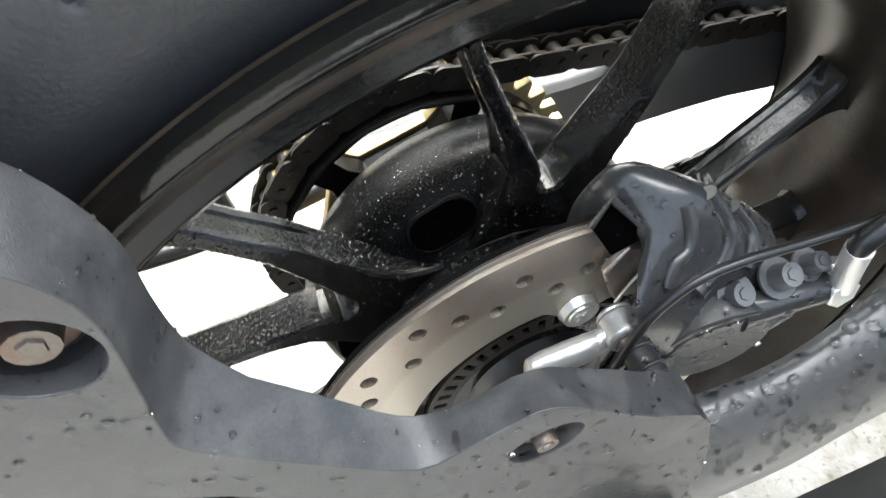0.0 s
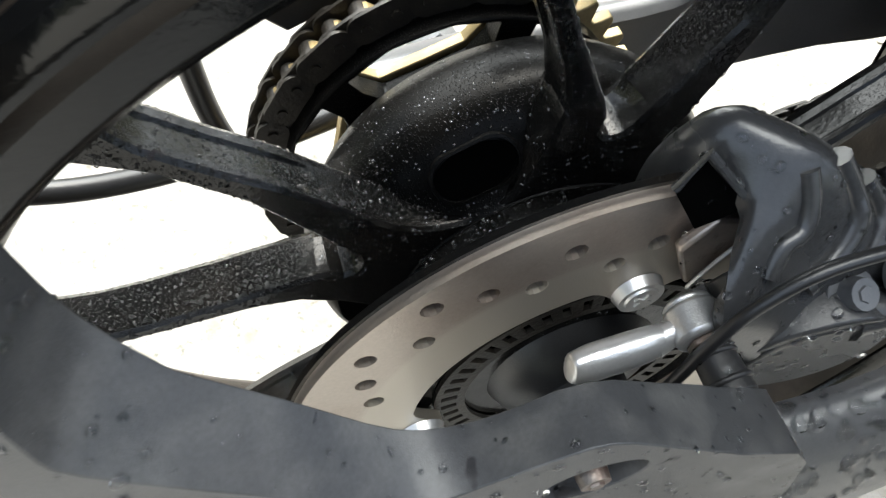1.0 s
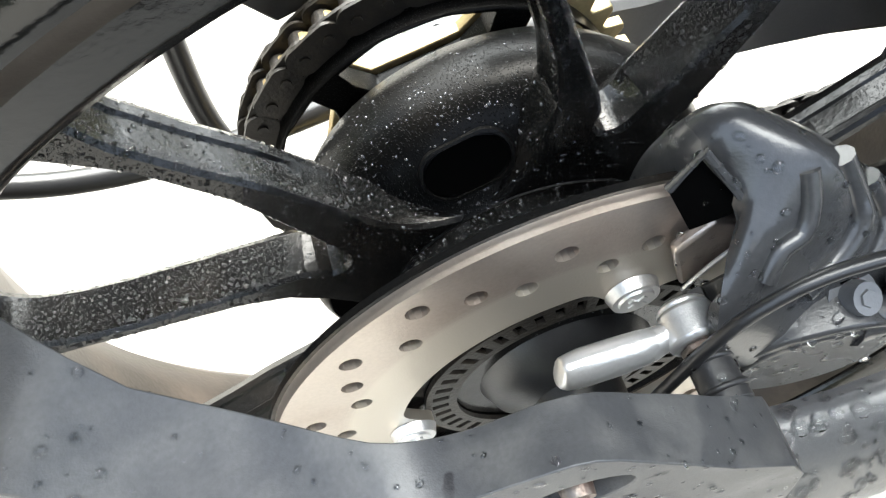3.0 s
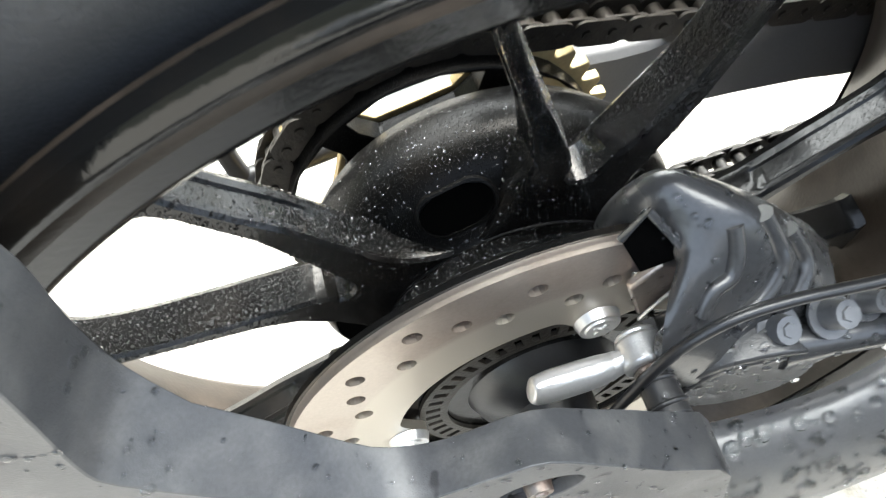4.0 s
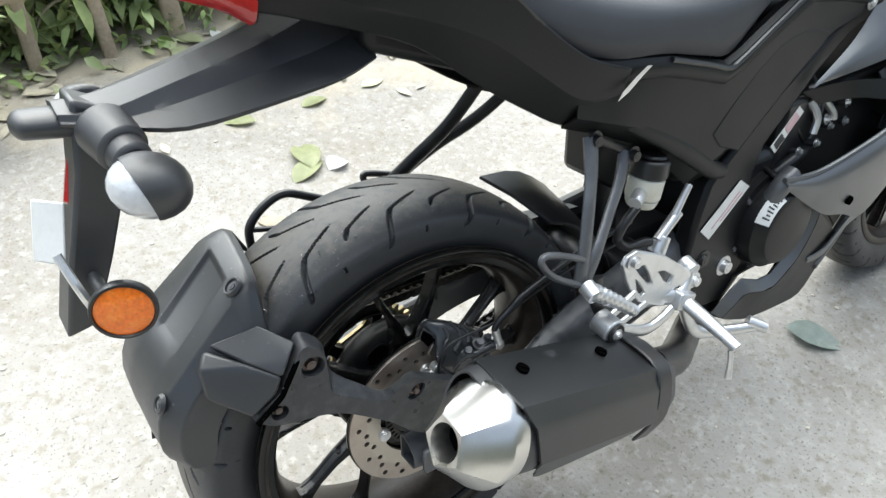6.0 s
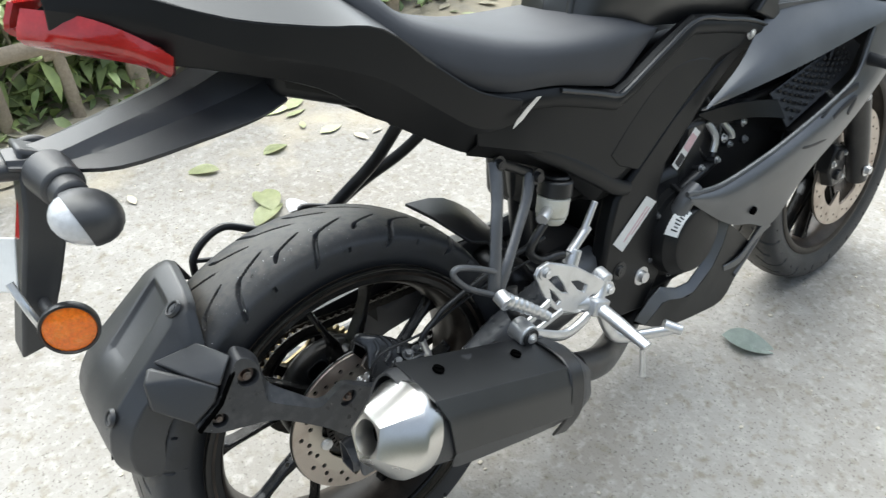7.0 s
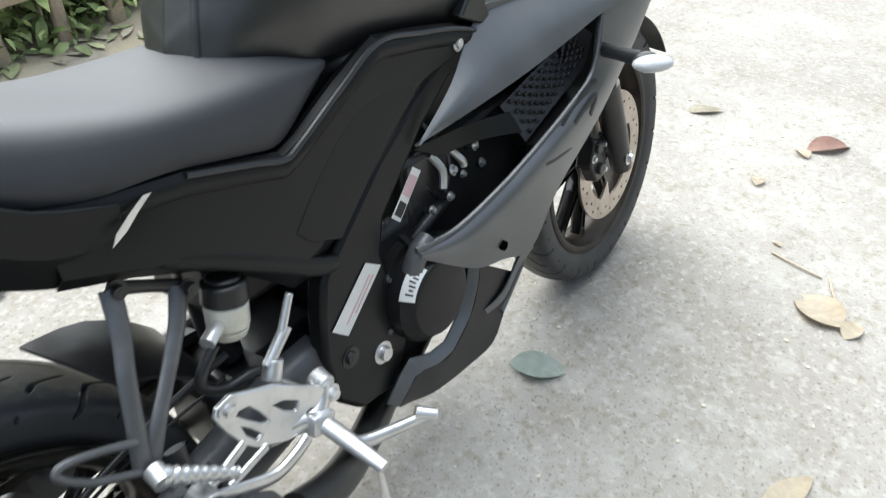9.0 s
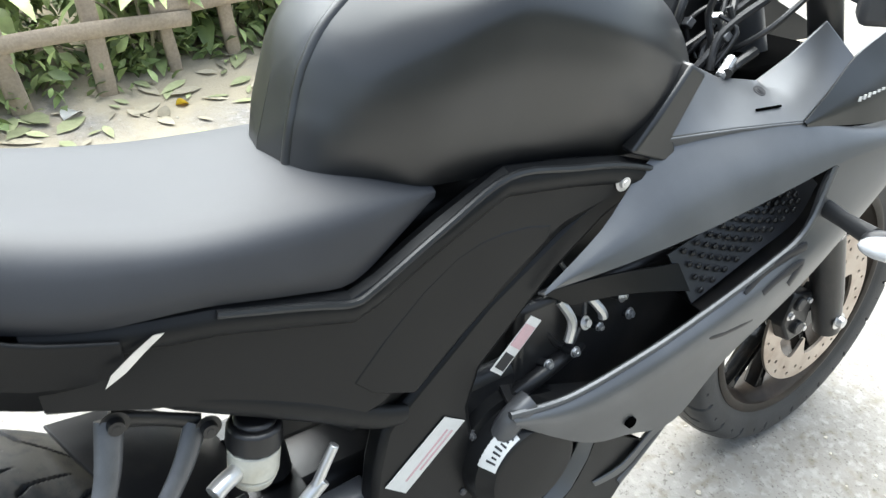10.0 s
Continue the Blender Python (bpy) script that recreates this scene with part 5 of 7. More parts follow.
for pts, r, mat in (([(0.69, -0.10, 0.58), (0.70, -0.112, 0.555), (0.695, -0.114, 0.53)], 0.006, SILVER), ([(0.735, -0.10, 0.57), (0.748, -0.11, 0.55), (0.75, -0.112, 0.54)], 0.006, SILVER), ([(0.66, -0.09, 0.57), (0.69, -0.1, 0.52), (0.74, -0.095, 0.50), (0.80, -0.09, 0.52)], 0.004, HOSE), ([(0.65, -0.08, 0.60), (0.72, -0.09, 0.57), (0.80, -0.085, 0.58)], 0.005, HOSE), ([(0.70, -0.085, 0.62), (0.73, -0.1, 0.56), (0.71, -0.1, 0.50)], 0.003, ALU)):
    part("cable", tube(B(), pts, r, 8, 6), mat, eng)
for x, y, z, r, d in ((0.712, -0.118, 0.548, 0.0055, (0.2, -0.9, 0.3)), (0.700, -0.118, 0.512, 0.0045, (0, -1, 0.1)), (0.775, -0.112, 0.560, 0.0060, (0.3, -0.9, 0.2)), (0.742, -0.112, 0.528, 0.0040, (0, -1, 0)), (0.800, -0.105, 0.520, 0.0050, (0.1, -1, 0.2)), (0.665, -0.112, 0.505, 0.0045, (0, -1, 0.2))):
    part("clamp_band", tube(B(), [(x, y + 0.040, z - 0.004), (x, y + 0.012, z), (x + 0.003, y, z + 0.002)], r * 1.25, 12, 3), HOSE, eng)
    bolt(eng, (x + 0.003, y, z + 0.002), r, 0.006, d, SILVER, name="fitting")
# dark box added as backing, so the fairing opening reads as shaded
part("air_duct", box(B(), (0.83, -0.02, 0.59), (0.48, 0.12, 0.24)), PANEL, bike, bevel=0.01)
part("inner_liner", sheet(B(), [[(0.86, -0.166, 0.537), (0.95, -0.174, 0.566), (1.043, -0.178, 0.600), (1.085, -0.178, 0.655), (1.10, -0.178, 0.69)], [(0.92, -0.05, 0.50), (1.0, -0.05, 0.53), (1.09, -0.05, 0.57), (1.12, -0.05, 0.64), (1.12, -0.05, 0.70)]], 0.003, 2, 4, False, True, (0, 0, 1)), CASTING, bike, "black inner fairing liner")
part("lower_liner", sheet(B(), [[(0.60, -0.14, 0.480), (0.70, -0.152, 0.44), (0.80, -0.152, 0.40), (0.86, -0.146, 0.37), (0.93, -0.160, 0.44), (1.03, -0.170, 0.51)], [(0.62, -0.06, 0.50), (0.72, -0.06, 0.46), (0.82, -0.06, 0.42), (0.88, -0.06, 0.40), (0.95, -0.06, 0.46), (1.05, -0.06, 0.53)]], 0.003, 2, 4, False, True, (0, 0, 1)), CASTING, bike, "black lower fairing liner")
rad = part("radiator", box(B(), (0.985, 0, 0.56), (0.03, 0.28, 0.20), (0, 18, 0)), CASTING, bike, "black finned radiator", bevel=0.004)
for k in range(26):
    part("radiator_fin", box(B(), (0.966, -0.125 + 0.01 * k, 0.566), (0.012, 0.0022, 0.18), (0, 18, 0)), ALU, rad)
# rear shock, battery tray, other dark parts and added fillers under the seat
part("rear_shock", tube(B(), [(0.345, 0, 0.66), (0.365, 0, 0.42)], 0.022, 18, 2, False), CASTING, bike, "black rear shock absorber")
part("under_tray", plate(B(), [(-0.06, 0.79), (0.10, 0.73), (0.25, 0.66), (0.36, 0.60), (0.46, 0.56), (0.46, 0.72), (0.20, 0.80), (-0.06, 0.86)], -0.078, 0.078), PANEL, bike, bevel=0.01)
# two dark blocks added to hide bright ground behind the frame
part("battery_box", box(B(), (0.395, 0.0, 0.575), (0.12, 0.13, 0.13)), PANEL, bike, bevel=0.012)
part("rear_crankcase", box(B(), (0.405, 0.02, 0.350), (0.20, 0.13, 0.13)), CASTING, bike, bevel=0.02)
part("airbox", box(B(), (0.56, 0, 0.62), (0.26, 0.15, 0.24)), PANEL, bike, bevel=0.02)
part("inner_mudguard", sheet(B(), [[(0.168, 0.046, 0.553), (0.24, 0.050, 0.538), (0.31, 0.05, 0.480), (0.34, 0.05, 0.40)], [(0.185, 0.0, 0.540), (0.245, 0.0, 0.520), (0.31, 0.0, 0.465), (0.34, 0.0, 0.39)], [(0.212, -0.050, 0.510), (0.255, -0.055, 0.492), (0.31, -0.058, 0.440), (0.34, -0.058, 0.38)]], 0.005, 3, 3, False, True, (-0.5, 0, 1)), CASTING, bike, "dusty black inner mudguard in front of the tyre", bevel=0.001)
part("chain_guard", sheet(B(), [[(-0.02, 0.075, 0.432), (0.10, 0.078, 0.445), (0.24, 0.078, 0.452), (0.36, 0.076, 0.44)], [(-0.02, 0.048, 0.436), (0.10, 0.046, 0.448), (0.24, 0.046, 0.456), (0.36, 0.046, 0.444)]], 0.003, 2, 4, False, True, (0, 0, 1)), CASTING, bike, "black chain guard")
part("chain_cover", plate(B(), [(-0.095, 0.384), (-0.060, 0.402), (-0.026, 0.414), (0.019, 0.428), (0.057, 0.434), (0.109, 0.436), (0.20, 0.436), (0.30, 0.432), (0.30, 0.322), (0.24, 0.320), (0.180, 0.322), (0.150, 0.318), (0.128, 0.336), (0.110, 0.362), (0.07, 0.386), (0.02, 0.398), (-0.03, 0.394), (-0.08, 0.372)], 0.088, 0.093), CASTING, bike, "black plastic chain cover behind the sprocket", bevel=0.001)

# left side: guard loop, hanger and side stand seen past the wheel
part("guard_loop", tube(B(), [(0.03, 0.106, 0.520), (-0.05, 0.106, 0.566), (-0.090, 0.106, 0.581), (-0.128, 0.108, 0.556), (-0.134, 0.106, 0.520), (-0.126, 0.105, 0.42), (-0.118, 0.104, 0.33), (-0.108, 0.104, 0.29)], 0.0055, 10, 6), HOSE, bike, "black steel guard loop on the far side")
part("guard_rail", tube(B(), [(-0.30, 0.12, 0.30), (-0.22, 0.106, 0.288), (-0.16, 0.104, 0.284), (-0.08, 0.104, 0.300), (0.02, 0.104, 0.34)], 0.0060, 10, 6), HOSE, bike)
part("guard_cross_rod", tube(B(), [(-0.135, 0.106, 0.548), (-0.09, 0.104, 0.538), (-0.02, 0.1, 0.53)], 0.0035, 8, 4), HOSE, bike)
lh = part("left_hanger", tube(B(), [(0.205, 0.10, 0.655), (0.17, 0.12, 0.60), (0.125, 0.14, 0.555), (0.09, 0.145, 0.53)], 0.011, 12, 5, True, 0.6), CASTING, bike, "black left pillion hanger with a folded peg")
part("second_arm", tube(B(), [(0.275, 0.10, 0.645), (0.22, 0.12, 0.60), (0.16, 0.14, 0.566), (0.10, 0.145, 0.535)], 0.010, 12, 5, True, 0.6), CASTING, lh)
part("left_peg", tube(B(), [(0.10, 0.15, 0.535), (0.055, 0.155, 0.548), (0.06, 0.155, 0.53), (0.10, 0.155, 0.518)], 0.005, 10, 5), CASTING, lh)
st = part("side_stand", tube(B(), [(0.46, 0.10, 0.27), (0.44, 0.17, 0.16), (0.42, 0.222, 0.052)], 0.011, 14, 5), CASTING, bike, "black side stand on the ground")
part("stand_foot", box(B(), (0.418, 0.228, 0.0485), (0.05, 0.035, 0.008), (10, 0, 0)), CASTING, st, bevel=0.002)

# ---- bodywork ----
tank_rows = []


def raked(x, z):
    """The tank's rear leans forward with height."""
    return x + 0.35 * max(z - 0.79, 0.0) * min(max((0.66 - x) / 0.26, 0.0), 1.0)


for x, half in ((0.398, [(-0.0004, 0.775), (-0.0004, 0.80), (-0.0004, 0.830), (-0.0004, 0.850), (-0.0002, 0.858), (0, 0.860)]),
                (0.404, [(-0.038, 0.778), (-0.042, 0.822), (-0.041, 0.858), (-0.036, 0.880), (-0.020, 0.890), (0, 0.892)]),
                (0.418, [(-0.064, 0.782), (-0.070, 0.825), (-0.069, 0.864), (-0.060, 0.900), (-0.032, 0.914), (0, 0.918)]),
                (0.440, [(-0.086, 0.788), (-0.094, 0.828), (-0.096, 0.850), (-0.090, 0.878), (-0.046, 0.932), (0, 0.942)]),
                (0.470, [(-0.098, 0.780), (-0.112, 0.820), (-0.117, 0.858), (-0.112, 0.893), (-0.056, 0.948), (0, 0.958)]),
                (0.506, [(-0.108, 0.770), (-0.126, 0.812), (-0.133, 0.866), (-0.127, 0.906), (-0.064, 0.958), (0, 0.967)]),
                (0.552, [(-0.108, 0.764), (-0.129, 0.806), (-0.142, 0.868), (-0.134, 0.920), (-0.068, 0.966), (0, 0.975)]),
                (0.600, [(-0.108, 0.758), (-0.131, 0.802), (-0.146, 0.862), (-0.139, 0.921), (-0.072, 0.972), (0, 0.982)]),
                (0.700, [(-0.108, 0.748), (-0.131, 0.790), (-0.146, 0.848), (-0.140, 0.893), (-0.080, 0.960), (0, 0.975)]),
                (0.780, [(-0.108, 0.738), (-0.126, 0.772), (-0.132, 0.820), (-0.126, 0.858), (-0.072, 0.925), (0, 0.940)]),
                (0.840, [(-0.100, 0.735), (-0.112, 0.755), (-0.114, 0.792), (-0.106, 0.828), (-0.062, 0.885), (0, 0.898)])):
    if x > 0.43:
        # full sides under a soft shoulder
        (by, bz), cy, cz = (half[0][0] + 0.006, half[0][1]), half[2][0] + 0.003, half[3][1] - 0.004
        half = [(by, bz), (by + (cy - by) * 0.62, bz + (cz - bz) * 0.30), (by + (cy - by) * 0.96, bz + (cz - bz) * 0.62), (cy - 0.001, bz + (cz - bz) * 0.86), (cy * 0.985, cz + 0.006), (cy * 0.84, cz + (half[4][1] - cz) * 0.56), half[4], half[5]]
    else:
        half = [tuple(np.interp(u, range(6), [p[j] for p in half]) for j in (0, 1)) for u in (0, 1, 1.6, 2.2, 2.7, 3.4, 4, 5)]
    tank_rows.append(mirrored([(raked(x, z), y, z) for y, z in half]))
tank = part("fuel_tank", sheet(B(), tank_rows, 0.004, 5, 5, True, True, (0, 0, 1)), PAINT, bike, "matte black fuel tank with sculpted sides", angle=60)
skin = [(v.co.copy(), v.normal.copy()) for v in tank.data.vertices if v.normal.dot(v.co - Vector((0.62, 0, 0.84))) > 0]


def on_tank(p, sink):
    """A point on the tank's skin, a little below it."""
    p = Vector(p)
    at, n = min(skin, key=lambda q: (q[0] - p).length)
    return tuple(p - n * ((p - at).dot(n) + sink))


line = spline([(0.4085, -0.0440, 0.785), (0.4140, -0.0450, 0.830), (0.4225, -0.0440, 0.861), (0.4405, -0.0455, 0.890), (0.4640, -0.0465, 0.9155), (0.505, -0.0490, 0.942), (0.56, -0.051, 0.956)], 4)
part("tank_ridge", tube(B(), [on_tank(p, 0.0046) for p in line], 0.0072, 14, 3, True), PAINT, tank, "raised ridge round the tank rear")
bm = lathe(B(), [(0.0, 0), (0.040, 0), (0.044, 0.004), (0.044, 0.010), (0.0, 0.010)], (0, 0, 0), 40)
part("filler_cap", shift(bm, Matrix.Translation((0.66, 0, 0.978)) @ pose(0, 0, 0, -90, 0, 0)), ALU, tank)

seat_rows = []
for x, half in ((0.000, [(-0.070, 0.885), (-0.074, 0.895), (-0.058, 0.910), (0, 0.916)]), (0.030, [(-0.078, 0.862), (-0.083, 0.878), (-0.064, 0.902), (0, 0.910)]),
                (0.065, [(-0.090, 0.815), (-0.095, 0.840), (-0.074, 0.878), (0, 0.888)]), (0.100, [(-0.101, 0.788), (-0.106, 0.812), (-0.084, 0.848), (0, 0.852)]),
                (0.150, [(-0.112, 0.762), (-0.118, 0.788), (-0.094, 0.828), (0, 0.832)]), (0.220, [(-0.121, 0.740), (-0.128, 0.766), (-0.104, 0.806), (0, 0.812)]),
                (0.300, [(-0.124, 0.732), (-0.132, 0.757), (-0.112, 0.790), (0, 0.797)]), (0.380, [(-0.122, 0.714), (-0.130, 0.742), (-0.112, 0.784), (0, 0.796)]),
                (0.430, [(-0.118, 0.706), (-0.126, 0.738), (-0.110, 0.782), (0, 0.800)]), (0.480, [(-0.112, 0.732), (-0.118, 0.752), (-0.104, 0.778), (0, 0.800)]),
                (0.522, [(-0.104, 0.755), (-0.108, 0.760), (-0.098, 0.768), (0, 0.780)])):
    seat_rows.append(mirrored([(x, y, z) for y, z in half]))
seat = part("rider_seat", sheet(B(), seat_rows, 0.012, 4, 5, True, True, (0, 0, 1)), VINYL, bike, "grey-black vinyl rider seat")
rows = []
for x, half in ((-0.235, [(-0.030, 0.935), (-0.036, 0.945), (-0.024, 0.952), (0, 0.954)]), (-0.18, [(-0.058, 0.928), (-0.064, 0.942), (-0.048, 0.956), (0, 0.960)]), (-0.10, [(-0.066, 0.920), (-0.073, 0.936), (-0.056, 0.950), (0, 0.955)]),
                (-0.03, [(-0.068, 0.908), (-0.075, 0.924), (-0.058, 0.938), (0, 0.943)]), (0.010, [(-0.062, 0.900), (-0.068, 0.912), (-0.052, 0.924), (0, 0.928)])):
    rows.append(mirrored([(x, y, z) for y, z in half]))
part("pillion_seat", sheet(B(), rows, 0.010, 4, 4, True, True, (0, 0, 1)), VINYL, bike, "slim grey-black vinyl pillion seat")

# tail cowl and side cover, right and left
TX = [-0.250, -0.190, -0.105, -0.02, 0.05, 0.115, 0.175, 0.24]
T_IN = [(-0.050, 0.932), (-0.064, 0.926), (-0.070, 0.916), (-0.078, 0.900), (-0.088, 0.858), (-0.104, 0.800), (-0.116, 0.762), (-0.122, 0.740)]
T_CR = [(-0.060, 0.922), (-0.082, 0.914), (-0.106, 0.880), (-0.118, 0.860), (-0.122, 0.846), (-0.124, 0.795), (-0.128, 0.752), (-0.131, 0.728)]
T_MD = [(-0.062, 0.905), (-0.084, 0.888), (-0.106, 0.850), (-0.116, 0.820), (-0.118, 0.790), (-0.118, 0.745), (-0.118, 0.705), (-0.118, 0.690)]
T_LO = [(-0.052, 0.880), (-0.076, 0.852), (-0.090, 0.825), (-0.096, 0.792), (-0.094, 0.742), (-0.090, 0.700), (-0.088, 0.665), (-0.086, 0.640)]
CX = [0.180, 0.245, 0.310, 0.385, 0.425, 0.450, 0.520, 0.592, 0.670, 0.745, 0.822]
C_TOP = [0.752, 0.737, 0.729, 0.708, 0.696, 0.704, 0.740, 0.772, 0.761, 0.746, 0.718]
C_LOW = [0.660, 0.636, 0.606, 0.552, 0.515, 0.520, 0.574, 0.630, 0.682, 0.706, 0.706]
C_YB = [-0.088, -0.088, -0.088, -0.086, -0.090, -0.096, -0.108, -0.113, -0.114, -0.115, -0.114]
for s in (1, -1):
    rows = [[(x, s * y, z) for x, (y, z) in zip(TX, r)] for r in (T_IN, T_CR, T_MD, T_LO)]
    tail = part("tail_cowl", sheet(B(), rows[1:], 0.004, 3, 4, False, True, (0, -s, 0)), PANEL, bike, "satin black tail cowl", bevel=0.002, angle=20)
    top = [[(x, y, z) for x, y, z in r[1:6]] for r in rows[:2]]
    part("top_panel", sheet(B(), top, 0.004, 2, 4, False, True, (0, 0, 1)), PAINT, tail, "matte dark grey upper tail panel")
    rim_rows = [[(x, -s * (w - (0.012, 0.004, 0, 0, 0, 0, 0, 0, 0, 0, 0)[i]), z + dz) for i, (x, z) in enumerate(zip(CX, C_TOP))] for w, dz in ((0.106, 0.0), (0.116, 0.002), (0.124, -0.002), (0.1285, -0.010), (0.1290, -0.018), (0.1265, -0.024), (0.1235, -0.027))]
    low_rows = [[(x, -s * (0.112 if x < 0.2 else 0.1225), z * (1 - k) + k * l - 0.027 * (1 - k)) for x, z, l in zip(CX, C_TOP, C_LOW)] for k in (0.35, 0.7)] + [[(x, s * y, z) for x, y, z in zip(CX, C_YB, C_LOW)]]
    cov = part("side_cover", sheet(B(), rim_rows + low_rows, 0.003, 2, 4, False, False, (0, -s, 0)), PANEL, bike, "satin black side cover below the tank", angle=28)
    if s == 1:
        bolt(cov, (0.744, -0.1245, 0.722), 0.007, 0.005)
        # tube in glossier paint, added for the sky highlight along the rim
        part("rim_bead", tube(B(), [(x, -0.1268, z - 0.005) for x, z in zip(CX[2:], C_TOP[2:])], 0.0038, 8, 5, True), PAINT, cov, "raised rim of the cover, glossier paint for its sky highlight")
        decal(cov, [(0.222, 0.695), (0.228, 0.705), (0.246, 0.718), (0.262, 0.7275), (0.270, 0.7265), (0.254, 0.7155), (0.238, 0.703)], SILVER, "chrome_strip", "short bright chrome strip", lambda x, z: -0.130 - 0.002 * (z - 0.69) / 0.04)
        part("recess_panel", plate(B(), [(0.650, 0.698), (0.620, 0.706), (0.590, 0.708), (0.562, 0.706), (0.535, 0.698), (0.497, 0.674), (0.455, 0.638), (0.420, 0.602), (0.440, 0.580), (0.484, 0.562), (0.540, 0.608), (0.600, 0.654), (0.645, 0.682)], lambda x, z: -0.1232 - 0.02 * max(0.0, 0.705 + 0.55 * min(x - 0.58, 0) - z), -0.118), PANEL, cov, "lighter sloped recess of the cover", bevel=0.002)
        part("lower_rail", tube(B(), [(0.215, -0.104, 0.684), (0.272, -0.113, 0.652), (0.369, -0.115, 0.594), (0.440, -0.114, 0.546), (0.476, -0.112, 0.530)], 0.014, 14, 6, True, 0.75, [0.003, 0.012, 0.0135, 0.0135, 0.011]), PANEL, cov, "rounded lower rail of the cover")

# tail light
tl = [[(-0.262, -0.030, 0.905), (-0.225, -0.072, 0.897), (-0.188, -0.086, 0.876), (-0.158, -0.090, 0.850)], [(-0.272, -0.030, 0.880), (-0.232, -0.074, 0.874), (-0.195, -0.086, 0.860), (-0.160, -0.088, 0.836)], [(-0.255, -0.028, 0.868), (-0.222, -0.066, 0.860), (-0.188, -0.078, 0.848), (-0.164, -0.080, 0.832)]]
part("tail_light", sheet(B(), [mirrored(r) for r in tl], 0.006, 3, 4, True, True, (-1, 0, 0)), RED, bike, "red tail light lens")

# rear mudguard (plate carrier) with indicators, reflectors and a plate
fx = [-0.312, -0.278, -0.225, -0.145, -0.085, -0.045]
low = [(-0.026, 0.768), (-0.036, 0.762), (-0.068, 0.758), (-0.082, 0.768), (-0.083, 0.775), (-0.072, 0.782)]
mid = [(-0.024, 0.770), (-0.031, 0.764), (-0.040, 0.769), (-0.050, 0.784), (-0.056, 0.797), (-0.050, 0.806)]
ridge = [(-0.022, 0.775), (-0.027, 0.772), (-0.030, 0.783), (-0.034, 0.802), (-0.040, 0.824), (-0.040, 0.836)]
crown = [(0, 0.780), (0, 0.780), (0, 0.790), (0, 0.810), (0, 0.832), (0, 0.842)]
rows = [mirrored([(x, *p) for p in col]) for x, col in zip(fx, zip(low, mid, ridge, crown))]
fender = part("rear_mudguard", sheet(B(), rows, 0.005, 4, 3, True, False, (0, 0, 1)), PLASTIC, bike, "grey-black plastic rear mudguard and plate carrier", bevel=0.003, angle=15)
lampm = Matrix.Translation((-0.324, 0, 0.764)) @ pose(0, 0, 0, 0, 8, 0) @ Matrix.Diagonal((1.0, 1.0, 0.62, 1))
bm = B()
cyl(bm, (0.022, 0, 0), (-0.012, 0, 0), 0.021, 0.0195, seg=24)
ball(bm, (-0.012, 0, 0), 0.0195, (0.55, 1, 1), 20)
part("plate_lamp", shift(bm, lampm), PLASTIC, fender, "rounded plate lamp housing")
part("plate_post", plate(B(), [(-0.300, 0.785), (-0.262, 0.765), (-0.268, 0.720), (-0.300, 0.640), (-0.330, 0.575), (-0.358, 0.570), (-0.338, 0.640), (-0.312, 0.720)], -0.022, 0.022), PLASTIC, fender, bevel=0.004)
for s in (-1, 1):
    bm = B()
    cyl(bm, (-0.282, s * 0.022, 0.757), (-0.276, s * 0.062, 0.748), 0.024, 0.021, seg=24)
    cyl(bm, (-0.279, s * 0.040, 0.752), (-0.274, s * 0.078, 0.743), 0.0185, 0.0165, seg=24)
    ind = part("rear_indicator", bm, PLASTIC, fender, "grey-black indicator on a rubber stalk", bevel=0.004)
    bm = ball(B(), (0, 0, 0), 0.034, (1.0, 0.95, 0.80), 24)
    shift(bm, Matrix.Translation((-0.272, s * 0.098, 0.730)) @ pose(0, 0, 0, 0, 25, -20 * s))
    bmesh.ops.bisect_plane(bm, geom=[*bm.verts, *bm.edges, *bm.faces], plane_co=(-0.280, s * 0.098, 0.728), plane_no=(-1, 0, -0.3), clear_outer=True)
    part("indicator_body", bm, PLASTIC, ind)
    bm = ball(B(), (0, 0, 0), 0.0325, (1.0, 0.95, 0.80), 24)
    shift(bm, Matrix.Translation((-0.272, s * 0.098, 0.730)) @ pose(0, 0, 0, 0, 25, -20 * s))
    bmesh.ops.bisect_plane(bm, geom=[*bm.verts, *bm.edges, *bm.faces], plane_co=(-0.280, s * 0.098, 0.728), plane_no=(1, 0, 0.3), clear_outer=True)
    part("indicator_lens", bm, CLEAR, ind, "clear indicator lens")
part("rear_reflector", box(B(), (-0.308, 0.000, 0.711), (0.008, 0.026, 0.052), (0, 24, 28)), RED, fender, "small red rear reflector", bevel=0.003)
part("number_plate", box(B(), (-0.343, 0.004, 0.666), (0.003, 0.034, 0.056), (0, 20, 40)), WHITE, fender, "plain white number plate", bevel=0.0015)
bm = lathe(B(), [(0.0, 0.004), (0.0285, 0.004), (0.0325, 0.002), (0.0335, -0.004), (0.0325, -0.008), (0.0300, -0.0085), (0.0285, -0.006), (0.0, -0.006)], (0, 0, 0), 48)
refm = Matrix.Translation((-0.312, -0.078, 0.619)) @ pose(0, 0, 0, 0, 0, -18) @ Matrix.Diagonal((0.84, 0.9, 0.84, 1))
reflector = part("side_reflector", shift(bm, refm), HOSE, fender, "round orange side reflector in a black ring")
bm = lathe(B(), [(0.0, -0.0095), (0.012, -0.0092), (0.022, -0.0084), (0.0287, -0.0066), (0.0287, -0.004), (0.0, -0.004)], (0, 0, 0), 48)
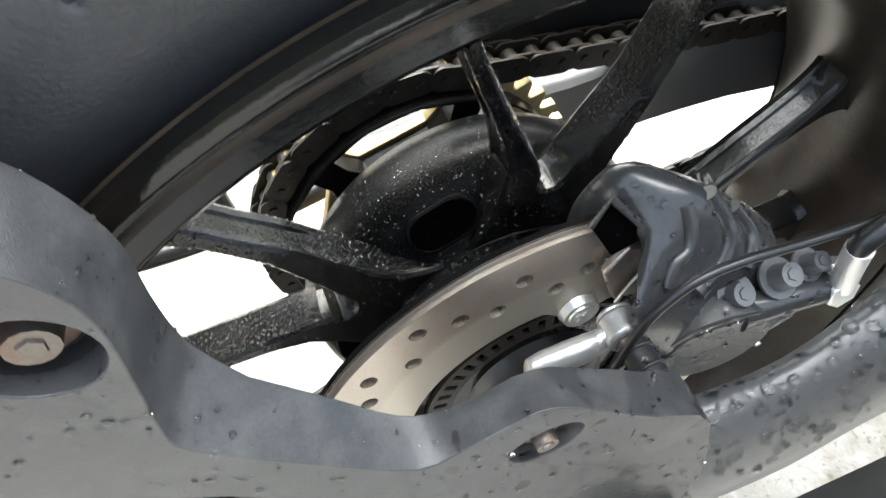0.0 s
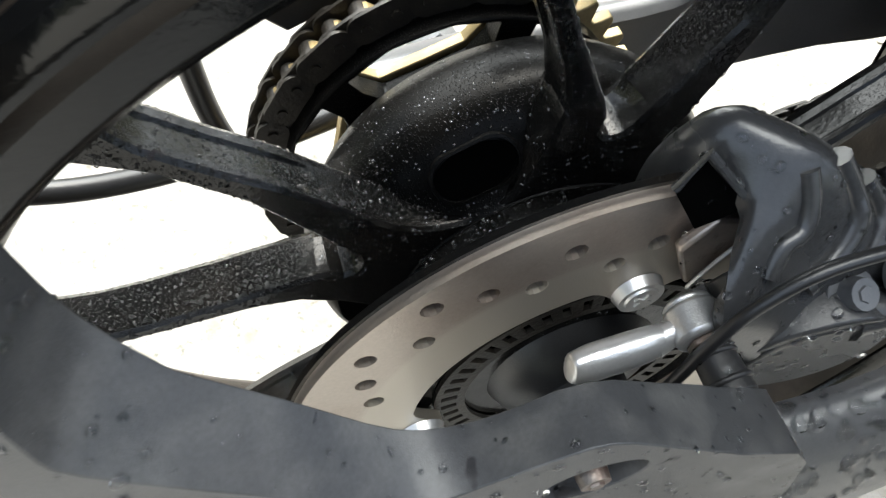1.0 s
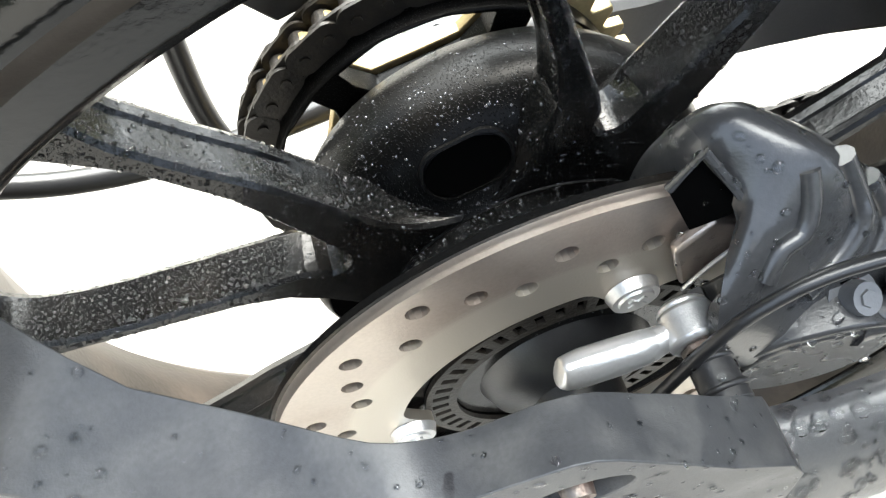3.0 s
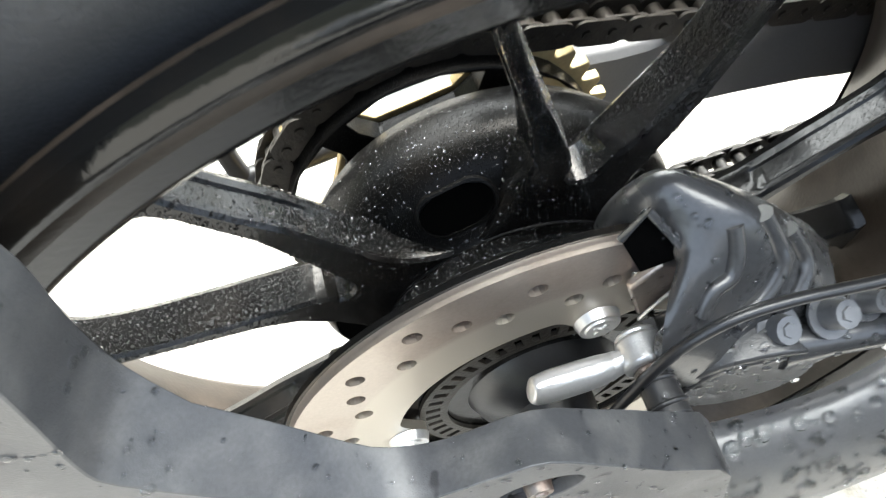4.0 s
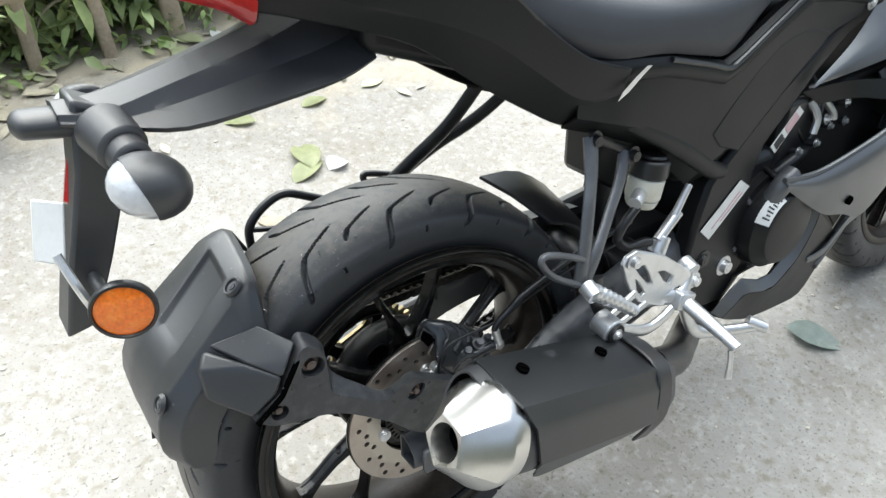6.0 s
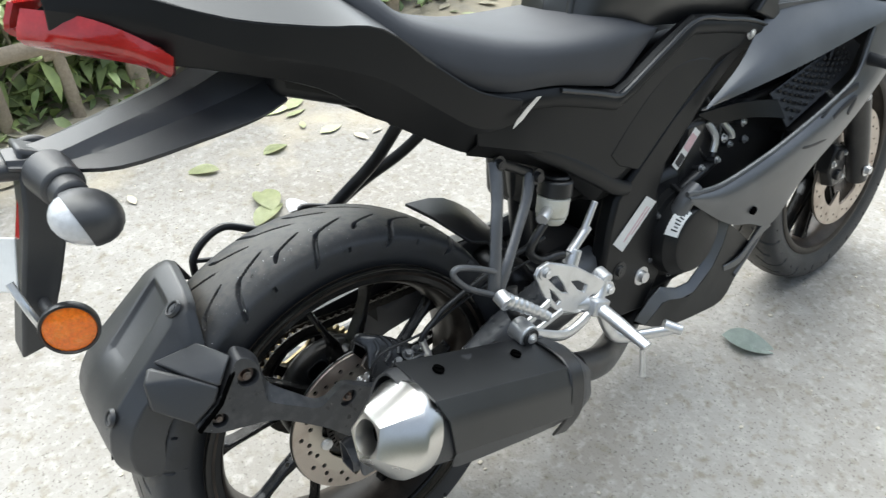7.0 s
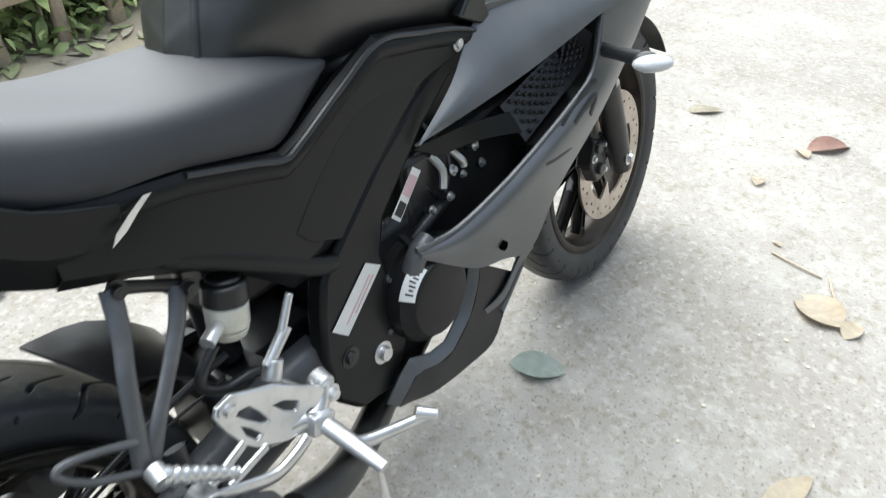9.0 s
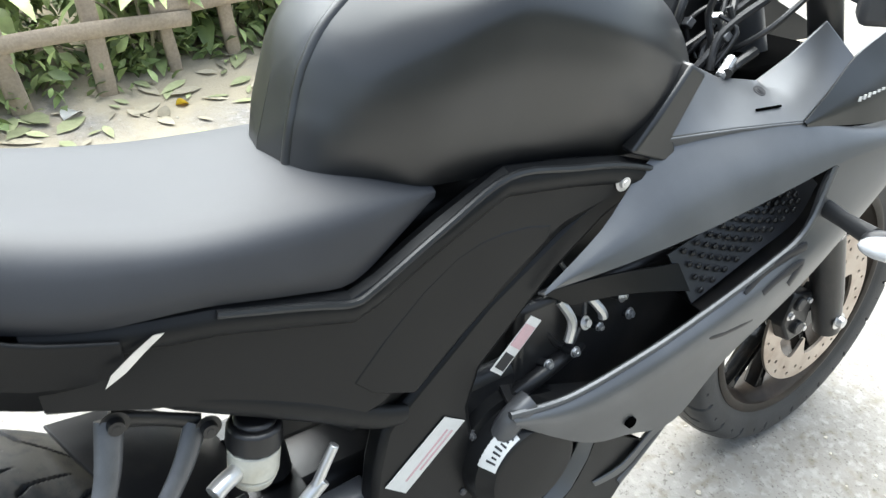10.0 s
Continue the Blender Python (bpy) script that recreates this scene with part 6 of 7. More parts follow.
part("reflector_lens", shift(bm, refm), ORANGE, reflector, "glossy orange faceted lens")
part("reflector_bracket", tube(B(), [(-0.322, -0.020, 0.625), (-0.320, -0.045, 0.62), (-0.312, -0.074, 0.617)], 0.006, 10, 4), PLASTIC, fender)
part("plate_rod", tube(B(), [(-0.345, -0.03, 0.66), (-0.338, -0.045, 0.63), (-0.330, -0.045, 0.60)], 0.004, 8, 4), SILVER, fender)

# fairings
for s in (1, -1):
    E = [[(0.645, -0.122, 0.619), (0.716, -0.128, 0.675), (0.796, -0.125, 0.746), (0.90, -0.147, 0.7530), (0.990, -0.165, 0.745), (1.10, -0.172, 0.722), (1.26, -0.155, 0.705)],
         [(0.646, -0.125, 0.617), (0.722, -0.147, 0.664), (0.82, -0.162, 0.706), (0.93, -0.177, 0.718), (1.045, -0.186, 0.717), (1.165, -0.186, 0.706), (1.265, -0.165, 0.695)],
         [(0.642, -0.118, 0.615), (0.725, -0.156, 0.642), (0.828, -0.177, 0.662), (0.94, -0.189, 0.682), (1.045, -0.193, 0.696), (1.18, -0.190, 0.692), (1.27, -0.165, 0.682)]]
    G = [[(0.588, -0.143, 0.494), (0.66, -0.152, 0.489), (0.745, -0.162, 0.507), (0.826, -0.170, 0.531), (0.945, -0.178, 0.572), (1.012, -0.183, 0.610), (1.036, -0.186, 0.690), (1.15, -0.183, 0.704), (1.28, -0.160, 0.71)],
         [(0.592, -0.150, 0.486), (0.67, -0.166, 0.470), (0.755, -0.178, 0.480), (0.84, -0.186, 0.500), (0.955, -0.193, 0.540), (1.05, -0.195, 0.580), (1.11, -0.194, 0.622), (1.20, -0.186, 0.655), (1.30, -0.165, 0.68)],
         [(0.594, -0.148, 0.478), (0.690, -0.160, 0.412), (0.765, -0.160, 0.385), (0.862, -0.152, 0.352), (0.925, -0.166, 0.432), (1.03, -0.176, 0.502), (1.10, -0.178, 0.548), (1.22, -0.172, 0.622), (1.32, -0.150, 0.66)]]
    e = part("upper_fairing_wing", sheet(B(), [[(x, s * y, z) for x, y, z in r] for r in E], 0.004, 3, 5, True, True, (0, -s, 0)), FAIRING, bike, "matte grey upper fairing wing")
    g = part("side_fairing", sheet(B(), [[(x, s * y, z) for x, y, z in r] for r in G], 0.004, 4, 5, True, True, (0, -s, 0)), FAIRING, bike, "matte grey lower side fairing")
    part("fairing_edge", tube(B(), [(x, s * (y - 0.0015), z) for x, y, z in G[0][:7]], 0.0045, 8, 6, True, 1.0), FAIRING, g, "lighter rolled edge of the fairing")
    H = [[(0.800, -0.132, 0.760), (0.89, -0.148, 0.756), (0.985, -0.165, 0.749), (1.03, -0.160, 0.772), (1.089, -0.150, 0.803)],
         [(0.815, -0.118, 0.785), (0.90, -0.128, 0.772), (0.980, -0.140, 0.766), (1.025, -0.138, 0.788), (1.075, -0.138, 0.822)],
         [(0.850, -0.096, 0.826), (0.910, -0.096, 0.798), (0.975, -0.100, 0.784), (1.02, -0.108, 0.808), (1.06, -0.122, 0.845)]]
    H = [[(x, s * y, z) for x, y, z in r] for r in H]
    trim = part("cockpit_trim", sheet(B(), H, 0.004, 3, 4, False, False, (0, -s, 0.6)), FAIRING, bike, "grey cockpit trim panel", bevel=0.003)
    part("trim_lip", sheet(B(), [[(x, y - s * 0.001, z - 0.001) for x, y, z in H[0][:3]], [(x, y + s * 0.004, z - 0.0125) for x, y, z in H[0][:3]]], 0.003, 2, 4, False, False, (0, -s, 0)), FAIRING, trim, "folded lower lip of the trim", bevel=0.0012)
    bolt(trim, (0.960, -s * 0.118, 0.7772), 0.005, 0.002, (0, -s * 0.5, 0.85), INK, name="trim_screw")
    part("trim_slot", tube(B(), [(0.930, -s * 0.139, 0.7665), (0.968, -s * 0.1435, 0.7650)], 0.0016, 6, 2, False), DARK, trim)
    # black strip added behind the joint, so its gap reads as shade
    J = [(0.80, -0.124, 0.752), (0.90, -0.140, 0.748), (0.99, -0.154, 0.742), (1.08, -0.158, 0.734), (1.20, -0.152, 0.720), (1.30, -0.13, 0.715)]
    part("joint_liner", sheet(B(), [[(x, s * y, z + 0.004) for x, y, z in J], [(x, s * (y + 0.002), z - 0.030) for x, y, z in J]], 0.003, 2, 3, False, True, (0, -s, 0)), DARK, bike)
    N = [[(0.985, -0.166, 0.7485), (1.03, -0.161, 0.773), (1.089, -0.151, 0.805), (1.16, -0.150, 0.832), (1.26, -0.13, 0.86)],
         [(0.988, -0.168, 0.746), (1.05, -0.171, 0.754), (1.12, -0.172, 0.768), (1.20, -0.165, 0.778), (1.32, -0.12, 0.80)],
         [(0.990, -0.168, 0.7425), (1.06, -0.173, 0.731), (1.14, -0.178, 0.722), (1.24, -0.168, 0.72), (1.42, -0.08, 0.74)]]
    part("nose_fairing", sheet(B(), [[(x, s * y, z) for x, y, z in r] for r in N], 0.004, 3, 5, False, True, (0, -s, 0)), PAINT, bike, "matte black nose fairing", bevel=0.002)
    part("tank_trim", plate(B(), [(0.745, 0.755), (0.785, 0.796), (0.820, 0.836), (0.844, 0.820), (0.806, 0.763), (0.818, 0.724)], -s * 0.132, -s * 0.112), PAINT, bike, "dark grey trim beside the tank", bevel=0.004)
    bm = B()
    tube(bm, [(1.045, -s * 0.178, 0.632), (1.025, -s * 0.22, 0.634), (1.008, -s * 0.266, 0.635)], 0.0105, 12, 5, True, 0.7, [0.0125, 0.0105, 0.0135])
    fi = part("front_indicator", bm, PLASTIC, bike, "black stalk indicator with a clear lens")
    part("lens_base", shift(ball(B(), (0, 0, 0), 0.0215, (0.9, 0.55, 0.66), 18), Matrix.Translation((1.004, -s * 0.274, 0.635)) @ pose(0, 0, 0, 0, 0, -60 * s)), PLASTIC, fi)
    part("indicator_lens", shift(ball(B(), (0, 0, 0), 0.021, (1.45, 0.9, 0.62), 20), Matrix.Translation((0.997, -s * 0.288, 0.634)) @ pose(0, 0, 0, 0, 0, -60 * s)), CLEAR, fi, "clear lens")
    if s == 1:
        def on_fairing(x, z):
            zs = [np.interp(x, [p[0] for p in r], [p[2] for p in r]) for r in G]
            ys = [np.interp(x, [p[0] for p in r], [p[1] for p in r]) for r in G]
            return (x, float(np.interp(-z, [-v for v in zs], ys)) - 0.0015, z)
        for nm, pts, r in (("emblem_bar", [(0.915, 0.548), (0.945, 0.566), (0.980, 0.581), (1.012, 0.589)], 0.0075), ("emblem_stroke", [(0.940, 0.544), (0.970, 0.558), (1.004, 0.568), (0.985, 0.545)], 0.0075), ("emblem_line", [(0.822, 0.516), (0.86, 0.511), (0.90, 0.508), (0.936, 0.507)], 0.0032)):
            part(nm, tube(B(), [on_fairing(*p) for p in pts], r, 8, 5, True, 0.3), INK, g)
        bm = B()
        cyl(bm, (0.755, -0.172, 0.418), (0.755, -0.166, 0.418), 0.0075, seg=20)
        part("fairing_hole", bm, DARK, g)
        for k in range(6):
            part("print_bar", box(B(), (1.078 + 0.0095 * k, -0.1738, 0.760 + 0.0008 * k), (0.0065 if k < 3 else 0.0072, 0.0008, 0.006 if k < 3 else 0.0035), (0, 8, 3)), WHITE, bike)
# inner fairing grille behind the opening
rows = [[(0.86, -0.150, 0.54), (0.95, -0.155, 0.575), (1.03, -0.158, 0.605), (1.06, -0.158, 0.65)], [(0.84, -0.120, 0.60), (0.93, -0.125, 0.625), (1.01, -0.130, 0.645), (1.06, -0.14, 0.66)]]
grille = part("inner_grille", sheet(B(), rows, 0.003, 3, 4, False, True, (0, -1, 0)), PLASTIC, bike, "black dimpled inner fairing grille")
for i in range(7):
    for j in range(9):
        u, v = (j + 0.5 + 0.5 * (i % 2)) / 9.6, (i + 0.5) / 7
        p = np.array([np.interp(u, [0, 1], [0.865, 1.045]), np.interp(u, [0, 1], [-0.151, -0.158]), np.interp(u, [0, 1], [0.546, 0.63])]) * (1 - v) + np.array([np.interp(u, [0, 1], [0.85, 1.045]), np.interp(u, [0, 1], [-0.123, -0.139]), np.interp(u, [0, 1], [0.603, 0.655])]) * v
        part("dimple", ball(B(), p + np.array([0, -0.001, 0]), 0.0042, (1, 0.6, 1), 8), CASTING, grille)
part("inner_panel", sheet(B(), [[(0.66, -0.10, 0.60), (0.74, -0.12, 0.606), (0.85, -0.13, 0.59)], [(0.70, -0.11, 0.575), (0.77, -0.13, 0.575), (0.86, -0.145, 0.555)]], 0.004, 2, 4, False, True, (0, -1, 0)), PANEL, bike, bevel=0.001)
# belly pan with its broad lighter upper edge
UP = [(0.512, -0.118, 0.270), (0.540, -0.124, 0.305), (0.563, -0.128, 0.323), (0.605, -0.130, 0.305), (0.640, -0.130, 0.302), (0.682, -0.130, 0.332), (0.706, -0.130, 0.372), (0.716, -0.130, 0.400)]
LO = [(0.524, -0.132, 0.262), (0.545, -0.138, 0.286), (0.566, -0.142, 0.299), (0.605, -0.144, 0.288), (0.640, -0.144, 0.286), (0.690, -0.144, 0.318), (0.716, -0.144, 0.358), (0.730, -0.142, 0.392)]
BT = [(0.560, -0.118, 0.236), (0.585, -0.120, 0.226), (0.610, -0.122, 0.218), (0.650, -0.124, 0.212), (0.700, -0.124, 0.206), (0.770, -0.124, 0.204), (0.815, -0.122, 0.244), (0.850, -0.126, 0.300)]
IN = [(x, -0.05, z - 0.022) for x, y, z in BT]
for s in (1, -1):
    side = lambda r: [(x, s * y, z) for x, y, z in r]
    pan = part("belly_pan", sheet(B(), [side(LO), side(BT), side(IN)], 0.004, 3, 3, False, True, (0, -s, 0)), PANEL, bike, "black belly pan")
    part("pan_edge", sheet(B(), [side(UP), side(LO)], 0.004, 3, 3, False, False, (0, -s, 0.6)), FAIRING, pan, "broad grey bevelled edge", bevel=0.0015)
    part("pan_strip", sheet(B(), [side([(0.735, -0.140, 0.300), (0.79, -0.138, 0.300), (0.84, -0.136, 0.330), (0.88, -0.134, 0.352)]), side([(0.745, -0.136, 0.284), (0.80, -0.134, 0.280), (0.855, -0.130, 0.308), (0.91, -0.126, 0.318)])], 0.004, 2, 4, False, True, (0, -s, 0)), FAIRING, pan, "lower fairing strip", bevel=0.0015)
bm = B()
cyl(bm, (0.678, -0.137, 0.268), (0.678, -0.128, 0.268), 0.006, seg=18)
part("pan_hole", bm, DARK, pan)
part("front_guard_rail", tube(B(), [(0.80, -0.12, 0.25), (0.88, -0.11, 0.29), (0.94, -0.1, 0.325)], 0.009, 10, 4), ALU, bike)

# ---- front end ----
front = part("front_wheel", rim(FX, 0.226, 0.196, 0.044), RIMDUST, bike, "black cast front wheel")
tyre(front, FX, 0.296, 0.052, 0.2225, 20, label="black rubber front tyre")
for mid_deg in [30 + 72 * k for k in range(5)]:
    for s in (-1, 1):
        spoke(front, FX, mid_deg + s * 10, mid_deg + s * 15, 0.04, 0.202, 0.026, 0.020, 0.032, 0.018, 0.014, GLOSS)
part("front_hub", lathe(B(), [(0.01, -0.055), (0.045, -0.055), (0.05, -0.02), (0.05, 0.02), (0.045, 0.055), (0.01, 0.055)], FX, 48), GLOSS, front)
fh = [(0.118 + 0.012 * (k % 2), 10 * k) for k in range(36)]
part("front_disc", brake_disc(FX, -0.066, -0.061, 0.141, 0.098, fh, [40 + 72 * k for k in range(5)], 0.04), STEEL, front, "brown-grey drilled front disc", angle=25)
for s in (-1, 1):
    fk = part("fork_leg", tube(B(), [(1.318, s * 0.098, 0.290), (1.285, s * 0.098, 0.375), (1.235, s * 0.098, 0.50)], 0.026, 18, 3, False, 1.0, [0.022, 0.026, 0.027]), CASTING, bike, "dark grey fork leg")
    part("fork_tube", tube(B(), [(1.237, s * 0.098, 0.495), (1.07, s * 0.098, 0.90)], 0.0205, 18, 2, False), CASTING, fk)
    bolt(fk, (1.305, s * 0.120, 0.320), 0.010, 0.010, (0, s, 0))
fcal = part("front_caliper", hull([(1.196, -0.052, 0.330), (1.196, -0.088, 0.336), (1.206, -0.092, 0.392), (1.214, -0.052, 0.404), (1.262, -0.092, 0.378), (1.268, -0.052, 0.372), (1.262, -0.090, 0.296), (1.258, -0.052, 0.290), (1.224, -0.090, 0.292), (1.220, -0.052, 0.288)]), CASTING, bike, "black front brake caliper behind the fork leg", bevel=0.006)
for x, z, rr in ((1.220, 0.372, 0.013), (1.230, 0.322, 0.013)):
    bm = B()
    cyl(bm, (x, -0.086, z), (x, -0.0985, z), rr, rr * 0.92, seg=24)
    part("piston_boss", bm, CASTING, fcal, bevel=0.002)
for x, z in ((1.249, 0.368), (1.252, 0.312), (1.206, 0.352)):
    bolt(fcal, (x, -0.090, z), 0.0055, 0.006, mat=SILVER)
part("front_brake_hose", tube(B(), [(1.212, -0.080, 0.398), (1.196, -0.085, 0.440), (1.205, -0.090, 0.52), (1.16, -0.08, 0.66)], 0.0048, 10, 6), HOSE, fcal)
part("front_mudguard", sheet(B(), [[(FX[0] + 0.318 * math.cos(radians(d)), y, FX[2] + (0.318 - abs(y) * 0.35) * math.sin(radians(d))) for y in (-0.068, -0.045, 0, 0.045, 0.068)] for d in range(30, 141, 10)], 0.003, 3, 3, True, True, (0, 0, 1)), PANEL, bike, "black front mudguard")
bar = part("right_handlebar", tube(B(), [(1.065, -0.10, 0.890), (1.052, -0.15, 0.884), (1.026, -0.22, 0.874), (0.985, -0.31, 0.862)], 0.012, 14, 5), ALU, bike, "clip-on handlebar with a black grip")
part("grip", tube(B(), [(1.014, -0.250, 0.870), (0.994, -0.295, 0.864), (0.968, -0.345, 0.857)], 0.0165, 16, 3), HOSE, bar)
part("switch_box", box(B(), (1.040, -0.190, 0.878), (0.05, 0.045, 0.045), (0, 0, 35)), PLASTIC, bar, bevel=0.008)
part("brake_lever", tube(B(), [(1.066, -0.17, 0.884), (1.092, -0.22, 0.878), (1.068, -0.30, 0.866), (1.030, -0.36, 0.858)], 0.006, 10, 5), SILVER, bar)
part("top_clamp", box(B(), (1.065, 0, 0.905), (0.06, 0.24, 0.025), (0, 24, 0)), CASTING, bike, bevel=0.008)
part("steering_head", tube(B(), [(1.03, 0, 0.90), (1.10, 0, 0.74)], 0.032, 18, 2, False), ALU, bike)
# dark block added to hide the bright ground behind the wiring
part("fuse_box", box(B(), (0.985, 0.055, 0.825), (0.12, 0.09, 0.10), (0, 20, 10)), PANEL, bike, bevel=0.006)
q = random.Random(14)
for k in range(11):
    a = Vector((q.uniform(0.90, 0.98), q.uniform(-0.075, 0.01), q.uniform(0.785, 0.80)))
    b = Vector((q.uniform(0.95, 1.04), q.uniform(-0.075, 0.02), q.uniform(0.85, 0.90)))
    mid = (a + b) / 2 + Vector((q.uniform(-0.03, 0.03), q.uniform(-0.02, 0.02), q.uniform(-0.01, 0.03)))
    loom = part("wiring_loom", tube(B(), [tuple(a), tuple(mid), tuple(b)], q.uniform(0.0025, 0.0055), 8, 6), HOSE, bike)
    if k % 2:
        part("connector", box(B(), tuple(mid), (0.020, 0.010, 0.012), (q.uniform(0, 90), q.uniform(0, 60), q.uniform(0, 90))), SILVER if k % 4 == 1 else ALU, loom, bevel=0.0015)
for pts, r in (([(1.0, -0.08, 0.87), (0.95, -0.06, 0.83), (0.93, -0.07, 0.78)], 0.005), ([(1.03, -0.06, 0.88), (0.97, -0.03, 0.82), (0.94, -0.05, 0.76)], 0.005), ([(0.92, -0.10, 0.80), (0.95, -0.085, 0.80), (0.98, -0.09, 0.815)], 0.006), ([(1.02, -0.12, 0.88), (0.98, -0.10, 0.84), (0.96, -0.05, 0.80)], 0.0035)):
    part("control_cable", tube(B(), pts, r, 8, 6), HOSE, bike)
part("cable_clip", tube(B(), [(0.915, -0.095, 0.797), (0.93, -0.09, 0.803), (0.942, -0.088, 0.812)], 0.006, 8, 3), SILVER, bike, "bright cable clip")
# black block added for the shade low in the cockpit
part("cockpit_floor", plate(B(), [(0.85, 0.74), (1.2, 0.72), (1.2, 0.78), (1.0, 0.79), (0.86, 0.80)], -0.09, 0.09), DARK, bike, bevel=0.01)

# ---- surroundings: fence, plants, fallen leaves ----
WOOD = material("weathered_fence_wood", (0.40, 0.33, 0.25), 0.8, grain=0.3, grain_scale=120, spots=0.6, spot_scale=9, spot_color=(0.26, 0.22, 0.17), bump=0.8, bump_scale=160)


def leaf_material(name, color, spot, rough=0.45):
    m = material(name, color, rough, grain=0.25, grain_scale=60, spots=0.6, spot_scale=12, spot_color=spot, bump=0.3, bump_scale=200)
    nt = m.node_tree
    b = nt.nodes["Principled BSDF"]
    info = nt.nodes.new("ShaderNodeNewGeometry")
    hs = nt.nodes.new("ShaderNodeHueSaturation")
    mp = nt.nodes.new("ShaderNodeMapRange")
    mp.inputs["To Min"].default_value, mp.inputs["To Max"].default_value = 0.6, 1.4
    nt.links.new(info.outputs["Random Per Island"], mp.inputs["Value"])
    nt.links.new(mp.outputs["Result"], hs.inputs["Value"])
    src = b.inputs["Base Color"].links[0].from_socket
    nt.links.new(src, hs.inputs["Color"])
    nt.links.new(hs.outputs["Color"], b.inputs["Base Color"])
    return m


FOLIAGE = leaf_material("shrub_leaves", (0.15, 0.21, 0.07), (0.25, 0.31, 0.10))
FERN = leaf_material("pale_fern_leaves", (0.28, 0.35, 0.14), (0.37, 0.43, 0.18))
LEAF_GREEN = leaf_material("fallen_green_leaf", (0.40, 0.43, 0.24), (0.46, 0.47, 0.29))
LEAF_PALE = leaf_material("fallen_pale_leaf", (0.58, 0.51, 0.40), (0.46, 0.37, 0.24))
LEAF_RED = leaf_material("fallen_red_leaf", (0.34, 0.20, 0.16), (0.42, 0.28, 0.22))
LEAF_TEAL = leaf_material("flattened_teal_leaf", (0.37, 0.43, 0.39), (0.46, 0.51, 0.46))
YELLOW = leaf_material("yellow_petal", (0.6, 0.42, 0.03), (0.5, 0.3, 0.02))
STRAW = leaf_material("pale_dead_stalks", (0.42, 0.38, 0.29), (0.3, 0.26, 0.18))


def ground_z(x, y):
    near = max(0.0, 1 - max(abs(x - 1) / 4, abs(y) / 4))
    h = 0.006 * noise.noise((x * 1.3, y * 1.3, 0)) + 0.003 * noise.noise((x * 5, y * 5, 3))
    h += 0.10 * min(max((y - 1.75) / 0.6, 0), 1) * (1 + 0.5 * noise.noise((x * 2, y * 2, 7)))
    return 0.006 + h * (near if y < 1.5 else 1)


def leaf(bm, at, length, width, m3, curl=0.25, fold=0.2, n=6):
    """A pointed leaf blade, folded along its midrib and curled."""
    rows = []
    for i in range(n + 1):
        t = i / n
        w = width * (math.sin(math.pi * t ** 0.8) ** 0.9 if 0 < t < 1 else 0.02) / 2
        z = curl * length * (t - t * t) * 1.6 - curl * length * 0.4 * t
        rows.append([at + m3 @ Vector((length * (t - 0.5), s * w, z + fold * w * abs(s))) for s in (-1, 0, 1)])
    v = [[bm.verts.new(p) for p in r] for r in rows]
    for a, b in zip(v, v[1:]):
        for j in range(2):
            bm.faces.new((a[j], a[j + 1], b[j + 1], b[j]))


def rot(rng, tilt):
    return (Euler((rng.uniform(-tilt, tilt), rng.uniform(-tilt, tilt), rng.uniform(0, 6.28)))).to_matrix()


def single_leaf(x, y, length, width, mat, label, deg, curl=0.15):
    bm = B()
    rng = random.Random(int(x * 1000 + y * 77))
    leaf(bm, Vector((0, 0, 0.004)), length, width, Euler((rng.uniform(-0.1, 0.1), rng.uniform(-0.1, 0.1), radians(deg))).to_matrix(), curl, 0.25, 8)
    bmesh.ops.solidify(bm, geom=bm.faces, thickness=0.0008)
    ob = part("fallen_leaf", bm, mat, None)
    ob.location = (x, y, ground_z(x, y))
    return tagged(ob, label, "leaf", "fallen leaves on the concrete")


single_leaf(0.965, -0.095, 0.125, 0.075, LEAF_TEAL, "flattened teal-green leaf on the concrete", -58, 0.02)
single_leaf(0.975, -0.590, 0.15, 0.05, LEAF_PALE, "pale dry curled leaf on the concrete", -20)
single_leaf(2.35, -0.33, 0.19, 0.07, LEAF_RED, "reddish-brown crumpled leaf on the concrete", -35, 0.3)
single_leaf(2.25, -0.27, 0.07, 0.04, LEAF_PALE, "small pale dry leaf on the concrete", 40, 0.3)
single_leaf(2.33, 0.07, 0.13, 0.05, STRAW, "dull tan leaf on the concrete", -50, 0.1)
single_leaf(1.52, -0.50, 0.14, 0.10, LEAF_PALE, "broad pale cream leaf on the concrete", 60, 0.1)
single_leaf(1.50, -0.58, 0.08, 0.045, LEAF_PALE, "small tan leaf on the concrete", -10, 0.25)
single_leaf(2.00, -0.21, 0.075, 0.04, LEAF_PALE, "small tan curled leaf on the concrete", 10, 0.3)
single_leaf(1.72, -0.35, 0.03, 0.015, LEAF_PALE, "tiny pale leaf scrap on the concrete", 70)
single_leaf(1.30, -0.95, 0.12, 0.05, LEAF_PALE, "pale tan leaf on the concrete", 15)
single_leaf(0.345, 1.03, 0.15, 0.075, LEAF_GREEN, "fresh yellow-green leaf on the concrete", 80, 0.2)
single_leaf(0.32, 0.96, 0.13, 0.06, LEAF_GREEN, "yellow-green leaf on the concrete", 30, 0.2)
single_leaf(0.26, 1.26, 0.10, 0.05, LEAF_GREEN, "green leaf on the concrete", 150, 0.1)
single_leaf(0.50, 1.27, 0.09, 0.05, LEAF_GREEN, "small green leaf on the concrete", 10, 0.1)
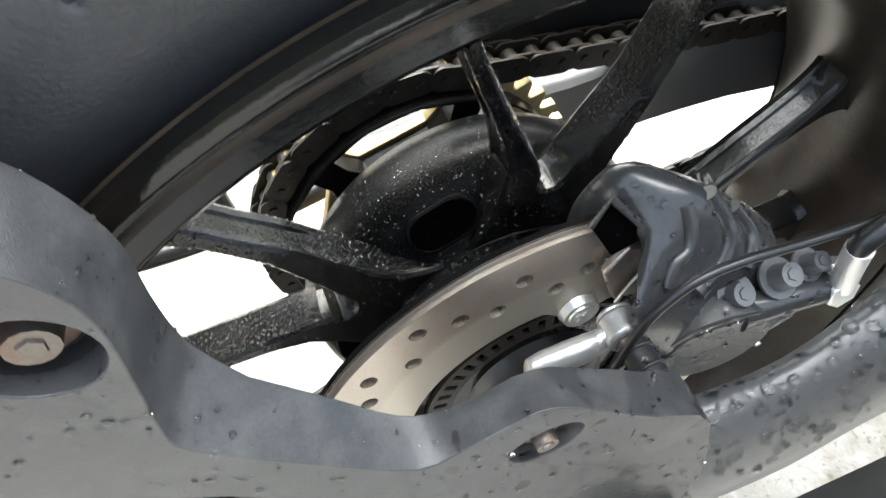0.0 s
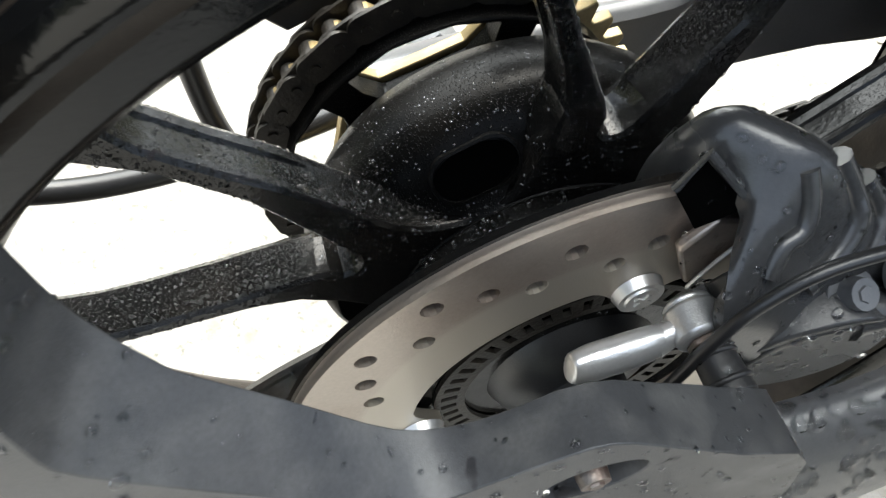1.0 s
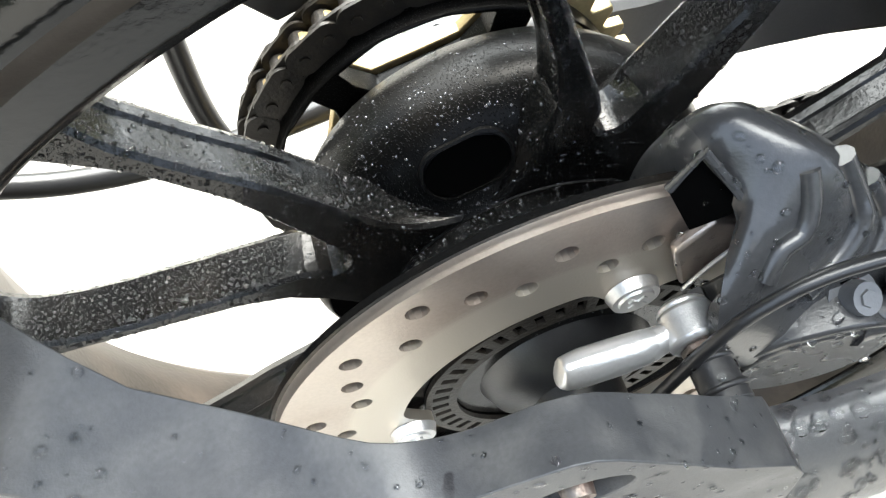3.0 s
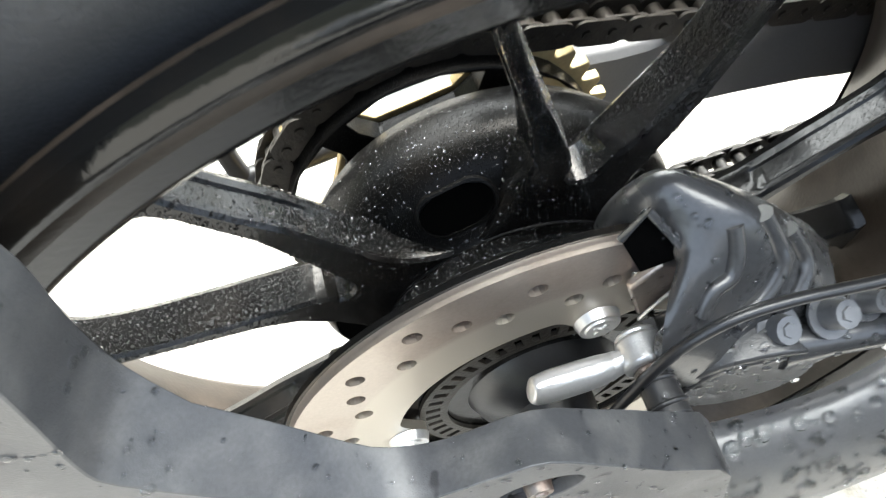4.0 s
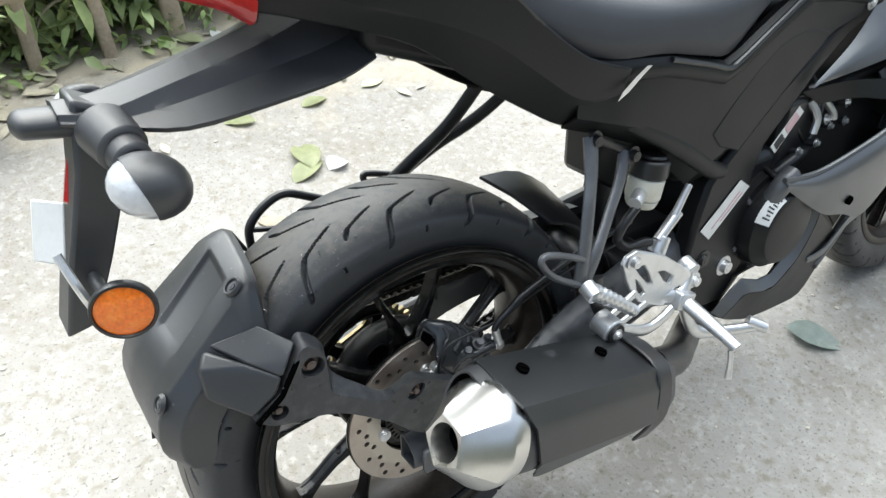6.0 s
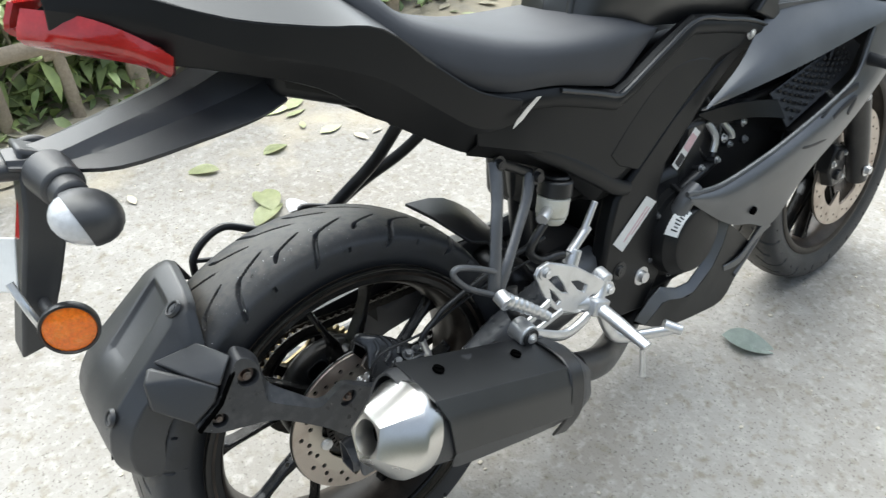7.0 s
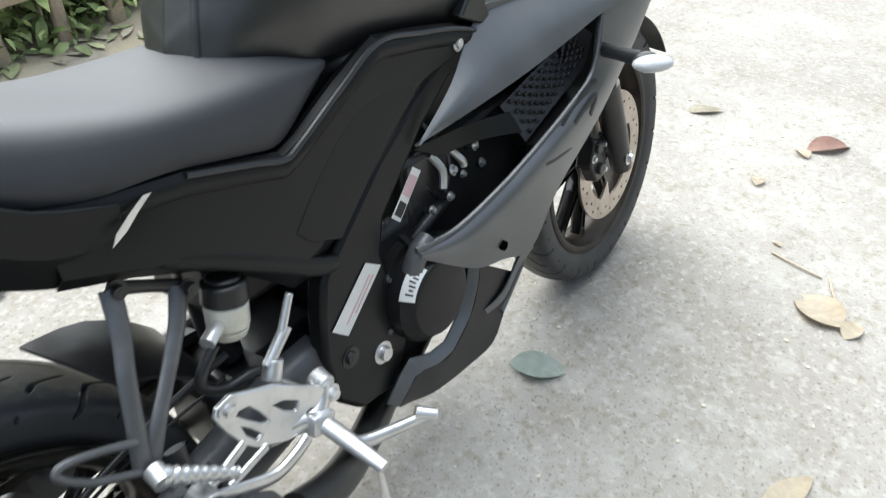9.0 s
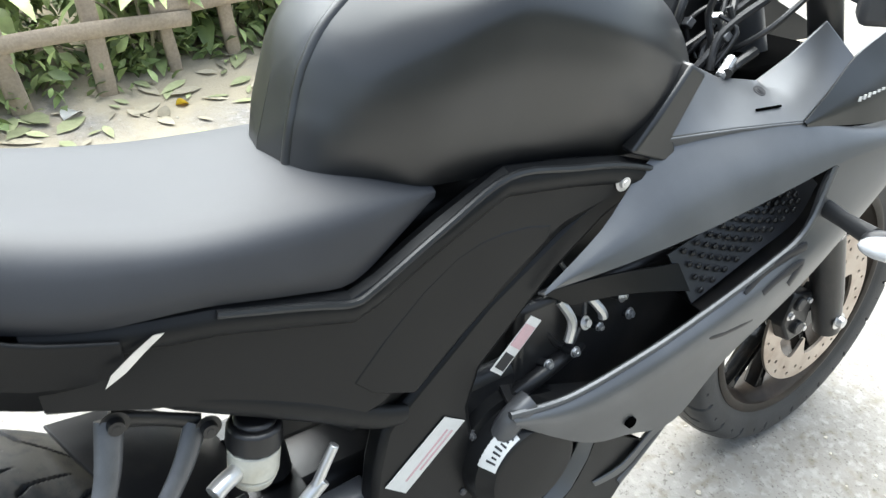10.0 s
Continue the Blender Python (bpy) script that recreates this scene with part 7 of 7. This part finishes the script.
single_leaf(0.40, 0.95, 0.07, 0.06, material("crumpled_paper", (0.7, 0.7, 0.72), 0.6, grain=0.1), "crumpled white paper scrap on the concrete", 20, 0.4)
single_leaf(-0.02, 0.62, 0.10, 0.045, LEAF_GREEN, "pale green leaf on the concrete", 60)
single_leaf(0.15, 0.80, 0.11, 0.05, LEAF_PALE, "pale dry leaf on the concrete", 120)
single_leaf(0.43, 1.79, 0.08, 0.06, WHITE, "white paper scrap by the fence", 40, 0.5)
single_leaf(0.74, 1.74, 0.045, 0.045, YELLOW, "yellow flower head on the soil", 0, 0.5)
for dx, dy, deg in ((0.0, 0.0, 25), (0.06, 0.10, 80)):
    bm = tube(B(), [(-0.06, 0, 0.004), (0, 0.004, 0.006), (0.07, -0.002, 0.004)], 0.0025, 6, 4)
    tw = part("twig", bm, WOOD, None)
    tw.matrix_world = pose(1.60 + dx, -0.52 + dy, ground_z(1.6, -0.5), 0, 0, deg)
    tagged(tw, "thin dry twig on the concrete", "twig", "twigs on the concrete")

rng = random.Random(5)


def fence_y(x):
    return 1.89 + 0.16 * (x - 0.6)


def litter():
    """Leaf litter along the foot of the fence."""
    for nm, mat, count, lab in (("green_leaf_litter", LEAF_GREEN, 230, "scattered yellow-green leaf litter by the fence"), ("dry_leaf_litter", STRAW, 200, "scattered pale dry litter on the soil")):
        bm = B()
        for _ in range(count):
            x = rng.uniform(-2.2, 4.5)
            y = fence_y(x) + 0.05 - abs(rng.gauss(0, 0.27))
            L = rng.uniform(0.04, 0.13)
            leaf(bm, Vector((x, y, ground_z(x, y) + 0.006)), L, L * rng.uniform(0.25, 0.5), rot(rng, 0.10), 0.05, 0.08, 4)
        tagged(part(nm, bm, mat, None), lab, "leaf litter", kind="stuff")
    bm = B()
    for _ in range(900):
        x, y = rng.uniform(-0.8, 3.5), rng.uniform(-1.4, 1.8)
        r = rng.choice((0.002, 0.003, 0.004, 0.006))
        bmesh.ops.create_icosphere(bm, subdivisions=1, radius=r, matrix=Matrix.Translation((x, y, ground_z(x, y) + r * 0.2)) @ Matrix.Diagonal((1, rng.uniform(0.6, 1), 0.5, 1)))
    tagged(part("loose_grit", bm, material("pale_grit", (0.45, 0.41, 0.34), 0.9, grain=0.3), None), "loose pale grit on the concrete", "grit", kind="stuff")


litter()


def fence():
    posts = [-2.2, -1.75, -1.3, -0.88, -0.5, -0.12, 0.08, 0.31, 0.56, 0.78, 1.00, 1.24, 1.46, 1.74, 2.05, 2.4, 2.8, 3.2, 3.7, 4.2]
    th = new("fence")
    tagged(th, "weathered grey-brown wooden fence with rough posts and rails", "fence")
    r = random.Random(3)
    for x in posts:
        y = fence_y(x) + r.uniform(-0.02, 0.02)
        z0 = ground_z(x, y) - 0.05
        w, d, h = r.uniform(0.035, 0.055), r.uniform(0.025, 0.04), r.uniform(0.75, 1.0)
        bm = B()
        rings = []
        for t in np.linspace(0, 1, 9).tolist():
            ox, oy = 0.006 * math.sin(7 * t + x * 9) - 0.07 * t, 0.005 * math.cos(5 * t + x * 5)
            k = 1.1 - 0.2 * t + 0.05 * math.sin(13 * t + x)
            rings.append([bm.verts.new((x + ox + a * w * k / 2, y + oy + b * d * k / 2, z0 + h * t)) for a, b in ((-1, -0.7), (-0.7, -1), (0.7, -1), (1, -0.7), (1, 0.7), (0.7, 1), (-0.7, 1), (-1, 0.7))])
        for a, b in zip(rings, rings[1:]):
            for j in range(8):
                bm.faces.new((a[j], a[(j + 1) % 8], b[(j + 1) % 8], b[j]))
        bm.faces.new(rings[0]), bm.faces.new(rings[-1])
        part("post", bm, WOOD, th, angle=60)
    for z, off in ((0.245, -0.025), (0.46, -0.028), (0.66, -0.025)):
        for a, b in zip(posts[::3], posts[3::3] + [4.6]):
            dz = r.uniform(-0.03, 0.03)
            bm = tube(B(), [(a - 0.06, fence_y(a) + off, z + dz), ((a + b) / 2, fence_y((a + b) / 2) + off - 0.01, z + dz + 0.01), (b + 0.06, fence_y(b) + off, z + dz + r.uniform(-0.02, 0.02))], 0.026, 8, 4, True, 0.36)
            part("rail", bm, WOOD, th, angle=60)


fence()


def shrub(name, x, y, height, spread, count, mat, size, label, droop=0.5, seed=1, stems=7):
    """A bushy plant: bent stems with many separate leaves."""
    r = random.Random(seed)
    th = new(name)
    th.location = (x, y, ground_z(x, y))
    tagged(th, label, "plant", "plants along the fence")
    bs, bl = B(), B()
    for s in range(stems):
        a = r.uniform(0, 6.28)
        k = r.uniform(0.4, 1)
        top = Vector((math.cos(a) * spread * k, math.sin(a) * spread * k * 0.7, height * r.uniform(0.6, 1)))
        mid = top * 0.5 + Vector((0, 0, height * 0.12))
        pts = [(0.02 * math.cos(a), 0.02 * math.sin(a), -0.03), tuple(mid), tuple(top)]
        tube(bs, pts, 0.005, 5, 5, True, 1.0, [0.007, 0.005, 0.002])
        curve = spline(pts, 8)
        for i in range(count // stems):
            p = Vector(curve[int(len(curve) * (0.2 + 0.8 * r.random())) - 1])
            yaw = r.uniform(0, 6.28)
            L = size * r.uniform(0.6, 1.3)
            m3 = (Matrix.Rotation(yaw, 3, "Z") @ Matrix.Rotation(r.uniform(-0.3, droop + 0.4), 3, "Y") @ Matrix.Rotation(r.uniform(-0.5, 0.5), 3, "X"))
            leaf(bl, p + m3 @ Vector((L * 0.5, 0, 0)), L, L * r.uniform(0.22, 0.45), m3, 0.3, 0.25, 4)
    part("stem", bs, STRAW if mat is FERN else WOOD, th)
    part("foliage", bl, mat, th)


r = random.Random(11)
i = 0
for x in np.arange(-2.4, 5.2, 0.30).tolist():
    for row in range(3):
        i += 1
        px = x + r.uniform(-0.12, 0.12)
        py = fence_y(px) + 0.16 + 0.34 * row + r.uniform(-0.05, 0.1)
        shrub("shrub", px, py, r.uniform(0.42, 0.62) + 0.14 * row, r.uniform(0.22, 0.34), 150 if row < 2 else 90, FOLIAGE if r.random() < 0.62 else FERN, r.uniform(0.07, 0.13), "leafy green shrub behind the wooden fence", 0.5, i)
for x, dy, seed in ((-0.62, 0.10, 71), (-0.15, 0.12, 72), (0.22, 0.10, 73), (-0.42, -0.22, 74), (0.72, 0.10, 77), (1.2, 0.10, 75), (1.65, 0.08, 76)):
    shrub("fern", x, fence_y(x) + dy, r.uniform(0.28, 0.42), 0.24, 90, FERN, 0.12, "pale green fern at the foot of the fence", 0.8, seed, 9)


def undergrowth():
    """Low seedlings and trailing leaves along the foot of the fence."""
    q = random.Random(21)
    for nm, mat, count, lab in (("undergrowth", FOLIAGE, 2800, "low dark green undergrowth along the fence"), ("pale_undergrowth", FERN, 3000, "low pale green seedlings along the fence")):
        bm = B()
        for _ in range(count):
            x = q.uniform(-1.6, 3.2)
            y = fence_y(x) + q.uniform(0.03, 0.36) - (0.14 * q.random() ** 4)
            z = ground_z(x, y) + 0.01 + 0.24 * q.random() ** 1.6 * min(1.0, 0.25 + (y - fence_y(x) + 0.1) * 3)
            L = q.uniform(0.03, 0.075)
            leaf(bm, Vector((x, y, z)), L, L * q.uniform(0.3, 0.55), rot(q, 0.9), 0.25, 0.2, 3)
        tagged(part(nm, bm, mat, None), lab, "plants", kind="stuff")


undergrowth()


def hedge():
    """Taller growth far behind the fence, closing the view."""
    bm = B()
    q = random.Random(8)
    for _ in range(3800):
        x, y = q.uniform(-5, 10), 0
        y = fence_y(x) + 1.2 + abs(q.gauss(0, 0.5))
        z = q.uniform(0.05, 1.15)
        L = q.uniform(0.12, 0.26)
        leaf(bm, Vector((x, y, z)), L, L * q.uniform(0.3, 0.5), rot(q, 1.2), 0.3, 0.2, 3)
    tagged(part("hedge", bm, FOLIAGE, None), "dark green hedge behind the fence", "hedge", kind="stuff")
    # dark green sheet added as a backdrop, closing the gaps in the hedge
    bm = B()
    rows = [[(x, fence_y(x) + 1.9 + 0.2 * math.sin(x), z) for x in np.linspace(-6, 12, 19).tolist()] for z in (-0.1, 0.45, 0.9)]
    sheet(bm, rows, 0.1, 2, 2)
    tagged(part("bank", bm, material("backing_dark_green", (0.02, 0.028, 0.012), 0.9, grain=0.5, grain_scale=20, bump=1.0, bump_scale=15), None), "dark green backing sheet added behind the hedge", "bank", kind="structure")


hedge()


# unseen walls, added behind and beside the camera to darken reflections and side light
BLOCKER = material("dark_light_blocker", (0.035, 0.04, 0.028), 0.9, grain=0.3, grain_scale=30, spots=0.6, spot_scale=1.5, spot_color=(0.06, 0.065, 0.045), bump=0.6, bump_scale=40)
for nm, cpos, size in (("wall_south", (1.5, -4.2, 1.2), (15.0, 0.2, 2.4)), ("wall_west", (-6.0, 0.0, 0.6), (0.2, 7.0, 1.2)), ("wall_east", (9.5, 0.5, 0.6), (0.2, 8.0, 1.2))):
    tagged(part(nm, box(B(), cpos, size), BLOCKER, None), "unseen dark wall added to cut light and reflections", "wall", kind="structure")

# ---- raindrops on the wet parts ----
def drops(parent, sources, count, sizes, name, label, seed, keep=lambda p: True, up=0.15, level=2, mat=None):
    """Flattened drops of water sitting on upward faces of the given parts."""
    r = random.Random(seed)
    tris = []
    for ob in sources:
        me = ob.data
        me.calc_loop_triangles()
        for t in me.loop_triangles:
            a, b, c = (me.vertices[i].co for i in t.vertices)
            n = (b - a).cross(c - a)
            area = n.length / 2
            if area < 1e-9:
                continue
            n.normalize()
            if (BIKE.to_3x3() @ n).z > up:
                tris.append((area, a.copy(), b.copy(), c.copy(), n.copy()))
    if not tris:
        return
    cum = np.cumsum([t[0] for t in tris])
    base = B()
    bmesh.ops.create_icosphere(base, subdivisions=level, radius=1)
    verts = [v.co.copy() for v in base.verts]
    faces = [[v.index for v in fc.verts] for fc in base.faces]
    base.free()
    vs, fs = [], []
    tries = 0
    made = 0
    while made < count and tries < count * 12:
        tries += 1
        _, a, b, c, n = tris[min(int(np.searchsorted(cum, r.random() * cum[-1])), len(tris) - 1)]
        u, v = r.random(), r.random()
        if u + v > 1:
            u, v = 1 - u, 1 - v
        p = a + (b - a) * u + (c - a) * v
        if not keep(p):
            continue
        rad = sizes[0] + (sizes[1] - sizes[0]) * r.random() ** 3
        q = n.to_track_quat("Z", "Y").to_matrix()
        ex, ey = r.uniform(0.8, 1.3), r.uniform(0.8, 1.2)
        off = len(vs)
        for w in verts:
            vs.append(p + q @ Vector((w.x * rad * ex, w.y * rad * ey, w.z * rad * 0.42 + rad * 0.1)))
        fs += [[i + off for i in fc] for fc in faces]
        made += 1
    me = bpy.data.meshes.new(name)
    me.from_pydata(vs, [], fs)
    me.shade_smooth()
    me.materials.append(mat or WATER)
    ob = new(name, me)
    ob.parent = parent
    tagged(ob, label, kind="stuff")


named = lambda root, *names: [o for o in root.children_recursive if o.name.split(".")[0] in names]
drops(stay, [stay], 520, (0.0004, 0.0015), "rain_wetness", "small clear raindrops", 1)
drops(bike, named(bike, "swingarm"), 700, (0.0010, 0.0036), "rain_wetness", "large clear raindrops on the swingarm", 2, lambda p: p.y < 0 and 0.02 < p.x < 0.30, 0.3)
drops(cal, [cal, *[o for o in cal.children if o is not lug]], 650, (0.0005, 0.0018), "rain_wetness", "clear raindrops on the caliper", 3, up=-0.2)
drops(rear, named(rear, "hub_drum", "hub_flange", "disc_carrier"), 3300, (0.0002, 0.0006), "rain_wetness", "fine clear raindrops on the hub", 4, lambda p: p.z > 0.34 and p.x < 0.05, mat=MIST)
drops(rear, named(rear, "spoke"), 7000, (0.0002, 0.00075), "rain_wetness", "clear raindrops on the spokes", 5, lambda p: p.z > 0.29 and p.x < 0.09, 0.0, 1, WATER)
drops(rear, named(rear, "spoke"), 2200, (0.0004, 0.0011), "rain_wetness", "clear raindrops hanging on the spoke edges", 9, lambda p: p.z > 0.27 and p.x < 0.09 and p.y < -0.0040, -1.0, 1, WATER)
drops(rear, named(rear, "tyre"), 900, (0.0005, 0.0020), "rain_wetness", "clear raindrops on the tyre", 6, lambda p: p.y < -0.01 and p.z > 0.40, 0.1)
drops(rear, [rear], 200, (0.0004, 0.0014), "rain_wetness", "clear raindrops on the rim", 7, lambda p: p.y < 0.0, 0.1)
drops(hug, [hug, *hug.children], 320, (0.0003, 0.0012), "rain_wetness", "fine clear raindrops on the hugger", 8, mat=MIST)
